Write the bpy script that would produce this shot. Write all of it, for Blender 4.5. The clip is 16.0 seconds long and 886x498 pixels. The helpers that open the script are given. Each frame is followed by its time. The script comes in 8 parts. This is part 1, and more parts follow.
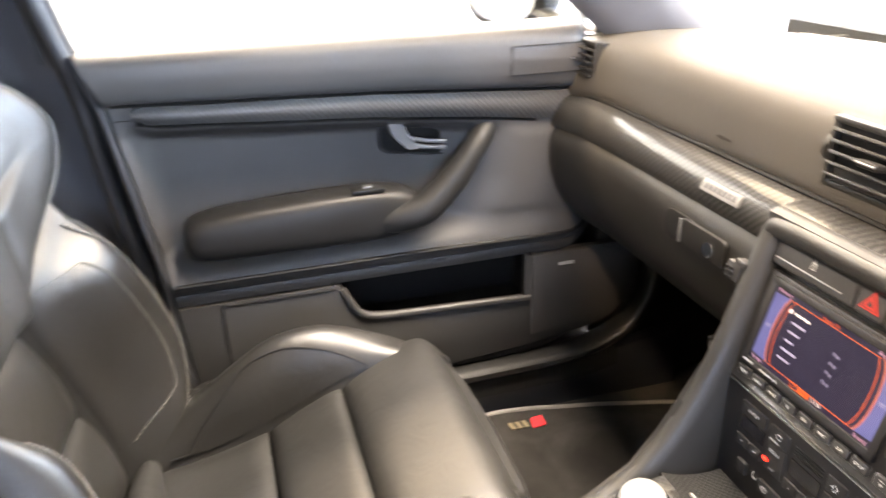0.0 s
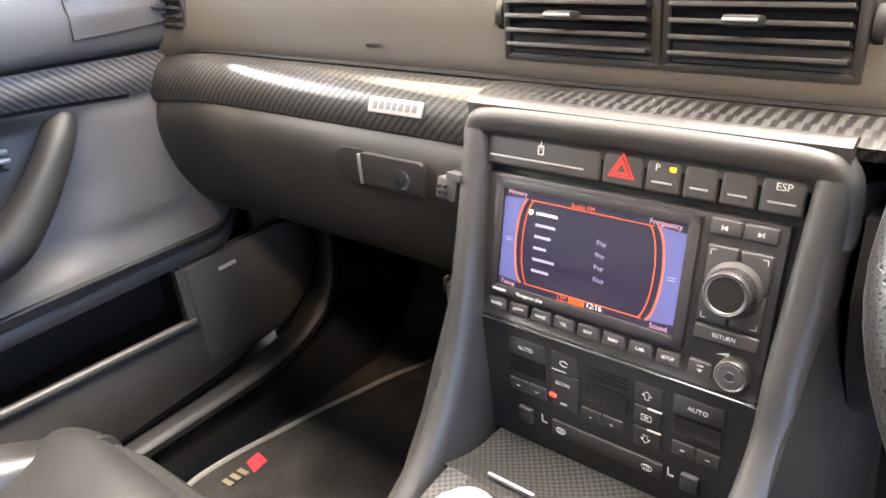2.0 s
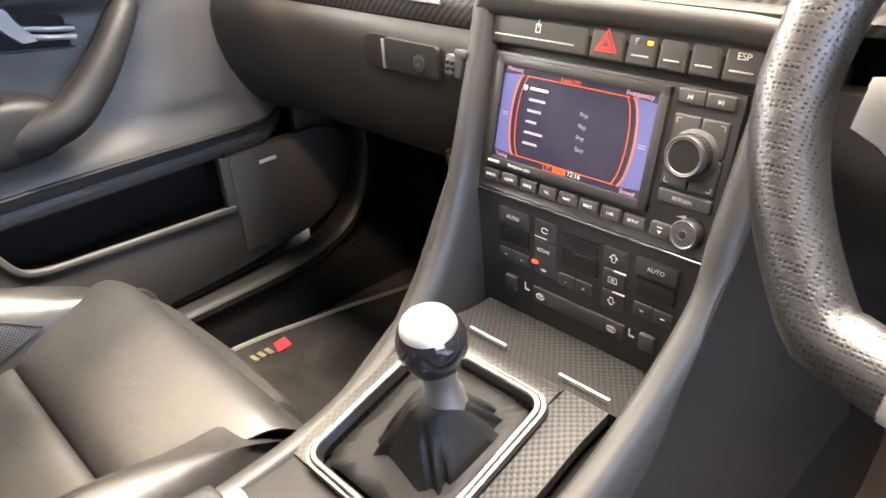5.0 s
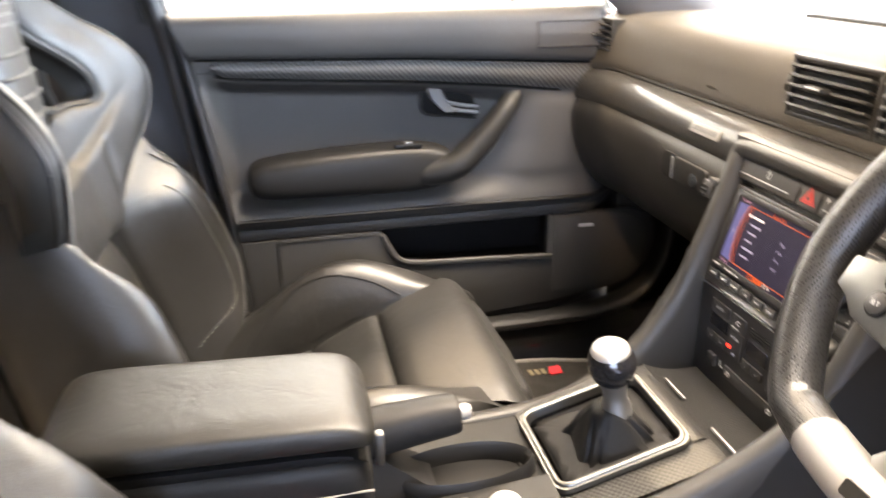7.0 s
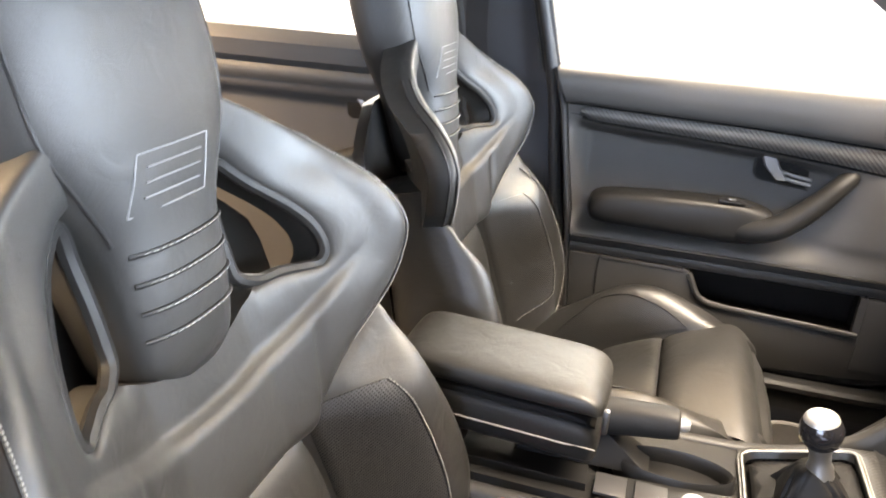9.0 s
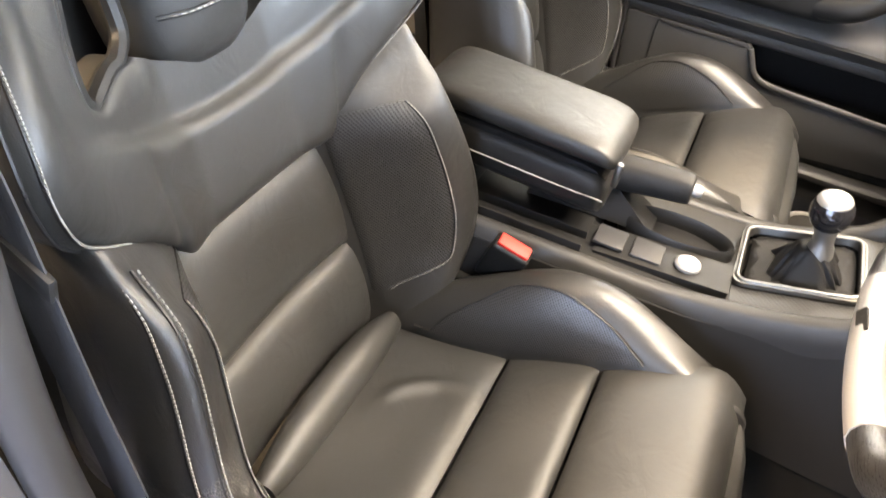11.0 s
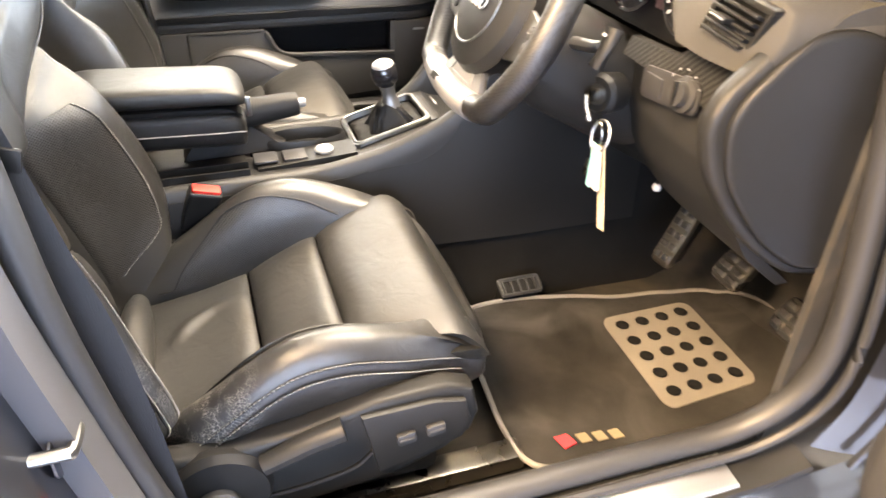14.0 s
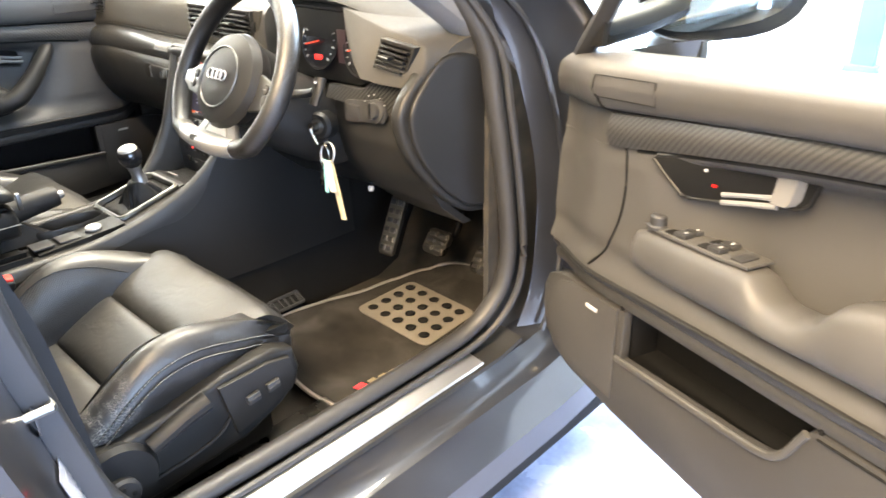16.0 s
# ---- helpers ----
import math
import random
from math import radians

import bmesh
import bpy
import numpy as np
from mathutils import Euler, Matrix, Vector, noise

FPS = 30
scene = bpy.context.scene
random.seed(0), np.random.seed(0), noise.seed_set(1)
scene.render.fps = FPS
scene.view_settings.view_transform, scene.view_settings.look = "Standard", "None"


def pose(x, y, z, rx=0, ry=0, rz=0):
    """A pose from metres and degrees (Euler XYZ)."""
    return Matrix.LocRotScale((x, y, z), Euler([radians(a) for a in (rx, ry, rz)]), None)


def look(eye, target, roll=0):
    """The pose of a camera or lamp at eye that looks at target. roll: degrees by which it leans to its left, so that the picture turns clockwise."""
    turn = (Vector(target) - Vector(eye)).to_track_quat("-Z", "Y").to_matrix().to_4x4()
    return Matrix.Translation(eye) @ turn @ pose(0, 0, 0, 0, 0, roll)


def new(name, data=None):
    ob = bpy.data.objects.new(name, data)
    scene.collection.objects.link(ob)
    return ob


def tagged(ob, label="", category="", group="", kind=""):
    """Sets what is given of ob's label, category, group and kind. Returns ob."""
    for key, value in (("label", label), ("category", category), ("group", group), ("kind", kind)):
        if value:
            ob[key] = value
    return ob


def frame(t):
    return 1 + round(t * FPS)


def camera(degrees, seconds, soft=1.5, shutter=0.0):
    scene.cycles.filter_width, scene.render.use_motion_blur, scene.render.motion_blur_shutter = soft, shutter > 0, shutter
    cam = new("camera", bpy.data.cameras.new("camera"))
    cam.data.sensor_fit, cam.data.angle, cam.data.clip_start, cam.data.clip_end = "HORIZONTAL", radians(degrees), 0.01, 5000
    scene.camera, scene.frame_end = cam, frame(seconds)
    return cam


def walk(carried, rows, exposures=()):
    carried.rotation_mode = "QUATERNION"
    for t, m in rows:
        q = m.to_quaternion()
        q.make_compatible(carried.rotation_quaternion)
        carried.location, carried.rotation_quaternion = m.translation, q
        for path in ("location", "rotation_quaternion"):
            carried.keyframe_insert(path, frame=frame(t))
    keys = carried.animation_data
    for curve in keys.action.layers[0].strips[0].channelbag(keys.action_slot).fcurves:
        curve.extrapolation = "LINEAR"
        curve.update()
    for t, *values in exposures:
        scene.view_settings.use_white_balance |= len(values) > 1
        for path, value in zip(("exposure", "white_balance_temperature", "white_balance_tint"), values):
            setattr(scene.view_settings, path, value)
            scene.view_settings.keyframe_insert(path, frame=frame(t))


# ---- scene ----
# ---- camera ----
PATH = [
    (0.0, (0.3882, 0.3154, 1.1628), (-0.4771, 0.5800, 0.7370), -1.13),
    (0.5, (0.3377, 0.3026, 1.1162), (-0.4451, 0.7750, 0.7112), -3.42),
    (1.0, (0.2783, 0.3365, 1.0912), (-0.4082, 0.9252, 0.6645), -6.04),
    (1.5, (0.2394, 0.3640, 1.0685), (-0.3936, 1.0022, 0.6301), -6.90),
    (2.0, (0.2119, 0.3797, 1.0442), (-0.3908, 1.0410, 0.5974), -6.22),
    (2.5, (0.2115, 0.3864, 1.0305), (-0.3750, 1.0471, 0.5620), -5.68),
    (3.0, (0.2162, 0.3838, 1.0237), (-0.3680, 1.0336, 0.5375), -5.19),
    (3.5, (0.2273, 0.3740, 1.0154), (-0.3672, 1.0078, 0.5207), -4.64),
    (4.0, (0.2461, 0.3635, 1.0012), (-0.3633, 0.9794, 0.5018), -4.36),
    (4.2, (0.2513, 0.3613, 0.9969), (-0.3663, 0.9702, 0.4992), -4.19),
    (6.3, (0.4512, 0.3100, 1.0077), (-0.3238, 0.7703, 0.5746), -3.19),
    (6.5, (0.4758, 0.3056, 1.0213), (-0.3354, 0.7102, 0.5991), -2.86),
    (7.0, (0.5804, 0.3011, 1.0967), (-0.3192, 0.5012, 0.7084), -0.63),
    (7.5, (0.6780, 0.3074, 1.1535), (-0.2560, 0.3236, 0.7968), 0.40),
    (8.0, (0.7623, 0.3105, 1.1905), (-0.1784, 0.2087, 0.8668), 0.42),
    (8.2, (0.7960, 0.3207, 1.2070), (-0.1413, 0.1774, 0.8893), 0.46),
    (10.3, (0.8317, 0.4184, 1.2205), (0.0814, 0.0953, 0.6436), 7.26),
    (10.5, (0.8296, 0.4146, 1.2066), (0.0915, 0.1166, 0.6012), 8.19),
    (11.0, (0.8274, 0.4215, 1.1875), (0.1249, 0.1700, 0.5218), 8.97),
    (11.5, (0.8365, 0.4234, 1.1735), (0.1514, 0.2224, 0.4733), 8.99),
    (12.0, (0.8607, 0.4146, 1.1749), (0.1806, 0.2730, 0.4556), 8.30),
    (12.5, (0.9135, 0.3962, 1.1831), (0.2145, 0.3445, 0.4698), 6.86),
    (13.0, (0.9931, 0.3672, 1.1673), (0.2520, 0.4317, 0.4990), 4.91),
    (13.5, (1.1061, 0.3322, 1.1522), (0.3190, 0.5018, 0.5592), 1.97),
    (14.0, (1.2242, 0.2947, 1.1449), (0.4320, 0.5732, 0.6019), 1.71),
    (14.5, (1.3148, 0.2517, 1.1437), (0.5436, 0.6263, 0.6289), 0.54),
    (15.0, (1.3683, 0.1754, 1.1499), (0.6500, 0.6691, 0.6596), -0.83),
    (15.5, (1.4366, 0.0475, 1.1653), (0.7703, 0.6375, 0.7092), -1.48),
    (16.0, (1.5082, -0.0024, 1.1793), (0.8826, 0.6468, 0.7466), -1.29),]
cam = camera(63.1, 16.0, soft=1.5, shutter=0.4)
walk(cam, [(t, look(e, g, r)) for t, e, g, r in PATH], [(0.0, 0.45, 9500, 22), (2.0, 0.7, 8300, 21), (4.0, 0.82, 8600, 20.5), (7.0, 0.22, 10000, 22), (8.0, 0.14, 10300, 22), (10.5, 0.22, 9900, 20), (13.0, 0.42, 9200, 21), (14.2, 0.42, 10300, 20), (15.2, 0.18, 9800, 17), (16.0, 0.0, 8900, 14)])

# ---- world and light ----
world = bpy.data.worlds.new("world")
scene.world = world
world.use_nodes = True
wn = world.node_tree.nodes
sky = wn.new("ShaderNodeTexSky")
sky.sky_type, sky.sun_disc = "NISHITA", False
sky.sun_elevation, sky.sun_rotation = radians(38), radians(120)
world.node_tree.links.new(sky.outputs[0], wn["Background"].inputs[0])
wn["Background"].inputs[1].default_value = 0.12


def lamp(name, eye, target, size, size_y, power, color):
    data = bpy.data.lights.new(name, "AREA")
    data.shape, data.size, data.size_y = "RECTANGLE", size, size_y
    data.energy, data.color = power, color
    ob = new(name, data)
    ob.matrix_world = look(eye, target)
    return ob


# strip lights under the workshop ceiling
for lx, ly, run, watt, tint in ((-2.6, 0.2, 7.4, 900, (1.0, 0.91, 0.76)), (0.2, 2.0, 3.4, 1250, (0.90, 0.96, 1.0)), (1.9, -2.8, 4.2, 2300, (1.0, 0.88, 0.70))):
    lamp("ceiling_lamp", (lx, ly, 3.68), (lx, ly, 0), 1.0, run, watt, tint)
# daylight in the open gate on the driver's side
lamp("gate_daylight", (5.15, -0.8, 1.45), (0.0, -0.8, 1.2), 4.4, 1.9, 860, (0.32, 0.55, 1.0))
# daylight in the high window ahead of the car
lamp("window_daylight", (0.8, 5.95, 2.1), (0.8, 0.1, 1.6), 7.0, 1.9, 4300, (0.40, 0.63, 1.0))
# light of the bright white wall panel on the passenger's side
lamp("side_daylight", (-4.15, 0.6, 2.3), (0.0, 0.6, 1.6), 6.0, 2.6, 1700, (0.74, 0.86, 1.0))

# ---- mesh helpers ----
def link(tree, a, b):
    tree.links.new(a, b)


def gm(verts, faces):
    bm = bmesh.new()
    vs = [bm.verts.new(v) for v in verts]
    for f in faces:
        try:
            bm.faces.new([vs[i] for i in f])
        except ValueError:
            pass
    return bm


def joined(*many):
    out = bmesh.new()
    for bm in many:
        me = bpy.data.meshes.new("tmp")
        bm.to_mesh(me)
        bm.free()
        out.from_mesh(me)
        bpy.data.meshes.remove(me)
    return out


def moved(bm, m):
    bmesh.ops.transform(bm, matrix=m, verts=bm.verts)
    return bm


def cr(pts, n, closed=False):
    """n points along a smooth curve through pts."""
    p = [np.array(q, float) for q in pts]
    k = len(p)
    segs = k if closed else k - 1
    out = []
    for i in range(n):
        s = i * segs / (n if closed else n - 1)
        j = min(int(s), segs - 1)
        f = s - j
        if closed:
            a, b, c, d = (p[(j + o) % k] for o in (-1, 0, 1, 2))
        else:
            b, c = p[j], p[j + 1]
            a = p[j - 1] if j else 2 * b - c
            d = p[j + 2] if j + 2 < k else 2 * c - b
        out.append(0.5 * (2 * b + (c - a) * f + (2 * a - 5 * b + 4 * c - d) * f**2 + (3 * b - a - 3 * c + d) * f**3))
    return out


def at(table, x):
    """Smooth value of a table of (x, value) pairs."""
    xs = [r[0] for r in table]
    if x <= xs[0]:
        return table[0][1]
    if x >= xs[-1]:
        return table[-1][1]
    j = max(i for i, v in enumerate(xs) if v <= x)
    f = (x - xs[j]) / (xs[j + 1] - xs[j])
    b, c = table[j][1], table[j + 1][1]
    a = table[j - 1][1] if j else b
    d = table[j + 2][1] if j + 2 < len(xs) else c
    ha = xs[j + 1] - xs[j]
    mb = (c - a) / (xs[j + 1] - xs[max(j - 1, 0)]) * ha
    mc = (d - b) / (xs[min(j + 2, len(xs) - 1)] - xs[j]) * ha
    return (2 * f**3 - 3 * f**2 + 1) * b + (f**3 - 2 * f**2 + f) * mb + (-2 * f**3 + 3 * f**2) * c + (f**3 - f**2) * mc


def loft(loops, cap=True, ring=True):
    n = len(loops[0])
    verts = [v for lp in loops for v in lp]
    faces = []
    for i in range(len(loops) - 1):
        for j in range(n if ring else n - 1):
            k = (j + 1) % n
            faces.append((i * n + j, i * n + k, (i + 1) * n + k, (i + 1) * n + j))
    if cap and ring:
        faces.append(tuple(range(n))[::-1])
        faces.append(tuple((len(loops) - 1) * n + j for j in range(n)))
    return gm(verts, faces)




def slab(fn, nu, nv, back):
    """A closed shell: the surface fn(u, v) and its copy moved by back, a vector or a function of (u, v)."""
    get = back if callable(back) else (lambda u, v: back)
    top = [Vector(fn(i / (nu - 1), j / (nv - 1))) for i in range(nu) for j in range(nv)]
    low = [top[i * nv + j] + Vector(get(i / (nu - 1), j / (nv - 1))) for i in range(nu) for j in range(nv)]
    n = nu * nv
    f = []
    for i in range(nu - 1):
        for j in range(nv - 1):
            q = (i * nv + j, i * nv + j + 1, (i + 1) * nv + j + 1, (i + 1) * nv + j)
            f += [q, tuple(n + k for k in q[::-1])]
    edge = [i * nv for i in range(nu)] + [(nu - 1) * nv + j for j in range(1, nv)] + [i * nv + nv - 1 for i in range(nu - 2, -1, -1)] + [j for j in range(nv - 2, 0, -1)]
    f += [(edge[k], edge[(k + 1) % len(edge)], n + edge[(k + 1) % len(edge)], n + edge[k]) for k in range(len(edge))]
    return gm(top + low, f)


def tube(path, r, n=10, ring=False, flat=1.0, up=(0, 0, 1), power=2.0):
    """A round bar along path; r a radius or a function of 0..1; flat: its height by its width, measured along up."""
    pts = [Vector(p) for p in path]
    loops, k = [], len(pts)
    for i, p in enumerate(pts):
        a, b = (pts[(i - 1) % k], pts[(i + 1) % k]) if ring else (pts[max(i - 1, 0)], pts[min(i + 1, k - 1)])
        d = (b - a).normalized()
        side = d.cross(Vector(up))
        side = side.normalized() if side.length > 1e-4 else d.orthogonal().normalized()
        top = side.cross(d).normalized()
        rr = r(i / (k - 1)) if callable(r) else r
        lp = []
        for j in range(n):
            c, s = math.cos(2 * math.pi * j / n), math.sin(2 * math.pi * j / n)
            c, s = math.copysign(abs(c) ** (2 / power), c), math.copysign(abs(s) ** (2 / power), s)
            lp.append(p + side * rr * c + top * rr * flat * s)
        loops.append(lp)
    if ring:
        loops.append(loops[0])
        bm = loft(loops, cap=False)
        bmesh.ops.remove_doubles(bm, verts=bm.verts, dist=1e-6)
        return bm
    return loft(loops)


def rbox(c, size, bev=0.003, seg=2, rot=None):
    bm = bmesh.new()
    bmesh.ops.create_cube(bm, size=1.0)
    bmesh.ops.scale(bm, vec=size, verts=bm.verts)
    if bev:
        bmesh.ops.bevel(bm, geom=bm.edges[:], offset=min(bev, 0.49 * min(size)), segments=seg, profile=0.6, affect="EDGES")
    m = Matrix.Translation(c) @ (rot.to_4x4() if rot is not None else Matrix())
    return moved(bm, m)


def lathe(profile, origin, axis, n=28):
    """A turned body: (radius, height) pairs along axis from origin."""
    q = Vector(axis).normalized().to_track_quat("Z", "Y").to_matrix()
    o = Vector(origin)
    loops = [[o + q @ Vector((max(r, 1e-5) * math.cos(2 * math.pi * j / n), max(r, 1e-5) * math.sin(2 * math.pi * j / n), h)) for j in range(n)] for r, h in profile]
    bm = loft(loops)
    bmesh.ops.remove_doubles(bm, verts=bm.verts, dist=1e-6)
    return bm


def prism(outline, push, bev=0.0, seg=2):
    """A plate: a flat outline of 3D points, pushed along a vector."""
    n = len(outline)
    a = [Vector(p) for p in outline]
    b = [p + Vector(push) for p in a]
    bm = gm(a + b, [tuple(range(n)), tuple(range(2 * n - 1, n - 1, -1))] + [(j, n + j, n + (j + 1) % n, (j + 1) % n) for j in range(n)])
    bmesh.ops.recalc_face_normals(bm, faces=bm.faces)
    if bev:
        rim = [e for e in bm.edges if all(len(f.verts) == n for f in e.link_faces) or any(len(f.verts) == n for f in e.link_faces)]
        bmesh.ops.bevel(bm, geom=rim, offset=bev, segments=seg, profile=0.6, affect="EDGES")
    return bm


def rounded(w, h, r, n=5):
    """A rounded rectangle about the origin, as (x, y) pairs."""
    out = []
    for cx, cy, a0 in ((w / 2 - r, h / 2 - r, 0), (-w / 2 + r, h / 2 - r, 90), (-w / 2 + r, -h / 2 + r, 180), (w / 2 - r, -h / 2 + r, 270)):
        for i in range(n + 1):
            a = radians(a0 + 90 * i / n)
            out.append((cx + r * math.cos(a), cy + r * math.sin(a)))
    return out


def thing(name, place, label, category, group="", kind=""):
    ob = new(name)
    ob.empty_display_size = 0.05
    ob.location = place
    ob.matrix_world = Matrix.Translation(place)
    return tagged(ob, label, category, group, kind)


def part(name, bm, material, parent=None, label="", sharp=38, subdiv=0):
    """Links a bmesh, given in the world's metres, as one mesh object."""
    bmesh.ops.recalc_face_normals(bm, faces=bm.faces)
    me = bpy.data.meshes.new(name)
    bm.to_mesh(me)
    bm.free()
    me.materials.append(material)
    for p in me.polygons:
        p.use_smooth = True
    me.set_sharp_from_angle(angle=radians(sharp))
    ob = new(name, me)
    if subdiv:
        md = ob.modifiers.new("subdivision", "SUBSURF")
        md.levels = md.render_levels = subdiv
    if parent is not None:
        ob.parent = parent
        base = Vector(parent.location) if parent.type == "EMPTY" else Vector((0, 0, 0))
        ob.matrix_parent_inverse = Matrix.Translation(-base)
    if label:
        ob["label"] = label
    return ob


def words(text, m, height, material, parent, name="lettering", thick=0.0002):
    """Raised writing: its foot line centred at the pose m, which looks along +z."""
    cu = bpy.data.curves.new("text", "FONT")
    cu.body, cu.size, cu.align_x, cu.align_y, cu.extrude, cu.resolution_u = text, height * 1.38, "CENTER", "CENTER", thick, 3
    tmp = bpy.data.objects.new("text", cu)
    me = bpy.data.meshes.new_from_object(tmp)
    bpy.data.objects.remove(tmp)
    bm = bmesh.new()
    bm.from_mesh(me)
    bpy.data.meshes.remove(me)
    return part(name, moved(bm, m), material, parent)


def smooth(a, b, x):
    t = min(1, max(0, (x - a) / (b - a)))
    return t * t * (3 - 2 * t)


def lin(table, x):
    return float(np.interp(x, [r[0] for r in table], [r[1] for r in table]))


# ---- materials ----
def mat(name, color, rough=0.5, metal=0.0, grain=0.0, scale=400.0, vary=0.15, coat=0.0, sheen=0.0, wear=0.0, spec=0.5, stretch=(1, 1, 1)):
    """A plain surface with a large and a small variation of colour and gloss, and a fine grain in relief."""
    m = bpy.data.materials.new(name)
    m.use_nodes = True
    t = m.node_tree
    n = t.nodes
    b = n["Principled BSDF"]
    b.inputs["Metallic"].default_value = metal
    b.inputs["Coat Weight"].default_value = coat
    b.inputs["Coat Roughness"].default_value = 0.06
    b.inputs["Sheen Weight"].default_value = sheen
    b.inputs["Specular IOR Level"].default_value = spec
    co = n.new("ShaderNodeTexCoord")
    mp = n.new("ShaderNodeMapping")
    mp.inputs["Scale"].default_value = stretch
    link(t, co.outputs["Object"], mp.inputs[0])
    big = n.new("ShaderNodeTexNoise")
    big.inputs["Scale"].default_value, big.inputs["Detail"].default_value = 9.0, 5.0
    small = n.new("ShaderNodeTexNoise")
    small.inputs["Scale"].default_value, small.inputs["Detail"].default_value = scale, 3.0
    for q in (big, small):
        link(t, mp.outputs[0], q.inputs["Vector"])
    add = n.new("ShaderNodeMath")
    add.operation, add.inputs[1].default_value = "MULTIPLY_ADD", 0.35
    link(t, small.outputs[0], add.inputs[0])
    link(t, big.outputs[0], add.inputs[2])
    ramp = n.new("ShaderNodeValToRGB")
    lo, hi = 1 - vary, 1 + vary
    ramp.color_ramp.elements[0].position, ramp.color_ramp.elements[1].position = 0.35, 0.95
    ramp.color_ramp.elements[0].color = (*[c * lo for c in color], 1)
    ramp.color_ramp.elements[1].color = (*[min(c * hi, 1) for c in color], 1)
    link(t, add.outputs[0], ramp.inputs[0])
    link(t, ramp.outputs[0], b.inputs["Base Color"])
    rr = n.new("ShaderNodeMapRange")
    rr.inputs[1].default_value, rr.inputs[2].default_value = 0.3, 0.7
    rr.inputs[3].default_value, rr.inputs[4].default_value = max(rough - 0.07, 0.02), min(rough + 0.07, 1)
    link(t, big.outputs[0], rr.inputs[0])
    link(t, rr.outputs[0], b.inputs["Roughness"])
    if grain:
        bp = n.new("ShaderNodeBump")
        bp.inputs["Strength"].default_value, bp.inputs["Distance"].default_value = grain, 0.0006
        link(t, small.outputs[0], bp.inputs["Height"])
        link(t, bp.outputs[0], b.inputs["Normal"])
    return m


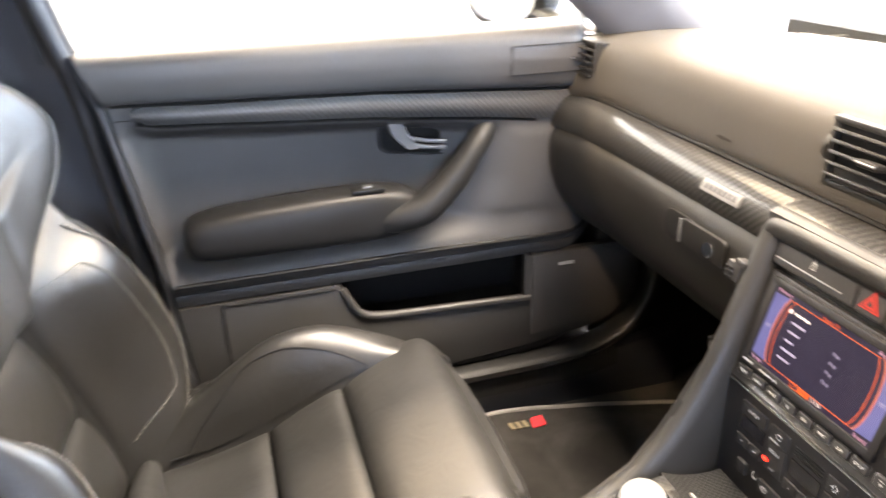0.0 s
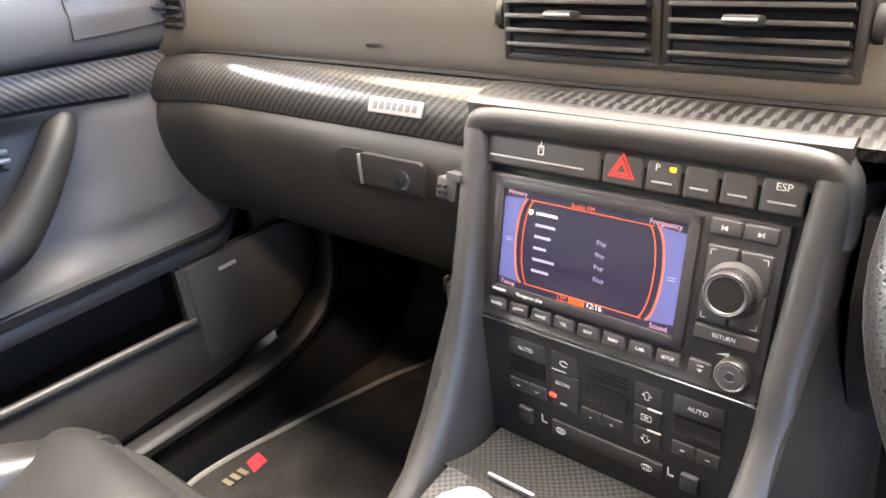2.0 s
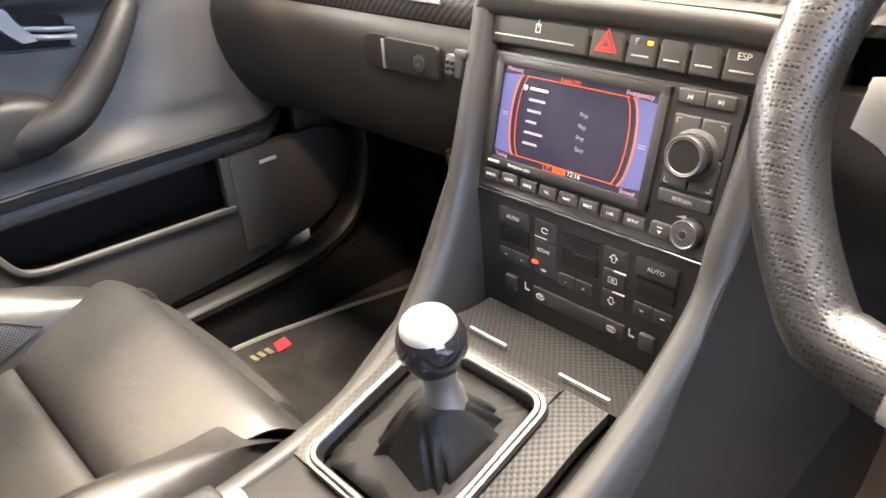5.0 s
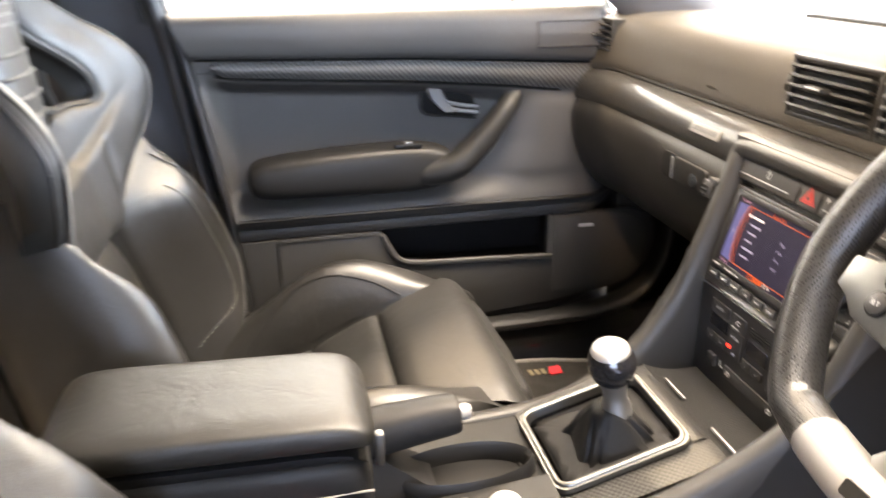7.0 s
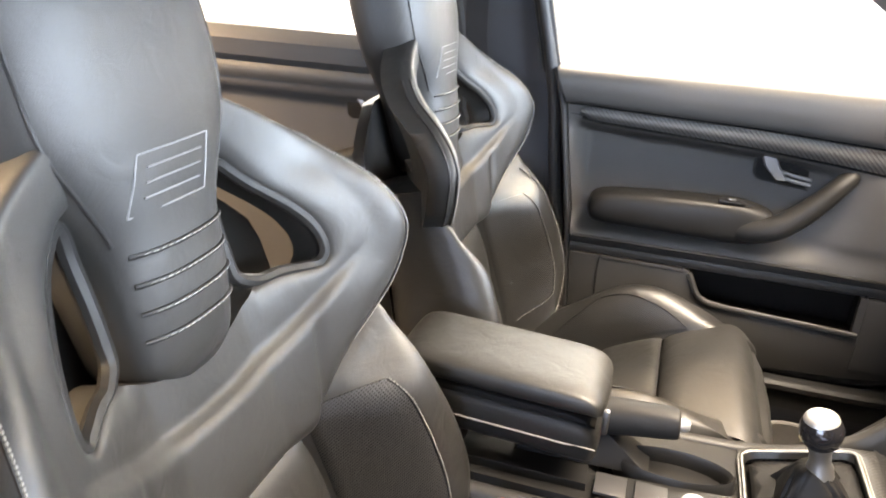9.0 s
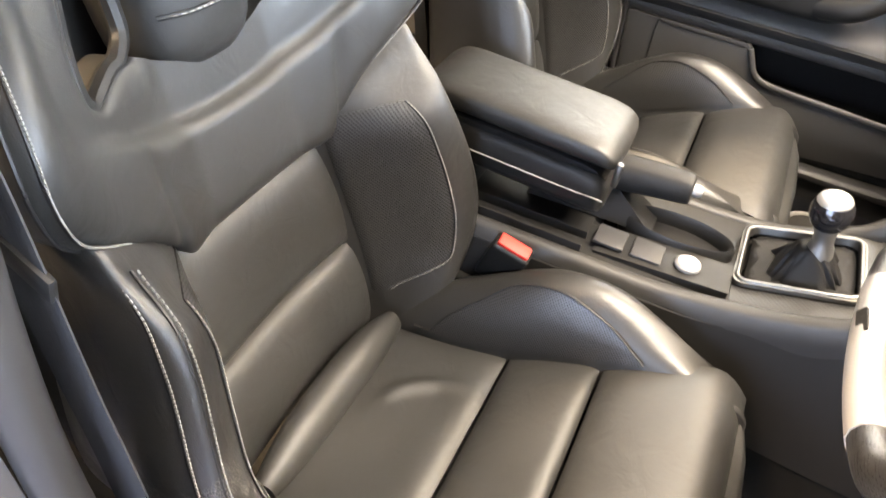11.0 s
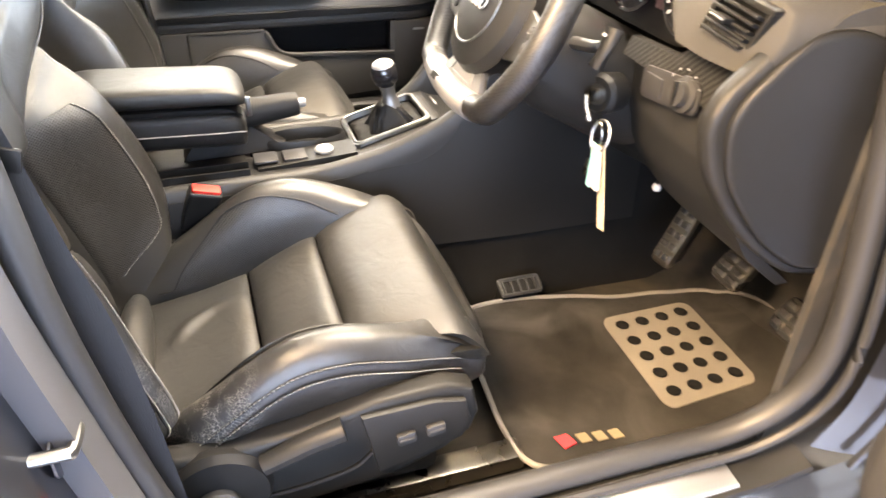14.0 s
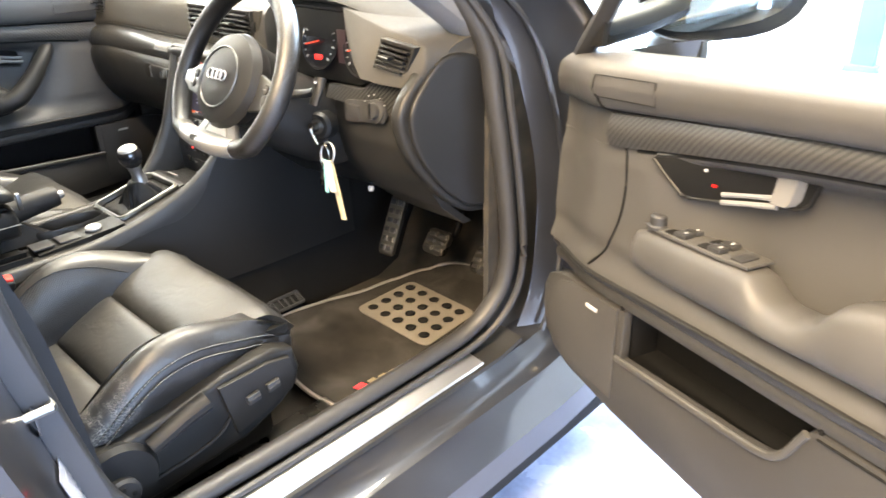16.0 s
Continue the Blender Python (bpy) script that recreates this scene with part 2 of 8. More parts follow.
def leather(name, color, rough=0.36, holes=None, worn=0.0):
    """Hide: a net of fine cells, soft folds, and where asked rows of punched holes or cracked, scuffed patches."""
    m = mat(name, color, rough, vary=0.16, spec=0.5)
    t = m.node_tree
    n = t.nodes
    b = n["Principled BSDF"]
    co = n["Texture Coordinate"]
    cells = n.new("ShaderNodeTexVoronoi")
    cells.feature, cells.inputs["Scale"].default_value = "DISTANCE_TO_EDGE", 520
    fold = n.new("ShaderNodeTexNoise")
    fold.inputs["Scale"].default_value, fold.inputs["Detail"].default_value, fold.inputs["Distortion"].default_value = 26.0, 6.0, 0.8
    for q in (cells, fold):
        link(t, co.outputs["Object"], q.inputs["Vector"])
    b1 = n.new("ShaderNodeBump")
    b1.inputs["Strength"].default_value, b1.inputs["Distance"].default_value = 0.25, 0.0005
    link(t, cells.outputs["Distance"], b1.inputs["Height"])
    b2 = n.new("ShaderNodeBump")
    b2.inputs["Strength"].default_value, b2.inputs["Distance"].default_value = 0.35, 0.004
    link(t, fold.outputs[0], b2.inputs["Height"])
    link(t, b1.outputs[0], b2.inputs["Normal"])
    # creases: thin wandering lines, only here and there
    wander = n.new("ShaderNodeTexNoise")
    wander.inputs["Scale"].default_value, wander.inputs["Detail"].default_value = 7.0, 3.0
    link(t, co.outputs["Object"], wander.inputs["Vector"])
    bent = n.new("ShaderNodeVectorMath")
    bent.operation = "MULTIPLY_ADD"
    bent.inputs[1].default_value = (0.10, 0.10, 0.10)
    link(t, wander.outputs["Color"], bent.inputs[0])
    link(t, co.outputs["Object"], bent.inputs[2])
    line = n.new("ShaderNodeTexNoise")
    line.inputs["Scale"].default_value, line.inputs["Detail"].default_value, line.inputs["Distortion"].default_value = 13.0, 1.5, 1.2
    link(t, bent.outputs[0], line.inputs["Vector"])
    off = n.new("ShaderNodeMath")
    off.operation, off.inputs[1].default_value = "SUBTRACT", 0.5
    link(t, line.outputs[0], off.inputs[0])
    size = n.new("ShaderNodeMath")
    size.operation = "ABSOLUTE"
    link(t, off.outputs[0], size.inputs[0])
    slim = n.new("ShaderNodeMapRange")
    slim.inputs[1].default_value, slim.inputs[2].default_value = 0.0, 0.022
    link(t, size.outputs[0], slim.inputs[0])
    seen = n.new("ShaderNodeMapRange")
    seen.inputs[1].default_value, seen.inputs[2].default_value, seen.inputs[4].default_value = 0.50, 0.68, 0.09
    link(t, wander.outputs[0], seen.inputs[0])
    bc = n.new("ShaderNodeBump")
    bc.inputs["Distance"].default_value = 0.0016
    link(t, seen.outputs[0], bc.inputs["Strength"])
    link(t, slim.outputs[0], bc.inputs["Height"])
    link(t, b2.outputs[0], bc.inputs["Normal"])
    last = bc
    if holes:
        mp = n.new("ShaderNodeMapping")
        mp.inputs["Scale"].default_value = holes
        mp.inputs["Rotation"].default_value = (0.785, 0, 0)
        dots = n.new("ShaderNodeTexVoronoi")
        dots.inputs["Randomness"].default_value, dots.inputs["Scale"].default_value = 0.12, 1.0
        link(t, co.outputs["Object"], mp.inputs[0])
        link(t, mp.outputs[0], dots.inputs["Vector"])
        st = n.new("ShaderNodeMapRange")
        st.inputs[1].default_value, st.inputs[2].default_value, st.inputs[3].default_value = 0.20, 0.40, 0.25
        link(t, dots.outputs["Distance"], st.inputs[0])
        mul = n.new("ShaderNodeMix")
        mul.data_type, mul.blend_type = "RGBA", "MULTIPLY"
        mul.inputs[0].default_value = 0.95
        link(t, n["Color Ramp"].outputs[0], mul.inputs[6])
        link(t, st.outputs[0], mul.inputs[7])
        link(t, mul.outputs[2], b.inputs["Base Color"])
        dull = n.new("ShaderNodeMath")
        dull.operation, dull.inputs[1].default_value = "MULTIPLY", 0.6
        link(t, st.outputs[0], dull.inputs[0])
        link(t, dull.outputs[0], b.inputs["Specular IOR Level"])
        b3 = n.new("ShaderNodeBump")
        b3.inputs["Strength"].default_value, b3.inputs["Distance"].default_value = 0.32, 0.0006
        link(t, st.outputs[0], b3.inputs["Height"])
        link(t, last.outputs[0], b3.inputs["Normal"])
        last = b3
    if worn:
        crack = n.new("ShaderNodeTexVoronoi")
        crack.feature, crack.inputs["Scale"].default_value = "DISTANCE_TO_EDGE", 330
        warp = n.new("ShaderNodeMapping")
        warp.inputs["Scale"].default_value = (1.7, 0.45, 0.75)
        link(t, co.outputs["Object"], warp.inputs[0])
        link(t, warp.outputs[0], crack.inputs["Vector"])
        thin = n.new("ShaderNodeMapRange")
        thin.inputs[1].default_value, thin.inputs[2].default_value, thin.inputs[3].default_value, thin.inputs[4].default_value = 0.015, 0.085, 1.0, 0.0
        link(t, crack.outputs["Distance"], thin.inputs[0])
        where = n.new("ShaderNodeMapRange")
        where.inputs[1].default_value, where.inputs[2].default_value = 0.40, 0.52
        patch = n.new("ShaderNodeTexNoise")
        patch.inputs["Scale"].default_value, patch.inputs["Detail"].default_value = 34.0, 4.0
        link(t, co.outputs["Object"], patch.inputs["Vector"])
        link(t, patch.outputs[0], where.inputs[0])
        # rubbed where one slides in and out over the side
        rub = n.new("ShaderNodeVectorMath")
        rub.operation = "DISTANCE"
        rub.inputs[1].default_value = (0.592, 0.195, 0.555)
        link(t, co.outputs["Object"], rub.inputs[0])
        near = n.new("ShaderNodeMapRange")
        near.inputs[1].default_value, near.inputs[2].default_value, near.inputs[3].default_value, near.inputs[4].default_value = 0.03, 0.12, 1.0, 0.0
        link(t, rub.outputs["Value"], near.inputs[0])
        spot = n.new("ShaderNodeMath")
        spot.operation = "MULTIPLY"
        link(t, near.outputs[0], spot.inputs[0])
        link(t, where.outputs[0], spot.inputs[1])
        both = n.new("ShaderNodeMath")
        both.operation = "MULTIPLY"
        link(t, thin.outputs[0], both.inputs[0])
        link(t, spot.outputs[0], both.inputs[1])
        mix = n.new("ShaderNodeMix")
        mix.data_type = "RGBA"
        link(t, both.outputs[0], mix.inputs[0])
        link(t, n["Color Ramp"].outputs[0], mix.inputs[6])
        mix.inputs[7].default_value = (0.34, 0.31, 0.27, 1)
        link(t, mix.outputs[2], b.inputs["Base Color"])
        b4 = n.new("ShaderNodeBump")
        b4.inputs["Strength"].default_value, b4.inputs["Distance"].default_value = worn, 0.002
        b4.invert = True
        link(t, both.outputs[0], b4.inputs["Height"])
        link(t, last.outputs[0], b4.inputs["Normal"])
        last = b4
    link(t, last.outputs[0], b.inputs["Normal"])
    return m


def weave(name, plane, cell=0.0023, over_of=4.0, dark=0.012, light=0.05, rough=0.3, coat=1.0, spec=0.3):
    """Twill of carbon fibre under lacquer; plane: which two axes run along the cloth."""
    m = bpy.data.materials.new(name)
    m.use_nodes = True
    t = m.node_tree
    n = t.nodes
    b = n["Principled BSDF"]
    b.inputs["Roughness"].default_value, b.inputs["Coat Weight"].default_value, b.inputs["Coat Roughness"].default_value = rough, coat, 0.12
    b.inputs["Specular IOR Level"].default_value = spec
    co = n.new("ShaderNodeTexCoord")
    mp = n.new("ShaderNodeMapping")
    mp.inputs["Rotation"].default_value = plane
    mp.inputs["Scale"].default_value = (1 / cell, 1 / cell, 1 / cell)
    link(t, co.outputs["Object"], mp.inputs[0])
    sep = n.new("ShaderNodeSeparateXYZ")
    link(t, mp.outputs[0], sep.inputs[0])

    def node(op, a, c=None):
        q = n.new("ShaderNodeMath")
        q.operation = op
        for i, v in enumerate((a, c)):
            if v is None:
                continue
            if isinstance(v, (int, float)):
                q.inputs[i].default_value = v
            else:
                link(t, v, q.inputs[i])
        return q.outputs[0]

    fx, fy = node("FLOOR", sep.outputs[0]), node("FLOOR", sep.outputs[1])
    over = node("LESS_THAN", node("FLOORED_MODULO", node("ADD", fx, fy), over_of), over_of / 2)
    hx = node("PINGPONG", node("SUBTRACT", sep.outputs[0], fx), 0.5)
    hy = node("PINGPONG", node("SUBTRACT", sep.outputs[1], fy), 0.5)
    height = node("ADD", node("MULTIPLY", over, hx), node("MULTIPLY", node("SUBTRACT", 1.0, over), hy))
    ramp = n.new("ShaderNodeMix")
    ramp.data_type = "RGBA"
    ramp.inputs[6].default_value, ramp.inputs[7].default_value = (dark, dark, dark, 1), (light, light, light * 0.97, 1)
    link(t, over, ramp.inputs[0])
    link(t, ramp.outputs[2], b.inputs["Base Color"])
    bp = n.new("ShaderNodeBump")
    bp.inputs["Strength"].default_value, bp.inputs["Distance"].default_value = 0.5, 0.0006
    link(t, height, bp.inputs["Height"])
    link(t, bp.outputs[0], b.inputs["Normal"])
    return m


def glow(name, color, strength):
    m = bpy.data.materials.new(name)
    m.use_nodes = True
    b = m.node_tree.nodes["Principled BSDF"]
    b.inputs["Base Color"].default_value = (*[c * 0.2 for c in color], 1)
    b.inputs["Emission Color"].default_value = (*color, 1)
    b.inputs["Emission Strength"].default_value = strength
    b.inputs["Roughness"].default_value = 0.35
    return m


def pane_glass(name, gloss=0.05, tint=(0.93, 0.96, 0.95)):
    m = bpy.data.materials.new(name)
    m.use_nodes = True
    t = m.node_tree
    n = t.nodes
    n.remove(n["Principled BSDF"])
    a, g, mx = n.new("ShaderNodeBsdfTransparent"), n.new("ShaderNodeBsdfGlossy"), n.new("ShaderNodeMixShader")
    a.inputs[0].default_value = (*tint, 1)
    g.inputs["Roughness"].default_value = 0.01
    mx.inputs[0].default_value = gloss
    link(t, a.outputs[0], mx.inputs[1])
    link(t, g.outputs[0], mx.inputs[2])
    link(t, mx.outputs[0], n["Material Output"].inputs[0])
    return m


HIDE = leather("black_leather", (0.0120, 0.0120, 0.0112), 0.52)
HIDE_WORN = leather("worn_black_leather", (0.0105, 0.0103, 0.010), 0.40, worn=0.6)
HIDE_HOLES = leather("perforated_black_leather", (0.0135, 0.0132, 0.0128), 0.40, holes=(0, 330, 330))
HIDE_SIDE = leather("bolster_leather", (0.0105, 0.0103, 0.0098), 0.42)
STITCH = mat("grey_thread", (0.17, 0.165, 0.15), 0.8, vary=0.3)
PIPING = mat("black_piping", (0.008, 0.008, 0.008), 0.5, spec=0.3)
SOFT = mat("soft_black_plastic", (0.011, 0.011, 0.0107), 0.45, grain=0.35, scale=1500, vary=0.12, spec=0.2)
DASHTOP = mat("dash_foam_skin", (0.030, 0.0285, 0.026), 0.66, grain=0.5, scale=1100, vary=0.10, spec=0.12)
PANEL = mat("satin_black_plastic", (0.009, 0.009, 0.0088), 0.42, grain=0.2, scale=1800, vary=0.12, spec=0.18)
DOORSKIN = mat("door_skin", (0.042, 0.041, 0.0395), 0.47, grain=0.4, scale=1300, vary=0.10, spec=0.27)
KEYS_BLACK = mat("button_plastic", (0.020, 0.020, 0.0205), 0.45, grain=0.1, scale=2000, vary=0.06, spec=0.35)
FACE = mat("radio_face_plastic", (0.012, 0.012, 0.013), 0.40, vary=0.06, spec=0.35)
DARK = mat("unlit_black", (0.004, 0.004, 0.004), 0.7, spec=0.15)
DISPLAY = mat("display_window", (0.006, 0.006, 0.007), 0.16, vary=0.0, grain=0.0)
GLOSSY = mat("gloss_black", (0.008, 0.008, 0.009), 0.08, vary=0.05)
ALU = mat("satin_aluminium", (0.33, 0.325, 0.315), 0.48, metal=1.0, grain=0.08, scale=900, vary=0.06)
CHROME = mat("chrome", (0.82, 0.82, 0.80), 0.07, metal=1.0, vary=0.03)
BRUSHED = mat("brushed_aluminium", (0.48, 0.48, 0.47), 0.36, metal=1.0, grain=0.25, scale=500, vary=0.1, stretch=(1, 0.02, 1))
STEEL = mat("pedal_steel", (0.16, 0.15, 0.135), 0.28, metal=1.0, grain=0.15, scale=300, vary=0.2)
RUBBER = mat("black_rubber", (0.016, 0.016, 0.0165), 0.5, grain=0.1, scale=900, vary=0.14, spec=0.4)
# the black carpet again, darkened: the tunnel sides' shade is in the colour
TUNNEL = mat("shaded_tunnel_carpet", (0.0085, 0.0083, 0.0078), 0.95, grain=1.0, scale=1400, vary=0.4, spec=0.03)
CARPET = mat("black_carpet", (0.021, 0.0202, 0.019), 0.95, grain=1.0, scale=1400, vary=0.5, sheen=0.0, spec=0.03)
MAT_PILE = mat("mat_pile", (0.019, 0.0175, 0.016), 0.95, grain=1.0, scale=1600, vary=0.6, sheen=0.02, spec=0.03)
MAT_EDGE = mat("grey_binding", (0.13, 0.122, 0.11), 0.85, grain=0.6, scale=1200, vary=0.25)
HEEL = mat("grey_rubber_heel_pad", (0.115, 0.103, 0.088), 0.6, grain=0.3, scale=700, vary=0.2)
BELT = mat("belt_webbing", (0.016, 0.0165, 0.018), 0.7, grain=0.9, scale=900, vary=0.12, spec=0.3, stretch=(1, 1, 0.1))
RED = mat("red_plastic", (0.62, 0.030, 0.022), 0.55, spec=0.2)
RED_CLOTH = mat("red_cloth", (0.55, 0.02, 0.03), 0.8, grain=0.8, scale=1500)
CREAM_CLOTH = mat("cream_embroidery", (0.13, 0.105, 0.062), 0.8, grain=0.8, scale=1500)
PAINT = mat("grey_metallic_paint", (0.012, 0.0135, 0.017), 0.36, metal=0.3, coat=1.0, vary=0.08, scale=2500)
WHITE_INK = mat("white_print", (0.33, 0.33, 0.32), 0.5, vary=0.05)
GREY_INK = mat("grey_print", (0.30, 0.30, 0.30), 0.5, vary=0.05)
PAPER = mat("cream_paper_tag", (0.36, 0.30, 0.20), 0.7, grain=0.3, scale=600)
TEAL = mat("teal_plastic", (0.20, 0.52, 0.52), 0.4)
BOOT = leather("gaiter_leather", (0.006, 0.006, 0.006), 0.62)
CARBON_DASH = weave("carbon_dash", (radians(90), 0, 0), dark=0.006, light=0.024, rough=0.42, coat=0.22, spec=0.10)
CARBON_DOOR = weave("carbon_door", (0, radians(90), 0), rough=0.5, coat=0.12)
CARBON_FLAT = weave("carbon_flat", (0, 0, radians(8)), dark=0.008, light=0.026, rough=0.45, coat=0.10, cell=0.0032, over_of=2.0, spec=0.18)
WHEEL_HIDE = leather("wheel_leather", (0.007, 0.0068, 0.0066), 0.40, holes=(430, 430, 430))
GLASS = pane_glass("car_glass")
MIRROR = mat("mirror_glass", (0.55, 0.56, 0.54), 0.015, metal=1.0, vary=0.0)
EPOXY = mat("painted_workshop_floor", (0.15, 0.18, 0.27), 0.25, grain=0.1, scale=60, vary=0.35)
WALL_GREY = mat("grey_wall_paint", (0.27, 0.27, 0.265), 0.7, grain=0.15, scale=120, vary=0.05)
CEILING = mat("ceiling_boards", (0.36, 0.36, 0.35), 0.8, grain=0.2, scale=60, vary=0.08)
WALL_WHITE = mat("white_wall_paint", (0.80, 0.81, 0.82), 0.7, grain=0.15, scale=120, vary=0.03)
TEAL_PAINT = mat("teal_paint", (0.06, 0.30, 0.27), 0.5, grain=0.1, scale=100)
SATIN = mat("satin_silver", (0.21, 0.207, 0.203), 0.36, metal=0.45, grain=0.06, scale=900, vary=0.05)
DULL = mat("dull_chrome", (0.15, 0.15, 0.145), 0.38, metal=1.0, vary=0.08)
BOOT.node_tree.nodes["Principled BSDF"].inputs["Specular IOR Level"].default_value = 0.15
dn = Matrix(((0, 0, 1), (-0.911, 0.413, 0), (-0.413, -0.911, 0))).to_euler("XYZ")
CARBON_OPEN = weave("carbon_open_door", tuple(dn), dark=0.016, light=0.036, rough=0.5, coat=0.12)


def dusty(m, tint, low, high):
    """Lays pale, soft-edged dust patches over a pile."""
    t = m.node_tree
    n = t.nodes
    mask = n.new("ShaderNodeTexNoise")
    mask.inputs["Scale"].default_value, mask.inputs["Detail"].default_value, mask.inputs["Distortion"].default_value = 6.5, 7.0, 0.6
    link(t, n["Texture Coordinate"].outputs["Object"], mask.inputs["Vector"])
    rng = n.new("ShaderNodeMapRange")
    rng.inputs[1].default_value, rng.inputs[2].default_value, rng.inputs[4].default_value = low, high, 0.75
    link(t, mask.outputs[0], rng.inputs[0])
    mx = n.new("ShaderNodeMix")
    mx.data_type = "RGBA"
    mx.inputs[7].default_value = (*tint, 1)
    link(t, rng.outputs[0], mx.inputs[0])
    link(t, n["Color Ramp"].outputs[0], mx.inputs[6])
    link(t, mx.outputs[2], n["Principled BSDF"].inputs["Base Color"])


dusty(CARPET, (0.060, 0.050, 0.038), 0.50, 0.72)
dusty(MAT_PILE, (0.050, 0.048, 0.045), 0.48, 0.72)
GRIP = leather("grip_leather", (0.008, 0.0078, 0.0075), 0.52)
GRIP.node_tree.nodes["Principled BSDF"].inputs["Specular IOR Level"].default_value = 0.22
ARM = leather("armrest_leather", (0.008, 0.0079, 0.0070), 0.48)
ARM.node_tree.nodes["Principled BSDF"].inputs["Specular IOR Level"].default_value = 0.45
PILLAR = mat("pillar_trim", (0.040, 0.041, 0.045), 0.6, grain=0.4, scale=1300, vary=0.1, spec=0.25)
LOWSKIN = mat("lower_door_skin", (0.024, 0.0235, 0.023), 0.5, grain=0.4, scale=1300, vary=0.12, spec=0.3)
LIPSKIN = mat("pocket_lip_skin", (0.034, 0.033, 0.031), 0.42, grain=0.2, scale=1300, vary=0.1, spec=0.4)
SPEAKER = mat("speaker_mesh", (0.030, 0.029, 0.028), 0.6, grain=1.0, scale=900, vary=0.2, spec=0.3)
CHEEK = mat("console_cheek_plastic", (0.017, 0.017, 0.0168), 0.48, grain=0.3, scale=1600, vary=0.12, spec=0.3)

# ---- the workshop ----
def flat_box(x0, x1, y0, y1, z0, z1):
    return rbox(((x0 + x1) / 2, (y0 + y1) / 2, (z0 + z1) / 2), (x1 - x0, y1 - y0, z1 - z0), 0)


tagged(part("floor", flat_box(-4.2, 5.2, -5.0, 6.0, -0.1, 0.0), EPOXY), "pale blue painted workshop floor with scuffs", "floor", kind="structure")
tagged(part("wall_west", flat_box(-4.4, -4.2, -5.0, 6.0, -0.1, 3.8), WALL_WHITE), "plain white workshop wall", "wall", kind="structure")
tagged(part("wall_south", flat_box(-4.4, 5.4, -5.2, -5.0, -0.1, 3.8), WALL_GREY), "plain pale grey workshop wall", "wall", kind="structure")
tagged(part("wall_north", joined(flat_box(-4.4, -2.7, 6.0, 6.2, -0.1, 3.8), flat_box(4.3, 5.4, 6.0, 6.2, -0.1, 3.8), flat_box(-2.7, 4.3, 6.0, 6.2, -0.1, 1.15), flat_box(-2.7, 4.3, 6.0, 6.2, 3.05, 3.8)), WALL_WHITE), "white workshop wall with a wide high window opening", "wall", kind="structure")
tagged(part("wall_east", joined(flat_box(5.2, 5.4, -5.0, -3.1, -0.1, 3.8), flat_box(5.2, 5.4, 1.5, 6.0, -0.1, 3.8), flat_box(5.2, 5.4, -3.1, 1.5, 2.5, 3.8)), WALL_GREY), "pale grey workshop wall with an open gate", "wall", kind="structure")
tagged(part("ceiling", flat_box(-4.4, 5.4, -5.2, 6.2, 3.8, 3.9), CEILING), "pale grey workshop ceiling", "ceiling", kind="structure")
tagged(part("ground", flat_box(-60, 60, -60, 80, -0.14, -0.11), mat("yard_concrete", (0.3, 0.3, 0.29), 0.9, grain=0.5, scale=30)), "grey concrete yard outside the workshop", "ground", kind="structure")

post = thing("door_post", (0.06, 5.93, 0.0), "teal painted post against the white workshop wall", "post")
part("post_body", rbox((0.06, 5.94, 1.2), (0.16, 0.10, 2.4), 0.01), TEAL_PAINT, post)
part("post_foot", rbox((0.06, 5.93, 0.03), (0.22, 0.14, 0.06), 0.008), TEAL_PAINT, post)

# ---- the car's body shell ----
body = thing("car_body", (0, 0.2, 0.0), "dark grey metallic saloon body shell with its doorway open", "car")




def along(section, path):
    """Loft of one (x, z) section carried along points (dx, y, dz)."""
    return loft([[(x + dx, y, z + dz) for x, z in section] for dx, y, dz in path])


# floor pan with toe board, and the outer sills
pan = [(-1.35, 0.27), (0.62, 0.275), (0.9, 0.278), (1.12, 0.276), (1.2, 0.30), (1.32, 0.46), (1.42, 0.66)]
floor_loops = [[(-0.66, y, z), (0.66, y, z), (0.66, y + 0.03, z - 0.05), (-0.66, y + 0.03, z - 0.05)] for y, z in pan]
part("floor_carpet", loft(floor_loops), CARPET, body, "black carpet of the floor and toe board")
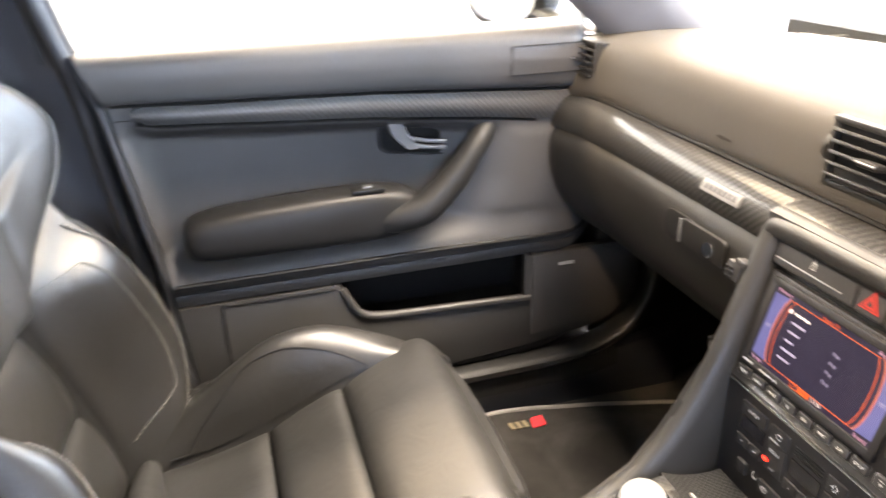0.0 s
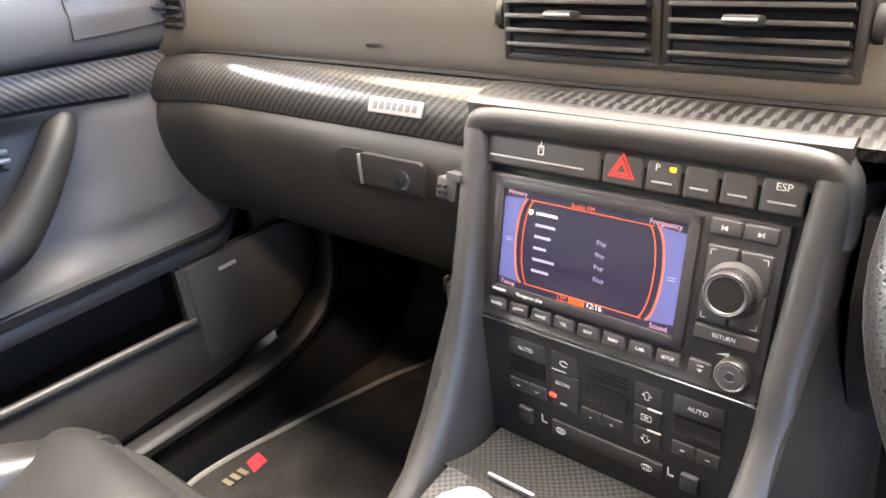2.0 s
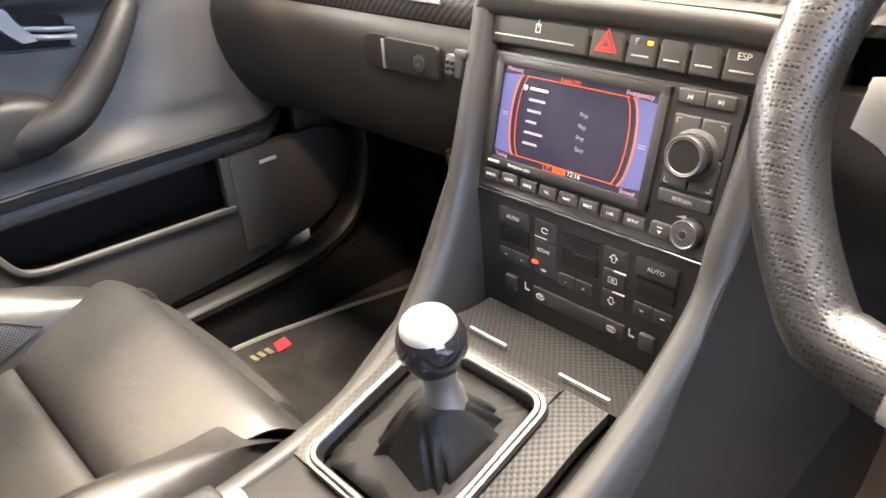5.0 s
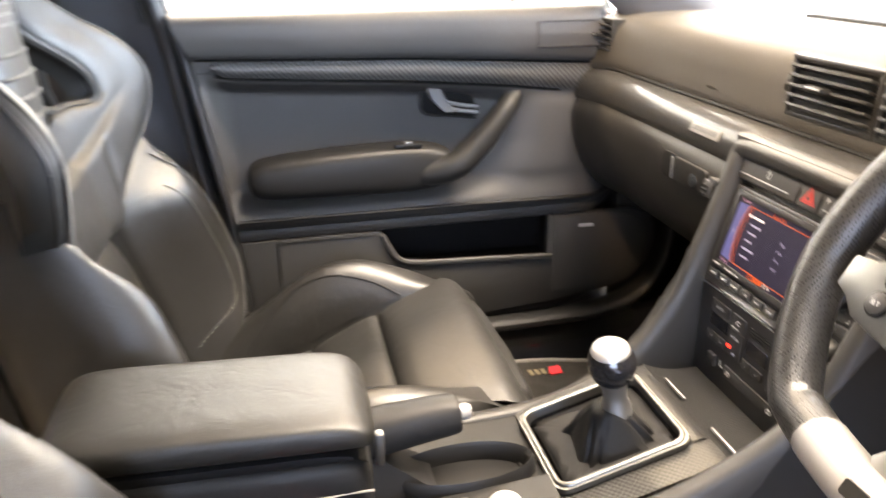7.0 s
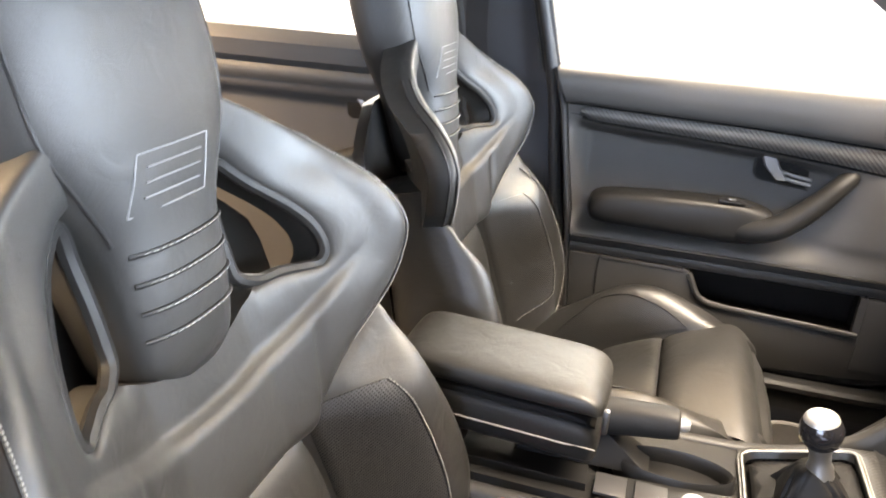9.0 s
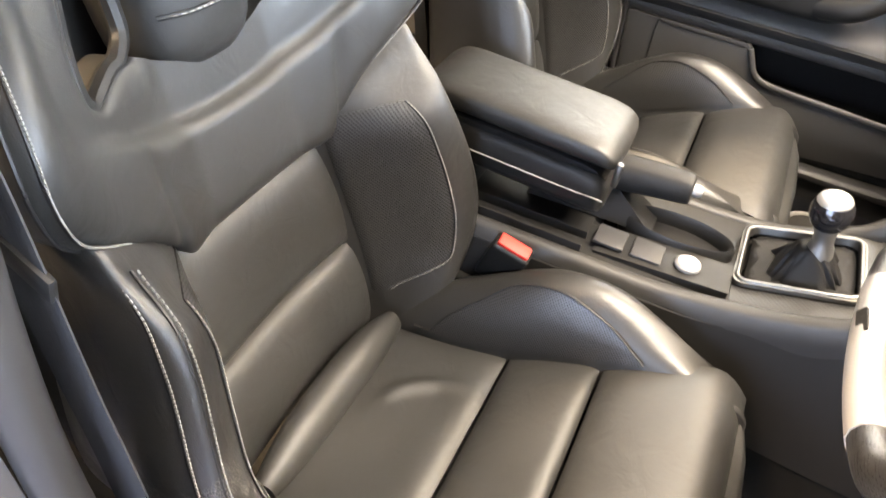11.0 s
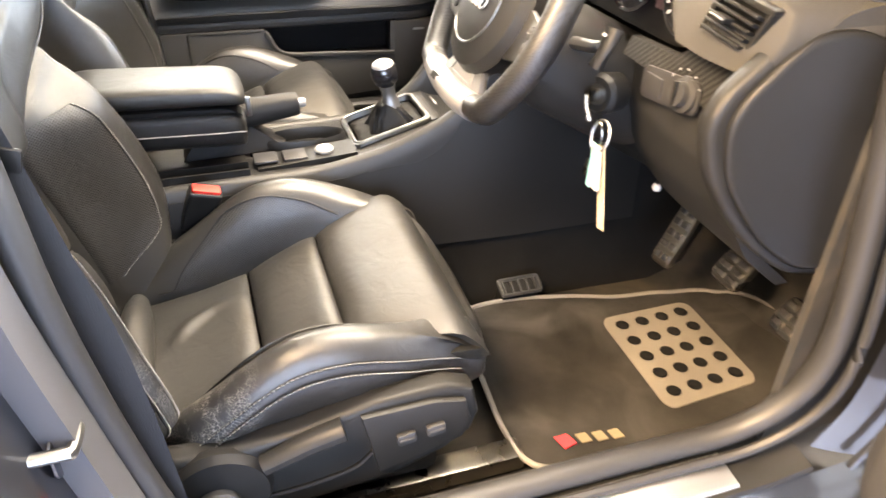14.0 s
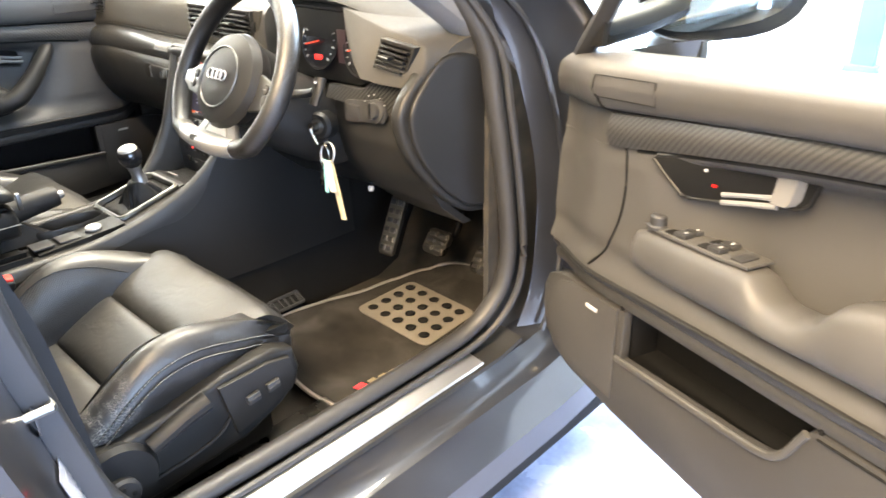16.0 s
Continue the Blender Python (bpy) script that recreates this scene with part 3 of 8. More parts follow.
for sx, nm in ((1, "sill"), (-1, "sill")):
    sec = [(0.652, 0.25), (0.652, 0.345), (0.664, 0.372), (0.682, 0.380), (0.70, 0.372), (0.762, 0.366), (0.776, 0.350), (0.79, 0.336), (0.818, 0.330), (0.838, 0.305), (0.850, 0.290), (0.868, 0.27), (0.87, 0.21), (0.82, 0.17), (0.66, 0.19)]
    path = [(0, -1.25, 0.02), (0, -0.1, 0.008), (0, 0.3, 0.0), (0, 0.9, 0.0), (0.004, 1.0, 0.006), (0.006, 1.12, 0.02)]
    s = part(nm, along([(sx * x, z) for x, z in sec], path), PAINT, body, "grey painted door sill with stepped edges")
    part("sill_cover", along([(sx * x, z) for x, z in [(0.650, 0.33), (0.652, 0.352), (0.664, 0.378), (0.684, 0.386), (0.704, 0.380), (0.766, 0.373), (0.768, 0.366), (0.70, 0.368), (0.66, 0.34)]], [(0, -0.02, 0.006), (0, 0.4, 0.002), (0, 0.86, 0.002), (0, 0.93, 0.004), (0.004, 0.985, 0.02)]), SOFT, s, "black plastic sill cover")
    if sx > 0:
        part("sill_plate", along([(sx * x, z) for x, z in [(0.708, 0.380), (0.708, 0.385), (0.757, 0.3785), (0.760, 0.373)]], [(0, 0.12, 0.0), (0, 0.5, 0.001), (0, 0.882, 0.001)]), BRUSHED, s, "brushed aluminium sill plate")

# the doorways' rubber seals, and the painted jambs in front of the doors
for sx in (1, -1):
    path = [(0.690, 0.30, 0.405), (0.690, 0.45, 0.402), (0.693, 0.78, 0.404), (0.706, 0.90, 0.425), (0.722, 0.965, 0.485), (0.730, 0.985, 0.57), (0.728, 0.975, 0.70), (0.718, 0.955, 0.86), (0.704, 0.935, 0.98), (0.668, 0.855, 1.09), (0.625, 0.69, 1.22), (0.588, 0.46, 1.315), (0.58, 0.10, 1.338)]
    back = [(0.690, 0.36, 0.402), (0.691, 0.260, 0.415), (0.698, 0.204, 0.49), (0.700, 0.174, 0.615), (0.700, 0.148, 0.787), (0.685, 0.132, 0.95), (0.650, 0.10, 1.12), (0.60, 0.06, 1.32)]
    part("door_seal", tube([(sx * x, y, z) for x, y, z in cr(back, 40)], 0.0135, 12, flat=1.2, up=(1, 0, 0)), RUBBER, body)
    part("door_seal", tube([(sx * x, y, z) for x, y, z in cr(path, 60)], 0.0145, 12, flat=1.25, up=(1, 0, 0)), RUBBER, body, "thick black rubber door seal")
    lip = [(sx * (x + 0.028), y + 0.012, z - 0.012) for x, y, z in path]
    part("seal_lip", tube(cr(lip, 60), 0.007, 8), RUBBER, body)
    # jamb: a curved painted sheet from the seal outwards and forwards
    outer = [(0.745, 0.97, 0.40), (0.752, 1.005, 0.50), (0.752, 1.01, 0.70), (0.738, 0.975, 0.88), (0.715, 0.93, 1.0), (0.675, 0.82, 1.105)]

    def jamb(u, v):
        p = Vector(cr(outer, 25)[min(int(u * 24 + 0.5), 24)])
        w = v * v * (3 - 2 * v)
        return (sx * (p.x + 0.115 * v), p.y + 0.03 + 0.11 * w + 0.03 * math.sin(v * 3.14), p.z + 0.012 * v)

    part("door_jamb", slab(jamb, 25, 10, (0, 0.012, 0)), PAINT, body, "glossy grey door jamb behind the hinges")
    part("jamb_edge", tube([(sx * (p[0] + 0.045), p[1] + 0.055, p[2]) for p in cr(outer, 30)], 0.006, 8), PAINT, body)

# wings, bonnet and roof, so that the shell is closed
for sx in (1, -1):
    def wing(u, v):
        y = 1.14 + 1.0 * u
        z = 0.30 + 0.66 * v - 0.10 * u * v
        return (sx * (0.872 - 0.03 * v**3 - 0.09 * u * u - 0.05 * max(0, v - 0.8) / 0.2), y, z)
    part("front_wing", slab(wing, 14, 12, (-sx * 0.012, 0, 0)), PAINT, body, "dark grey front wing")
    part("rear_quarter", slab(lambda u, v: (sx * (0.87 - 0.04 * v), -1.15 - 1.2 * u, 0.32 + 0.66 * v), 6, 6, (-sx * 0.012, 0, 0)), PAINT, body)
part("bonnet", slab(lambda u, v: ((v - 0.5) * 1.56, 1.40 + 0.78 * u, 0.965 - 0.10 * u - 0.10 * (abs(v - 0.5) * 2) ** 4), 10, 14, (0, 0, -0.015)), PAINT, body, "dark grey bonnet")
part("roof", slab(lambda u, v: ((v - 0.5) * 1.16, 0.42 - 1.25 * u, 1.372 + 0.04 * math.sin(u * 3.14) - 0.05 * (abs(v - 0.5) * 2) ** 3), 12, 12, (0, 0, -0.03)), PAINT, body, "roof skin")
part("headlining", slab(lambda u, v: ((v - 0.5) * 1.14, 0.42 - 1.24 * u, 1.338 + 0.04 * math.sin(u * 3.14) - 0.05 * (abs(v - 0.5) * 2) ** 3), 12, 12, (0, 0, -0.006)), mat("grey_headlining", (0.42, 0.41, 0.39), 0.9, grain=0.4), body)
for sx in (1, -1):
    part("footwell_side", flat_box(min(sx * 0.698, sx * 0.71), max(sx * 0.698, sx * 0.71), 0.95, 1.44, 0.24, 0.94), CARPET, body, "black carpeted footwell side")
part("underbody", flat_box(-0.86, 0.86, -1.35, 1.46, 0.17, 0.20), DARK, body)
part("firewall", flat_box(-0.86, 0.86, 1.44, 1.47, 0.18, 0.95), DARK, body)
part("parcel_shelf", flat_box(-0.6, 0.6, -1.6, -1.15, 0.92, 0.95), CARPET, body)
part("bulkhead", flat_box(-0.72, 0.72, 1.40, 1.43, 0.4, 0.93), CARPET, body)
part("rear_bulkhead", flat_box(-0.64, 0.64, -1.36, -1.32, 0.25, 0.93), CARPET, body)

# windscreen and pillars
scr = part("windscreen", slab(lambda u, v: ((v - 0.5) * (1.34 - 0.22 * u), 1.40 - 0.97 * u - 0.10 * (2 * abs(v - 0.5)) ** 2, 0.955 + 0.40 * u), 10, 12, (0, 0.004, 0.002)), GLASS, body, "clear laminated windscreen")
scr.visible_shadow = False
for sx in (1, -1):
    pil = [(0.672, 1.06, 0.945), (0.648, 0.925, 1.045), (0.612, 0.76, 1.165), (0.580, 0.60, 1.268), (0.56, 0.46, 1.335)]
    part("a_pillar", tube([(sx * x, y, z) for x, y, z in cr(pil, 20)], lambda t: 0.066 - 0.008 * t, 14, flat=0.5, up=(0.9 * sx, 0.1, 0.5), power=3), mat("pillar_cloth", (0.06, 0.063, 0.07), 0.8, grain=0.5), body, "grey cloth-covered windscreen pillar")
    part("pillar_paint", tube([(sx * (x + 0.05), y + 0.03, z) for x, y, z in cr(pil, 20)], 0.04, 10, flat=0.5, up=(1, 0, 0)), PAINT, body)

    def bpost(u, v):
        z = 0.38 + 0.96 * u
        lean = max(0, z - 0.98)
        x = 0.722 - 0.02 * max(0, z - 0.5) - 0.28 * lean
        y = float(np.interp(z, [0.38, 0.5, 0.62, 0.79, 0.98, 1.34], [0.228, 0.198, 0.174, 0.142, 0.116, 0.06])) - 0.17 * v
        return (sx * (x - 0.012 * math.sin(v * 3.14)), y, z)

    part("b_pillar", slab(bpost, 26, 8, (sx * 0.05, 0, 0)), PILLAR, body, "black trimmed centre pillar")
    part("pillar_jamb", slab(lambda u, v: (sx * (0.712 + 0.148 * v), float(np.interp(0.36 + 0.64 * u, [0.38, 0.5, 0.62, 0.79, 0.98], [0.240, 0.210, 0.186, 0.152, 0.122])) - 0.032 - 0.05 * v * v, 0.36 + 0.64 * u), 16, 8, (0, -0.016, 0)), PAINT, body, "grey painted face of the centre pillar")
    part("roof_rail", tube([(sx * 0.575, 0.42 - 0.16 * i, 1.325 + 0.006 * math.sin(i)) for i in range(11)], 0.03, 8), SOFT, body)

# ---- seats ----
ZC = [(0.14, 0.440), (0.20, 0.446), (0.25, 0.456), (0.314, 0.478), (0.37, 0.502), (0.428, 0.529), (0.50, 0.553), (0.55, 0.563), (0.585, 0.556)]
RIDGE = [(0.10, 0.425), (0.17, 0.484), (0.24, 0.530), (0.30, 0.572), (0.345, 0.594), (0.41, 0.598), (0.49, 0.572), (0.545, 0.545), (0.58, 0.52)]
UPV, FWD, BASE = Vector((0, -0.256, 0.967)), Vector((0, 0.967, 0.256)), Vector((0, 0.118, 0.45))


def seat(cx, side, name, label, worn):
    """A bucket sports seat; side: +1 where its outer side points to +x."""
    top = thing(name, (cx, 0.3, 0.29), label, "car seat", "front seats")

    def W(x, y, z):
        return Vector((cx + side * x, y, z))

    def B(x, h, d):
        p = BASE + UPV * h + FWD * d
        return Vector((cx + side * x, p.y, p.z))

    def pillow(fn, nu, nv, puff, back):
        """A stuffed panel: fn(u, v) with its rims drawn in."""
        def f(u, v):
            e = (1 - abs(2 * u - 1) ** 7) * (1 - abs(2 * v - 1) ** 7)
            return Vector(fn(u, v)) + Vector(puff(u, v)) * (e - 1)
        return slab(f, nu, nv, back)

    # cushion: three stuffed panels and the rounded front roll
    rows = ((0.135, 0.312, 0.150, 0.152), (0.316, 0.426, 0.152, 0.158), (0.430, 0.586, 0.158, 0.203))
    for y0, y1, w0, w1 in rows:
        front = y1 > 0.5

        def f(u, v):
            w = w0 + (w1 - w0) * u
            y = y0 + (y1 - y0) * u
            x = (2 * v - 1) * w
            z = at(ZC, y) + 0.004 * math.sin(u * 3.14)
            if worn and y0 < 0.2:
                # a loose fold of hide
                for q in range(13):
                    fx, fy = cr([(-0.012, 0.192), (-0.045, 0.212), (-0.066, 0.245), (-0.080, 0.292)], 13)[q]
                    z += 0.0042 * math.exp(-((x - fx) ** 2 + (y - fy) ** 2) / 0.00011) * math.sin(3.14 * (q + 0.5) / 13)
            if front and u > 0.75:
                k = (u - 0.75) / 0.25
                y, z = y + 0.012 * k, z - 0.030 * k * k
            return W(x, y, z)

        part("cushion_panel", pillow(f, *((34, 60) if worn and y0 < 0.2 else (18, 26)), lambda u, v: (0, 0, 0.013), (lambda u, v: (-side * (2 * v - 1) * 0.06 * smooth(0.3, 0.9, u), -0.035 * smooth(0.5, 1.0, u), -0.06)) if front else (0, 0, -0.07)), HIDE, top, sharp=60)
    lip = [(0.199, 0.592, 0.524), (0.194, 0.603, 0.508), (0.184, 0.606, 0.490), (0.172, 0.600, 0.470), (0.160, 0.585, 0.45)]
    part("cushion_front", loft([[W(-w, y - 0.006, z), W(-w * 0.6, y + 0.008, z), W(0, y + 0.012, z), W(w * 0.6, y + 0.008, z), W(w, y - 0.006, z), W(w - 0.004, y - 0.07, z), W(-w + 0.004, y - 0.07, z)] for w, y, z in lip]), HIDE, top, sharp=60)
    # cushion bolsters
    for s in (-1, 1):
        loops = []
        n = 30
        for i in range(n):
            y = 0.10 + 0.475 * i / (n - 1)
            zr, zc = at(RIDGE, y), at(ZC, max(y, 0.14))
            k = min(1, max(0, (y - 0.40) / 0.17))
            out = 0.232 - 0.045 * k * k + (0.0 if y > 0.2 else -0.02)
            end = 1 if y < 0.56 else 0.8
            sec = [(0.140, zc - 0.05), (0.150, zc - 0.006), (0.158, zc + (zr - zc) * 0.45), (0.170, zc + (zr - zc) * 0.80), (0.186, zr - 0.002), (0.202, zr + 0.002), (out - 0.012, zr - 0.006), (out, zr - 0.026), (out + 0.004, zr - 0.055), (out - 0.004, min(zr - 0.075, 0.50)), (out - 0.03, 0.43), (0.150, 0.41)]
            sec = [(0.186 + (a - 0.186) * end if a > 0.186 else a, b) for a, b in sec]
            loops.append([W(s * a, y, b) for a, b in sec])
        for t in (0.35, 0.65, 0.85, 0.96):
            g = math.sqrt(1 - t * t)
            loops.append([W(s * (0.165 + (a - 0.165) * (0.45 + 0.55 * g)), 0.575 + 0.030 * t, 0.470 + (b - 0.470) * (0.35 + 0.65 * g)) for a, b in sec])
        bol = part("cushion_bolster", loft(loops), HIDE_WORN if (worn and s > 0) else HIDE_SIDE, top, subdiv=1, sharp=70)
        # the punched inlay and its seam
        edge = [(0.175, 0.405), (0.215, 0.478), (0.26, 0.53), (0.30, 0.568), (0.355, 0.586), (0.416, 0.575), (0.469, 0.548)]

        def inlay(u, v):
            y, zt = cr(edge, 21)[int(round(u * 20))]
            zc = at(ZC, y) + 0.004
            z = zc + (max(zt, zc + 0.001) - zc) * v
            zr = at(RIDGE, y)
            f = min(1, max(0, (z - zc) / max(zr - zc, 0.01)))
            return W(s * (lin([(0, 0.1500), (0.45, 0.1570), (0.8, 0.1690), (1, 0.1840)], f) - 0.0008), y, z)

        part("punched_inlay", slab(inlay, 21, 7, (s * side * 0.004, 0, 0)), HIDE_HOLES, bol, "perforated leather inlay")
        part("seam", tube([inlay(i / 20, 1.0) + Vector((0, 0, 0.001)) for i in range(21)], 0.0016, 6), PIPING, bol)
        if s > 0:
            for off in (0.004, 0.018):
                pts = []
                for i in range(26):
                    y = 0.14 + 0.42 * i / 25
                    k = min(1, max(0, (y - 0.40) / 0.17))
                    out = 0.232 - 0.045 * k * k - (0.0 if y > 0.2 else 0.02)
                    zr = at(RIDGE, y)
                    pts.append(W(out + (0.0005 if off < 0.01 else 0.005), y, zr - 0.024 - off))
                part("seam", tube(pts, 0.0016, 6), PIPING, bol)
                st = []
                for i in range(len(pts) - 1):
                    for q in range(3):
                        a, b = pts[i].lerp(pts[i + 1], (q + 0.15) / 3), pts[i].lerp(pts[i + 1], (q + 0.75) / 3)
                        lift = Vector((side * 0.0016, 0, 0.0022))
                        st.append(tube([a + lift, b + lift], 0.0005, 4))
                tagged(part("stitching", joined(*st), STITCH, bol, "pale thread stitching"), kind="stuff")

    # backrest: lower panels between the bolsters
    HW = [(-0.03, 0.146), (0.0, 0.150), (0.12, 0.143), (0.277, 0.121), (0.34, 0.116), (0.42, 0.115)]
    for h0, h1 in ((-0.02, 0.119), (0.123, 0.277)):
        def f(u, v):
            h = h0 + (h1 - h0) * u
            return B((2 * v - 1) * at(HW, h), h, 0.006 * math.sin(u * 3.14) - 0.012 * (1 - (2 * v - 1) ** 2))
        part("back_panel", pillow(f, 14, 18, lambda u, v: FWD * 0.011, FWD * -0.06), HIDE, top, sharp=60)
    # lumbar fold over the cushion's rear end
    part("lumbar_roll", tube([B(x, -0.005 - 0.01 * (abs(x) / 0.15) ** 2, 0.024) for x in np.linspace(-0.146, 0.146, 13)], lambda t: 0.026 - 0.012 * abs(2 * t - 1) ** 3, 14, flat=1.2, up=UPV), HIDE, top)
    SPREAD = [(0.28, 0.80), (0.37, 0.86), (0.42, 0.98), (0.47, 1.08), (0.52, 1.0), (0.57, 0.72), (0.62, 0.40), (0.66, 0.25)]

    def depth(x, h):
        r = max(0.0, x - 0.07) / 0.185
        d = 0.003 + 0.100 * at(SPREAD, h) * r**1.15 + 0.022 * smooth(0.55, 0.65, h)
        # gathered seams in line with the bolsters
        return d - 0.004 * math.exp(-(((x - 0.124 - 0.10 * max(0, h - 0.30)) / 0.006) ** 2)) * smooth(0.42, 0.38, h)

    BORDER = [(0.10, 0.278), (0.113, 0.286), (0.128, 0.303), (0.158, 0.328), (0.192, 0.352), (0.224, 0.374), (0.248, 0.397), (0.27, 0.435)]

    def tuck(x, h, d):
        """The bolster's depth, led flush to the yoke's lower border and in under it."""
        hb = lin(BORDER, x)
        cap = depth(x, h) + 0.002 + 0.055 * smooth(hb, hb - 0.09, h) - 0.034 * smooth(hb - 0.004, hb + 0.024, h)
        k = max(0.0, 1 - abs(d - cap) / 0.02)
        return min(d, cap) - 0.005 * k * k

    # backrest bolsters
    RX = [(-0.02, 0.165), (0.04, 0.215), (0.09, 0.248), (0.14, 0.262), (0.20, 0.256), (0.28, 0.236), (0.35, 0.222), (0.42, 0.214)]
    RD = [(-0.02, 0.060), (0.04, 0.098), (0.10, 0.116), (0.15, 0.120), (0.25, 0.115), (0.35, 0.096), (0.42, 0.082)]
    for s in (-1, 1):
        loops = []
        for i in range(44):
            h = -0.02 + 0.455 * i / 43
            rx, rd, hw = at(RX, h), at(RD, h), at(HW, h)
            top_x = hw + (rx - hw) * 0.60
            sec = [(hw - 0.012, -0.03), (hw - 0.002, 0.0), (hw + (top_x - hw) * 0.35, rd * 0.34), (hw + (top_x - hw) * 0.70, rd * 0.68), (top_x, rd * 0.92), (top_x + (rx - top_x) * 0.45, rd * 1.03), (rx - 0.008, rd * 1.02), (rx + 0.006, rd - 0.014), (rx + 0.013, rd - 0.045), (rx + 0.010, rd - 0.08), (rx - 0.01, -0.05), (hw + 0.01, -0.07)]
            loops.append([B(s * a, h, tuck(a, h, d)) for a, d in cr(sec, 48, closed=True)])
        bol = part("back_bolster", loft(loops), HIDE_WORN if (worn and s > 0) else HIDE_SIDE, top, sharp=70)

        def face(u, v):
            """On the bolster's inner flank, a little proud of it."""
            h = 0.035 + 0.268 * u
            rx, rd, hw = at(RX, h), at(RD, h), at(HW, h)
            top_x = hw + (rx - hw) * 0.60
            sec = [(hw - 0.012, -0.03), (hw - 0.002, 0.0), (hw + (top_x - hw) * 0.35, rd * 0.34), (hw + (top_x - hw) * 0.70, rd * 0.68), (top_x, rd * 0.92), (top_x + (rx - top_x) * 0.45, rd * 1.03)]
            far = 0.20 + 0.76 * smooth(-0.02, 0.16, u)
            k = (1.1 + (3 * far - 0.1) * v) / 5 * 100
            flank = cr(sec, 101)
            q = min(98, int(k))
            p, e = flank[q] * (1 - k + q) + flank[q + 1] * (k - q), flank[q + 1] - flank[q]
            e = e / math.hypot(*e)
            return B(s * (p[0] - e[1] * 0.0012), h, tuck(p[0], h, p[1]) + e[0] * 0.0012)

        part("punched_inlay", slab(face, 44, 12, FWD * -0.004), HIDE_HOLES, bol, "perforated leather inlay")
        rib = [face(i / 36, 1.0) for i in range(37)]
        part("seam", tube(rib, 0.0013, 6), PIPING, bol)
        tagged(part("stitching", joined(*[tube([rib[i].lerp(rib[i + 1], a) + FWD * 0.0022, rib[i].lerp(rib[i + 1], a + 0.3) + FWD * 0.0022], 0.0007, 4) for i in range(36) for a in (0.1, 0.6)]), STITCH, bol, "pale thread stitching"), kind="stuff")
        if s > 0:
            for dx_, dd in ((0.004, -0.0085), (-0.012, 0.0022)):
                pts = [B(s * (at(RX, h) + dx_), h, tuck(at(RX, h) + dx_, h, at(RD, h)) + dd) for h in np.linspace(0.0, 0.350, 30)]
                part("seam", tube(pts, 0.0016, 6), PIPING, bol)
                st = []
                for i in range(len(pts) - 1):
                    for q in range(3):
                        a, b = pts[i].lerp(pts[i + 1], (q + 0.15) / 3), pts[i].lerp(pts[i + 1], (q + 0.75) / 3)
                        lift = FWD * 0.003 + Vector((side * (0.001 if dx_ > 0 else -0.003), 0, 0))
                        st.append(tube([a + lift, b + lift], 0.0009, 4))
                tagged(part("stitching", joined(*st), STITCH, bol, "pale thread stitching"), kind="stuff")

    # shoulder yoke and wings: one padded sheet round the two openings below the headrest
    # (inner edge, crease, outer rim, how far the panel beyond the crease stands proud), from the middle outwards and up
    RIMS = [((0, 0.432), (0, 0.392), (0, 0.283), 1), ((0.035, 0.434), (0.030, 0.393), (0.035, 0.283), 1), ((0.065, 0.444), (0.062, 0.397), (0.075, 0.283), 1), ((0.092, 0.458), (0.090, 0.403), (0.113, 0.286), 1), ((0.120, 0.460), (0.118, 0.412), (0.128, 0.303), 1), ((0.145, 0.455), (0.142, 0.423), (0.158, 0.328), 1), ((0.162, 0.452), (0.163, 0.434), (0.192, 0.352), 0.8), ((0.172, 0.457), (0.184, 0.445), (0.224, 0.374), 0.4), ((0.176, 0.468), (0.202, 0.456), (0.248, 0.397), 0.1), ((0.175, 0.484), (0.214, 0.472), (0.261, 0.426), 0), ((0.167, 0.506), (0.211, 0.498), (0.266, 0.458), 0), ((0.152, 0.529), (0.199, 0.528), (0.257, 0.500), 0), ((0.131, 0.554), (0.175, 0.560), (0.237, 0.543), 0), ((0.112, 0.575), (0.147, 0.588), (0.203, 0.584), 0), ((0.098, 0.590), (0.120, 0.611), (0.157, 0.619), 0), ((0.080, 0.605), (0.090, 0.627), (0.105, 0.645), 0)]
    NK = 121
    inner, crease, outer = (cr([r[c] for r in RIMS], NK) for c in range(3))
    proud = [min(1.0, max(0.0, float(p[0]))) for p in cr([(r[3],) for r in RIMS], NK)]
    STEPS = [(0, v / 8) for v in range(9)] + [(1, v) for v in (0.03, 0.07, 0.12, 0.18, 0.26, 0.36, 0.47, 0.58, 0.69, 0.79, 0.87, 0.93, 0.97, 1.0)]
    NR = len(STEPS)
    halves = []
    for s in (-1, 1):
        front, back = [], []
        for k in range(NK):
            edge = smooth(0.10, 0.17, outer[k][0])
            for zone, v in STEPS:
                p = crease[k] * (1 - v) + outer[k] * v if zone else inner[k] * (1 - v) + crease[k] * v
                x, h = max(0.0, p[0]), p[1]
                d = depth(x, h)
                if zone:
                    d += proud[k] * (0.014 * smooth(0.0, 0.14, v) - 0.003 * v) + 0.005 * math.sin(v * 3.14) ** 2 * smooth(0.16, 0.22, x) - edge * 0.022 * v**9 - (1 - edge) * 0.009 * v**14
                else:
                    d -= 0.008 * (1 - v) ** 5 * smooth(0.08, 0.10, x)
                front.append(B(s * x, h, d))
                back.append(B(s * x, h, depth(x, h) - 0.052))
        n = NK * NR
        f = []
        for k in range(NK - 1):
            for q in range(NR - 1):
                c = (k * NR + q, k * NR + q + 1, (k + 1) * NR + q + 1, (k + 1) * NR + q)
                f += [c, tuple(n + i for i in c[::-1])]
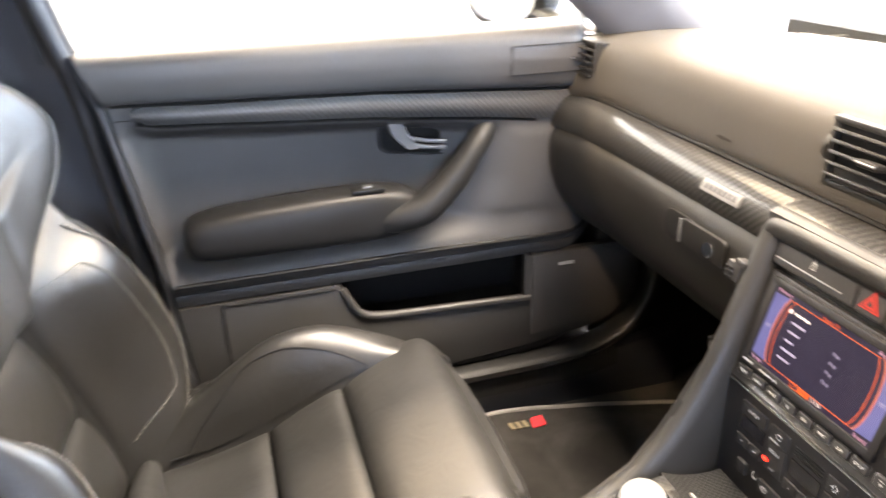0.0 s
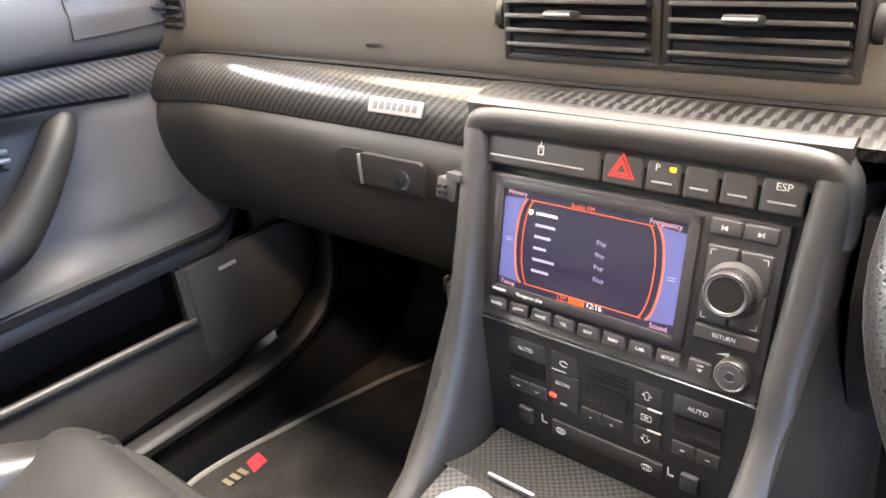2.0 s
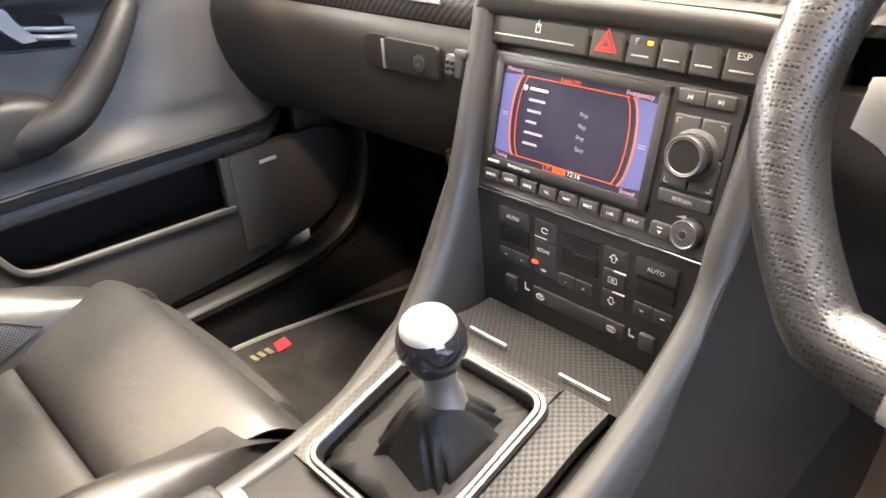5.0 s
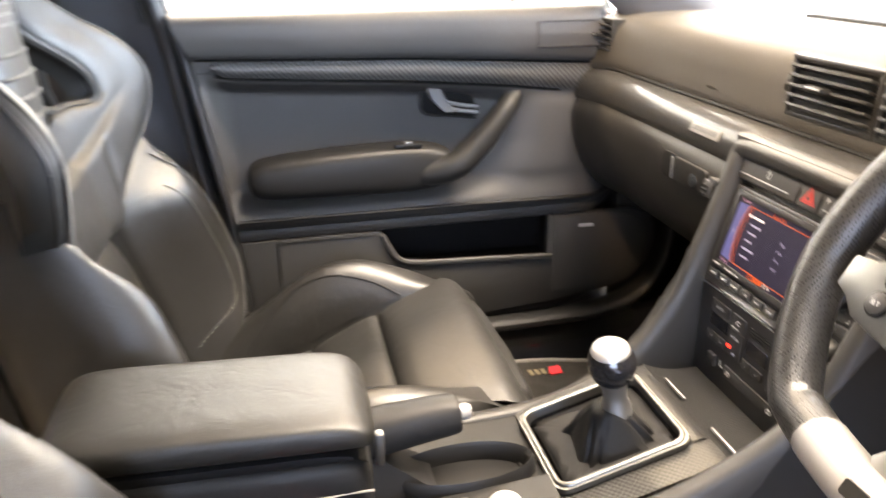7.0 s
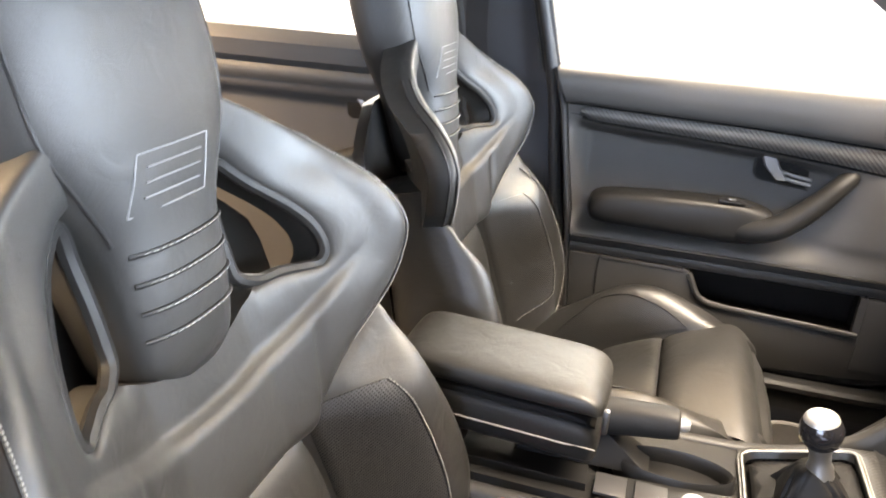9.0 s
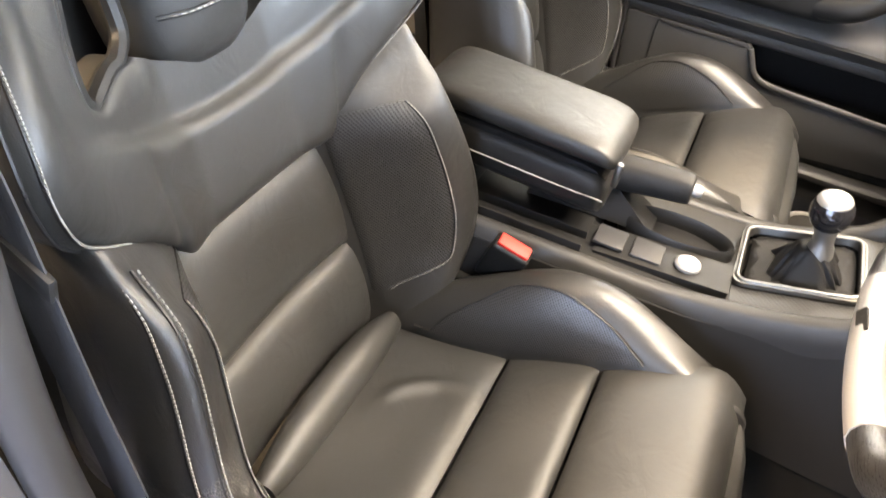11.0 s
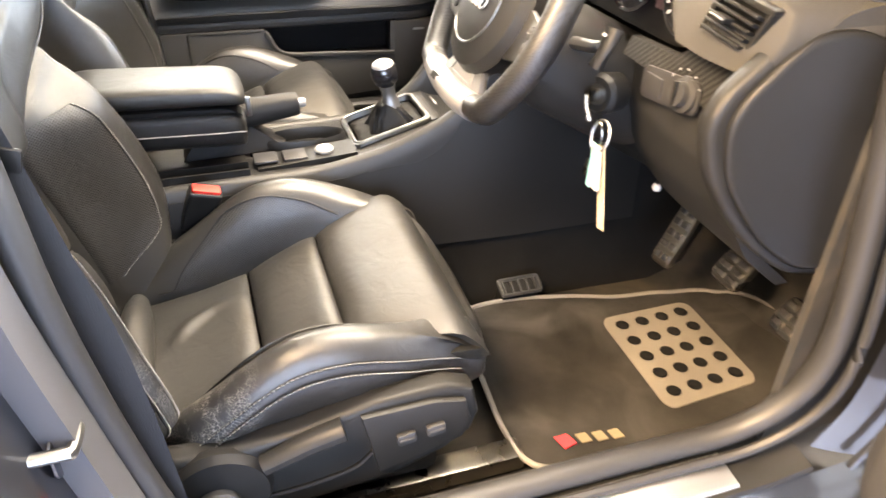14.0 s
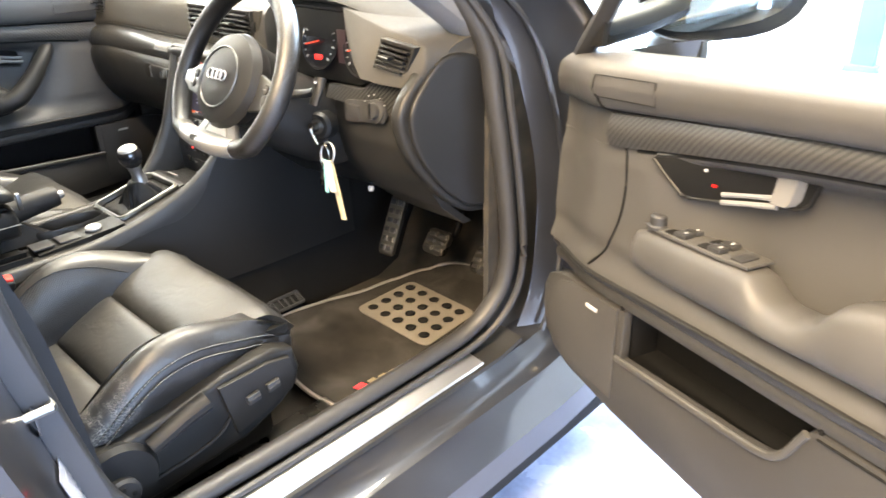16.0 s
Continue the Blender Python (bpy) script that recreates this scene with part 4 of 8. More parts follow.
            f.append((k * NR, n + k * NR, n + (k + 1) * NR, (k + 1) * NR))
            f.append((k * NR + NR - 1, n + k * NR + NR - 1, n + (k + 1) * NR + NR - 1, (k + 1) * NR + NR - 1))
        halves.append(gm(front + back, f))
    pad = joined(*halves)
    bmesh.ops.remove_doubles(pad, verts=pad.verts, dist=0.0004)
    part("shoulder_yoke", pad, HIDE, top, "padded leather yoke with two openings", sharp=70)
    hole = [(0.083, 0.500), (0.086, 0.474), (0.105, 0.461), (0.125, 0.460), (0.147, 0.455), (0.163, 0.452), (0.172, 0.457), (0.176, 0.468), (0.174, 0.486), (0.166, 0.507), (0.151, 0.530), (0.130, 0.555), (0.111, 0.576), (0.097, 0.588), (0.087, 0.578), (0.083, 0.54)]
    for s in (-1, 1):
        part("opening_frame", tube([B(s * x, h, depth(x, h) - 0.014) for x, h in cr(hole, 70, closed=True)], 0.0075, 8, ring=True, up=FWD), SOFT, top, "black plastic rim of the headrest opening")
        for off in (0.0, 0.007):
            run = [B(s * (outer[k][0] - off), outer[k][1], depth(outer[k][0], outer[k][1]) - 0.019 + off * 1.4) for k in range(NK) if outer[k][0] > 0.19]
            part("wing_seam", tube(run, 0.0016, 6), PIPING, top)
            if off:
                tagged(part("stitching", joined(*[tube([run[q].lerp(run[q + 1], a) + FWD * 0.0022, run[q].lerp(run[q + 1], a + 0.3) + FWD * 0.0022], 0.0008, 4) for q in range(len(run) - 1) for a in (0.1, 0.6)]), STITCH, top, "pale thread stitching"), kind="stuff")
    NECK = [(0.425, 0.040), (0.435, 0.056), (0.45, 0.064), (0.50, 0.070), (0.56, 0.076), (0.60, 0.096), (0.64, 0.118), (0.70, 0.124), (0.76, 0.120), (0.80, 0.108), (0.835, 0.080), (0.850, 0.045)]
    ND = [(0.425, 0.004), (0.44, 0.013), (0.50, 0.028), (0.56, 0.036), (0.62, 0.046), (0.70, 0.054), (0.78, 0.048), (0.85, 0.012)]

    def hr(h, grow=0.0):
        w, d = at(NECK, h) + grow, at(ND, h) + grow
        lp = []
        for q in range(28):
            a = 2 * math.pi * q / 28
            c, s_ = math.cos(a), math.sin(a)
            c, s_ = math.copysign(abs(c) ** 0.62, c), math.copysign(abs(s_) ** 0.72, s_)
            lp.append(B(w * c, h, -0.028 + (d + 0.028) * s_ if s_ > 0 else -0.028 + 0.055 * s_))
        return lp

    head = part("headrest", loft([hr(0.425 + 0.425 * i / 36) for i in range(37)]), HIDE, top, sharp=70)
    def skin(x, h):
        w, d = at(NECK, h), at(ND, h)
        c = min(1.0, (abs(x) / w)) ** (1 / 0.62)
        return -0.028 + (d + 0.028) * math.sqrt(max(0.0, 1 - c * c)) ** 0.72

    for h in (0.478, 0.502, 0.526, 0.550):
        rib = [B(x, h - 0.004 * math.cos(x / 0.075 * 1.57), skin(x, h) + 0.0005) for x in np.linspace(-0.058, 0.058, 17)]
        part("neck_seam", tube(rib, 0.0022, 6), PIPING, head)
        tagged(part("stitching", joined(*[tube([rib[i].lerp(rib[i + 1], 0.15) + FWD * 0.0015, rib[i].lerp(rib[i + 1], 0.8) + FWD * 0.0015], 0.0008, 4) for i in range(16)]), STITCH, head), kind="stuff")
    # embossed emblem: plain bars of its outline
    def bar(x0, h0, x1, h1):
        g = lambda x, h: B(-side * x, h, skin(x, h) + 0.0003)
        return tube([g(x0, h0).lerp(g(x1, h1), 0), g((x0 + x1) / 2, (h0 + h1) / 2), g(x1, h1)], 0.0009, 5)
    em = [bar(-0.056, 0.578, -0.040, 0.622), bar(-0.040, 0.622, 0.046, 0.622), bar(-0.056, 0.578, 0.030, 0.578), bar(0.030, 0.578, 0.046, 0.622)]
    for k in range(3):
        em.append(bar(-0.040 + 0.004 * k, 0.589 + 0.011 * k, 0.026 + 0.004 * k, 0.589 + 0.011 * k))
    tagged(part("emblem", joined(*em), mat("emblem_print", (0.11, 0.11, 0.11), 0.5), head, "embossed grey emblem of plain bars"), kind="stuff")
    # piping round the headrest's side and the back shell
    for s in (-1, 1):
        part("seam", tube([B(s * at(NECK, h) * 0.86, h, skin(at(NECK, h) * 0.86, h) + 0.0003) for h in np.linspace(0.56, 0.82, 24)], 0.0016, 6), PIPING, head)

    def shell(u, v):
        h = 0.0 + 0.56 * u
        w = at([(0.0, 0.19), (0.12, 0.245), (0.30, 0.225), (0.42, 0.215), (0.50, 0.20), (0.56, 0.13)], h)
        x = (2 * v - 1) * w
        return B(x, h, -0.055 - 0.030 * (1 - (x / w) ** 2))

    part("back_shell", slab(shell, 20, 16, FWD * -0.02), PANEL, top, "hard black plastic seat-back shell")
    # lower structure with its side cover
    part("seat_frame", rbox((cx, 0.32, 0.37), (0.42, 0.42, 0.10), 0.02), PANEL, top)
    for sx in (-0.20, 0.20):
        part("seat_rail", rbox((cx + sx, 0.36, 0.302), (0.04, 0.60, 0.03), 0.006), STEEL, top, "steel seat rail")
    for s in (-1, 1):
        out = [(0.12, 0.50), (0.18, 0.500), (0.25, 0.492), (0.34, 0.502), (0.43, 0.522), (0.52, 0.526), (0.556, 0.512), (0.565, 0.47), (0.555, 0.44), (0.52, 0.415), (0.45, 0.388), (0.31, 0.375), (0.18, 0.372), (0.12, 0.40)]
        cov = part("side_cover", prism([W(s * 0.222, y, z) for y, z in out], (side * s * 0.034, 0, 0), 0.010, 3), PANEL, top, "black plastic seat side cover")
        if s > 0:
            part("switch_plate", prism([W(0.254, y, z) for y, z in [(0.41, 0.512), (0.50, 0.514), (0.542, 0.505), (0.55, 0.47), (0.54, 0.443), (0.43, 0.412)]], (side * 0.012, 0, 0), 0.005, 2), PANEL, cov)
            for yy, zz in ((0.464, 0.468), (0.502, 0.472)):
                part("rocker_switch", rbox(W(0.268, yy, zz), (0.010, 0.024, 0.017), 0.003, rot=Euler((radians(8), 0, 0)).to_matrix()), KEYS_BLACK, cov, "two grey rocker switches")
                part("switch_bar", rbox(W(0.2735, yy, zz), (0.002, 0.020, 0.004), 0.0008, rot=Euler((radians(8), 0, 0)).to_matrix()), KEYS_BLACK, cov)
            part("height_lever", tube([W(0.266, y, z) for y, z in cr([(0.292, 0.474), (0.32, 0.484), (0.35, 0.495), (0.388, 0.504)], 12)], lambda t: 0.012 + 0.003 * t, 10, flat=1.1, up=(1, 0, 0)), PANEL, cov, "black plastic seat height lever")
            part("rear_housing", lathe([(0.0, 0.0), (0.060, 0.0), (0.062, 0.012), (0.056, 0.022), (0.0, 0.024)], W(0.246, 0.240, 0.438), (side, 0, 0)), PANEL, cov)
            kn = part("lumbar_knob", lathe([(0.0, 0.0), (0.026, 0.0), (0.027, 0.009), (0.023, 0.014), (0.0, 0.015)], W(0.270, 0.236, 0.430), (side, 0, 0)), KEYS_BLACK, cov, "round black four-way lumbar knob")
            for a in range(4):
                part("knob_mark", rbox(W(0.286, 0.236 + 0.014 * math.cos(a * 1.57), 0.430 + 0.014 * math.sin(a * 1.57)), (0.002, 0.007, 0.007), 0.001), PANEL, kn)
            part("groove", tube([W(0.2575, y, z) for y, z in cr([(0.26, 0.408), (0.34, 0.412), (0.40, 0.424), (0.425, 0.446)], 10)], 0.004, 6), DARK, cov)
    return top


seat(0.36, 1, "driver_seat", "black leather sports seat with cracked, worn outer bolsters", True)
seat(-0.36, -1, "passenger_seat", "black leather sports seat with perforated bolster inlays", False)

# ---- doors ----
SILL = [(0, 0.668), (0.03, 0.658), (0.10, 0.651), (0.25, 0.646), (0.5, 0.642), (0.75, 0.643), (0.88, 0.649), (0.95, 0.660), (1.0, 0.690)]
STRIP_T = [(0.192, 0.926), (0.533, 0.915), (0.82, 0.898), (0.9, 0.894)]
STRIP_B = [(0.192, 0.908), (0.215, 0.900), (0.538, 0.881), (0.70, 0.866), (0.82, 0.852), (0.9, 0.848)]


def door_depth(y, z):
    """The trim's distance from the car's middle: sill pad, seat of the carbon strip, hollow panel, ledge."""
    groove, foot = lin(STRIP_T, y) + 0.004, lin(STRIP_B, y)
    if z >= groove:
        x = lin(SILL, (z - groove) / (1.002 - groove))
    elif z >= foot:
        x = 0.669
    else:
        x = 0.668 + 0.043 * smooth(0.004, 0.034, foot - z)
        hollow = smooth(0.655, 0.705, z) * smooth(0.004, 0.034, foot - z)
        x = 0.660 + (x - 0.660) * smooth(0.652, 0.702, z)
        # the panel comes inwards towards the dash and towards its rear rim
        x -= hollow * 0.046 * smooth(0.60, 0.78, y + 0.35 * max(0, 0.76 - z))
        x -= hollow * 0.044 * (1 - smooth(0.172, 0.218, y))
    return x


def rear_of(z):
    return lin([(0.39, 0.222), (0.658, 0.203), (0.933, 0.163), (1.0, 0.140)], z)


def front_of(z):
    return lin([(0.36, 0.985), (0.50, 1.018), (0.63, 1.034), (0.80, 1.0), (0.98, 0.952), (1.01, 0.94)], z)


def door(name, P, label, driver):
    def pbox(c, size, bev=0.001):
        """A rounded box given in the closed door's metres."""
        bm = rbox(c, size, bev)
        for v in bm.verts:
            v.co = P(*v.co)
        return bm

    top = thing(name, P(0.80, 0.55, 0.34), label, "car door")
    def front(z):
        """The driver's trim is seen as far as its hinge edge."""
        return front_of(z) + (lin([(0.60, 0.0), (0.64, 0.018), (0.98, 0.066)], z) if driver else 0.0)

    def turn(y, z):
        """How far the front end turns outwards."""
        return 0.030 * smooth(0.87, front(z), y) if driver else 0.150 * smooth(0.85, front_of(z), y) ** 1.2

    def sink(z):
        """The driver's sill line lies a little lower."""
        return z - (0.032 * min(1, max(0, (z - 0.90) / 0.10)) if driver else 0.0)

    # heights of the trim's rows follow the strip's edges
    ROWS = [(0, k / 40) for k in range(40)] + [(1, k / 3) for k in range(3)] + [(2, k) for k in (0, 0.01, 0.02, 0.04, 0.07, 0.11, 0.16, 0.22, 0.3, 0.4, 0.5, 0.6, 0.7, 0.78, 0.85, 0.91, 0.95, 0.98, 1.0)]

    def height(y, row):
        band, k = row
        groove, foot = lin(STRIP_T, y) + 0.004, lin(STRIP_B, y)
        lo, hi = ((0.648, foot - 1e-4), (foot, groove - 1e-4), (groove, 1.002))[band]
        return lo + (hi - lo) * (1 - (1 - k) ** 1.6 if band == 0 else k)

    def trim(u, v):
        row = ROWS[int(round(v * (len(ROWS) - 1)))]
        z = height(0.5, row)
        y = rear_of(z) + (front(z) - rear_of(z)) * u
        z = height(y, row)
        return P(door_depth(y, z) + turn(y, z), y, sink(z))

    part("upper_trim", slab(trim, 110, len(ROWS), P(0.03, 0, 0) - P(0, 0, 0)), DOORSKIN, top, "dark grey moulded door trim")
    part("trim_seal", tube(cr([P(0.676, rear_of(z) - 0.007, sink(z)) for z in np.linspace(0.40, 0.998, 16)], 40), 0.0075, 10, flat=1.6, up=P(1, 0, 0) - P(0, 0, 0)), RUBBER, top, "black seal along the rear edge of the trim")
    if driver:
        part("flank_groove", tube([P(door_depth(y, z) + turn(y, z) - 0.0005, y, sink(z)) for y, z in cr([(0.872, 0.935), (0.862, 0.90), (0.835, 0.87), (0.818, 0.83), (0.815, 0.79), (0.825, 0.74), (0.852, 0.69), (0.885, 0.655)], 60)], 0.0022, 6), DARK, top)
    # lower half: a rail under the ledge, and one moulded panel cut out for the map pocket
    RAIL = [(0.6475, 0.658), (0.640, 0.660), (0.634, 0.664), (0.629, 0.668), (0.625, 0.6655), (0.618, 0.6655), (0.610, 0.668), (0.604, 0.680)]
    part("door_rail", slab(lambda u, v: P(RAIL[int(round(v * 7))][1] + turn(0.206 + 0.83 * u, 0.63), 0.206 + 0.83 * u, RAIL[int(round(v * 7))][0]), 40, 8, P(0.02, 0, 0) - P(0, 0, 0)), LOWSKIN, top, "black rail above the map pocket")
    EDGE_LOW = [(0.79, 0.607), (0.80, 0.606), (0.90, 0.608), (0.97, 0.606), (1.005, 0.594), (1.020, 0.568), (1.022, 0.53), (1.010, 0.487), (0.975, 0.455), (0.93, 0.438), (0.80, 0.420), (0.62, 0.408), (0.40, 0.398), (0.222, 0.392)]
    low_out = [(0.207, 0.607), (0.452, 0.607), (0.460, 0.604), (0.468, 0.590), (0.480, 0.564), (0.492, 0.549), (0.510, 0.540), (0.55, 0.535), (0.68, 0.529), (0.79, 0.524)] + EDGE_LOW
    lower = part("lower_trim", prism([P(0.665, y, z) for y, z in low_out], P(0.016, 0, 0) - P(0, 0, 0), 0.003, 2), LOWSKIN, top, "black lower door trim cut out for its map pocket")
    part("panel_groove", tube([P(0.6645, y, z) for y, z in cr([(0.27, 0.41), (0.272, 0.50), (0.272, 0.598), (0.286, 0.601), (0.36, 0.601), (0.45, 0.6005)], 40)], 0.0016, 5), DARK, lower)
    # black lining, its colour deepened to carry the shade inside the pocket
    part("map_pocket", slab(lambda u, v: P(lin([(0, 0.668), (0.12, 0.730), (0.85, 0.742), (1, 0.672)], v), 0.45 + 0.352 * u, lin([(0, 0.612), (0.12, 0.610), (0.85, 0.515), (1, 0.515)], v)), 8, 14, P(0.004, 0, 0) - P(0, 0, 0)), DARK, top, "black lining of the map pocket with inner shade in its colour")
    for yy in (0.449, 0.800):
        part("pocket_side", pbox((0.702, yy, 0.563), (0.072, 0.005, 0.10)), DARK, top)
    part("outer_skin", slab(lambda u, v: P(0.872 - 0.05 * max(0, v - 0.75) - 0.012 * math.sin(v * 3), 0.10 + (front_of(0.33 + 0.65 * v) - 0.08) * u, (0.40 if driver else 0.33) + (0.53 if driver else 0.65) * v), 8, 14, P(-0.01, 0, 0) - P(0, 0, 0)), PAINT, top, "grey metallic door skin")
    for rear_end in (True, False):
        part("door_end", slab(lambda u, v: P(0.725 + 0.14 * u, 0.108 if rear_end else front_of(0.35 + 0.62 * v) - 0.025, 0.41 + 0.56 * v), 3, 6, P(0, 0.006, 0) - P(0, 0, 0)), PAINT, top)
    part("door_bottom", slab(lambda u, v: P(0.69 + 0.175 * u, 0.105 + 0.875 * v, (0.40 + 0.02 * v) if driver else 0.345), 3, 6, (0, 0, 0.012)), PAINT, top)
    part("belt_top", slab(lambda u, v: P(0.68 + 0.18 * u, 0.115 + 0.825 * v, sink(0.994) - 0.034 * driver - 0.018 * v - 0.012 * u), 4, 8, (0, 0, -0.012)), RUBBER, top)
    # carbon strip
    part("carbon_strip", slab(lambda u, v: P(0.6665 - 0.006 * math.sin(v * 3.14) - 0.003, 0.196 + 0.664 * u, lin(STRIP_B, 0.196 + 0.664 * u) * (1 - v) + lin(STRIP_T, 0.196 + 0.664 * u) * v + (0.010 if u == 0 else 0) * (0.5 - v)), 40, 7, P(0.01, 0, 0) - P(0, 0, 0)), CARBON_OPEN if driver else CARBON_DOOR, top, "glossy carbon fibre trim strip")
    part("strip_groove", tube([P(0.669, y, lin(STRIP_B, y) - 0.003) for y in np.linspace(0.20, 0.80, 20)], 0.003, 6), DARK, top)
    part("strip_groove", tube([P(0.6665 + turn(y, 0.90), y, lin(STRIP_T, y) + 0.004) for y in np.linspace(0.172, 0.86, 30)], 0.0036, 6), DARK, top)
    if driver:
        # a shelf of an armrest: padded rear part, a grab well, and a block that carries the switches
        TOPZ = [(0.12, 0.735), (0.15, 0.760), (0.22, 0.770), (0.42, 0.770), (0.455, 0.762), (0.475, 0.735), (0.50, 0.722), (0.545, 0.722), (0.560, 0.738), (0.572, 0.750), (0.60, 0.753), (0.75, 0.752), (0.79, 0.744), (0.805, 0.725)]
        loops = []
        for k in range(60):
            y = 0.12 + 0.685 * k / 59
            zt = lin(TOPZ, y)
            xi = 0.650 - 0.006 * math.sin(3.14 * k / 59) + 0.03 * smooth(0.77, 0.81, y) + 0.03 * smooth(0.15, 0.11, y)
            zb = 0.680 + 0.006 * smooth(0.7, 0.8, y)
            low = max(zt - 0.012, zb + 0.02)
            loops.append([P(0.712, y, zb), P(xi + 0.02, y, zb), P(xi + 0.004, y, zb + 0.012), P(xi, y, 0.5 * (zb + low)), P(xi + 0.002, y, low), P(xi + 0.012, y, zt), P(xi + 0.03, y, zt + 0.001), P(0.716, y, zt)])
        arm = part("armrest", loft(loops), DOORSKIN, top, "padded grey armrest with a grab well", subdiv=1, sharp=70)
    else:
        PADS = [(0.232, 0.704, 0.730, 0.020), (0.238, 0.692, 0.742, 0.008), (0.25, 0.686, 0.751, 0.002), (0.28, 0.683, 0.758, 0.0), (0.36, 0.682, 0.764, 0.0), (0.46, 0.681, 0.768, 0.0), (0.53, 0.680, 0.769, 0.002), (0.57, 0.682, 0.763, 0.006), (0.605, 0.690, 0.748, 0.016)]
        loops = []
        for y, zb, zt, back in PADS:
            xi = 0.638 + back
            loops.append([P(0.712, y, zb + 0.004), P(xi + 0.022, y, zb), P(xi + 0.006, y, zb + 0.006), P(xi, y, zb + 0.022), P(xi + 0.001, y, zt - 0.022), P(xi + 0.007, y, zt - 0.006), P(xi + 0.020, y, zt), P(0.690, y, zt + 0.001), P(0.712, y, zt - 0.002)])
        arm = part("armrest", loft(loops), PANEL, top, "padded black armrest", subdiv=2, sharp=80)
        spine = [(0.682, 0.46, 0.712), (0.664, 0.535, 0.712), (0.648, 0.595, 0.726), (0.650, 0.635, 0.755), (0.655, 0.668, 0.788), (0.665, 0.698, 0.822), (0.682, 0.718, 0.843), (0.705, 0.726, 0.850)]
        part("pull_handle", tube([P(*q) for q in cr(spine, 46)], lambda t: at([(0, 0.010), (0.14, 0.022), (0.28, 0.0255), (0.45, 0.0235), (0.7, 0.019), (1, 0.0175)], t), 18, flat=0.95, up=(0, 0, 1), power=2.3), SOFT, arm, "soft black pull handle sweeping up from the armrest")
        part("handle_cap", lathe([(0.0, 0.0), (0.0235, 0.0), (0.0245, 0.006), (0.0215, 0.010), (0.019, 0.010), (0.0, 0.0105)], P(0.700, 0.716, 0.846), P(-1, 0.3, 0.1) - P(0, 0, 0)), LIPSKIN, arm, "round foot of the pull handle")
    # door handle in its dark bowl
    shape = [(0.535, 0.866), (0.546, 0.834), (0.556, 0.827), (0.62, 0.817), (0.70, 0.808), (0.712, 0.811), (0.735, 0.830), (0.758, 0.851), (0.752, 0.856), (0.66, 0.864)] if driver else [(0.610 + a, 0.838 + b - 0.12 * a) for a, b in rounded(0.125, 0.066, 0.016)]
    bx = 0.709

    def bowl_x(y):
        return lin([(0.53, 0.704), (0.60, 0.702), (0.68, 0.684), (0.76, 0.666)], y) if driver else bx

    bowl = part("handle_bowl", prism([P(bowl_x(y), y, z) for y, z in shape], P(-0.006, 0, 0) - P(0, 0, 0), 0.002), DARK, top, "black bowl of the door handle")
    part("bowl_rim", tube([P(bowl_x(y) - 0.005, y, z) for y, z in shape], 0.0028, 6, ring=True, up=(1, 0, 0)), SOFT, bowl)
    lever = part("door_lever", loft([[P(0.696, y - w, z), P(0.684, y - w * 0.8, z), P(0.684, y + w * 0.8, z), P(0.696, y + w, z)] for y, z, w in (((0.566, 0.871, 0.014), (0.567, 0.866, 0.016), (0.569, 0.850, 0.016), (0.572, 0.836, 0.016), (0.575, 0.829, 0.013)) if driver else ((0.566, 0.870, 0.012), (0.570, 0.860, 0.014), (0.578, 0.842, 0.0145), (0.590, 0.828, 0.013), (0.598, 0.818, 0.010)))]), SATIN, top, "satin aluminium door lever")
    for dz in (0.0, -0.010):
        part("lever_bar", tube([P(0.692, 0.582 if driver else 0.596, 0.834 + dz), P(0.688, 0.620, 0.829 + dz), P(0.682 if driver else 0.692, 0.653, 0.8235 + dz)], 0.0036, 8), SATIN, lever)
    # ledge under the inset, pocket lip, loudspeaker
    part("ledge", tube([P(0.659 + turn(y, 0.65), y, 0.6485 - 0.004 * smooth(0.6, 0.9, y)) for y in np.linspace(0.21, 1.0, 40)], 0.0045, 8, flat=0.8), SOFT, top)
    lip = [(0.462, 0.600), (0.470, 0.584), (0.482, 0.560), (0.495, 0.546), (0.512, 0.539), (0.55, 0.535), (0.68, 0.529), (0.80, 0.523)]
    part("pocket_lip", tube([P(0.6635, y, z) for y, z in cr(lip, 40)], 0.0042, 8, flat=1.3, up=(0, 0, 1)), LIPSKIN, top, "rounded lip of the map pocket")
    spk = [(0.804, 0.604), (0.86, 0.606), (0.93, 0.604), (0.975, 0.590), (0.997, 0.565), (1.002, 0.53), (0.99, 0.49), (0.96, 0.464), (0.92, 0.451), (0.86, 0.446), (0.804, 0.444)]
    grille = part("speaker_grille", prism([P(0.6645, y, z) for y, z in spk[:1] + [tuple(q) for q in cr(spk[1:-1], 30)] + spk[-1:]], P(-0.003, 0, 0) - P(0, 0, 0), 0.0012), SPEAKER, top, "dark fine-meshed loudspeaker cover")
    part("speaker_badge", pbox((0.6605, 0.868, 0.583), (0.002, 0.030, 0.006), 0.0008), GREY_INK, grille, "small grey badge")
    # tweeter cover in the front corner
    part("tweeter_grille", slab(lambda u, v: P(door_depth(0.747 + 0.13 * u, 0.931 + 0.040 * v) - 0.0012, 0.747 + 0.13 * u - 0.01 * v * u, sink(0.931 + 0.040 * v)), 12, 10, P(0.003, 0, 0) - P(0, 0, 0)), mat("tweeter_mesh", (0.030, 0.029, 0.028), 0.6, grain=1.0, scale=900, vary=0.2), top, "fine tweeter mesh in the front corner")
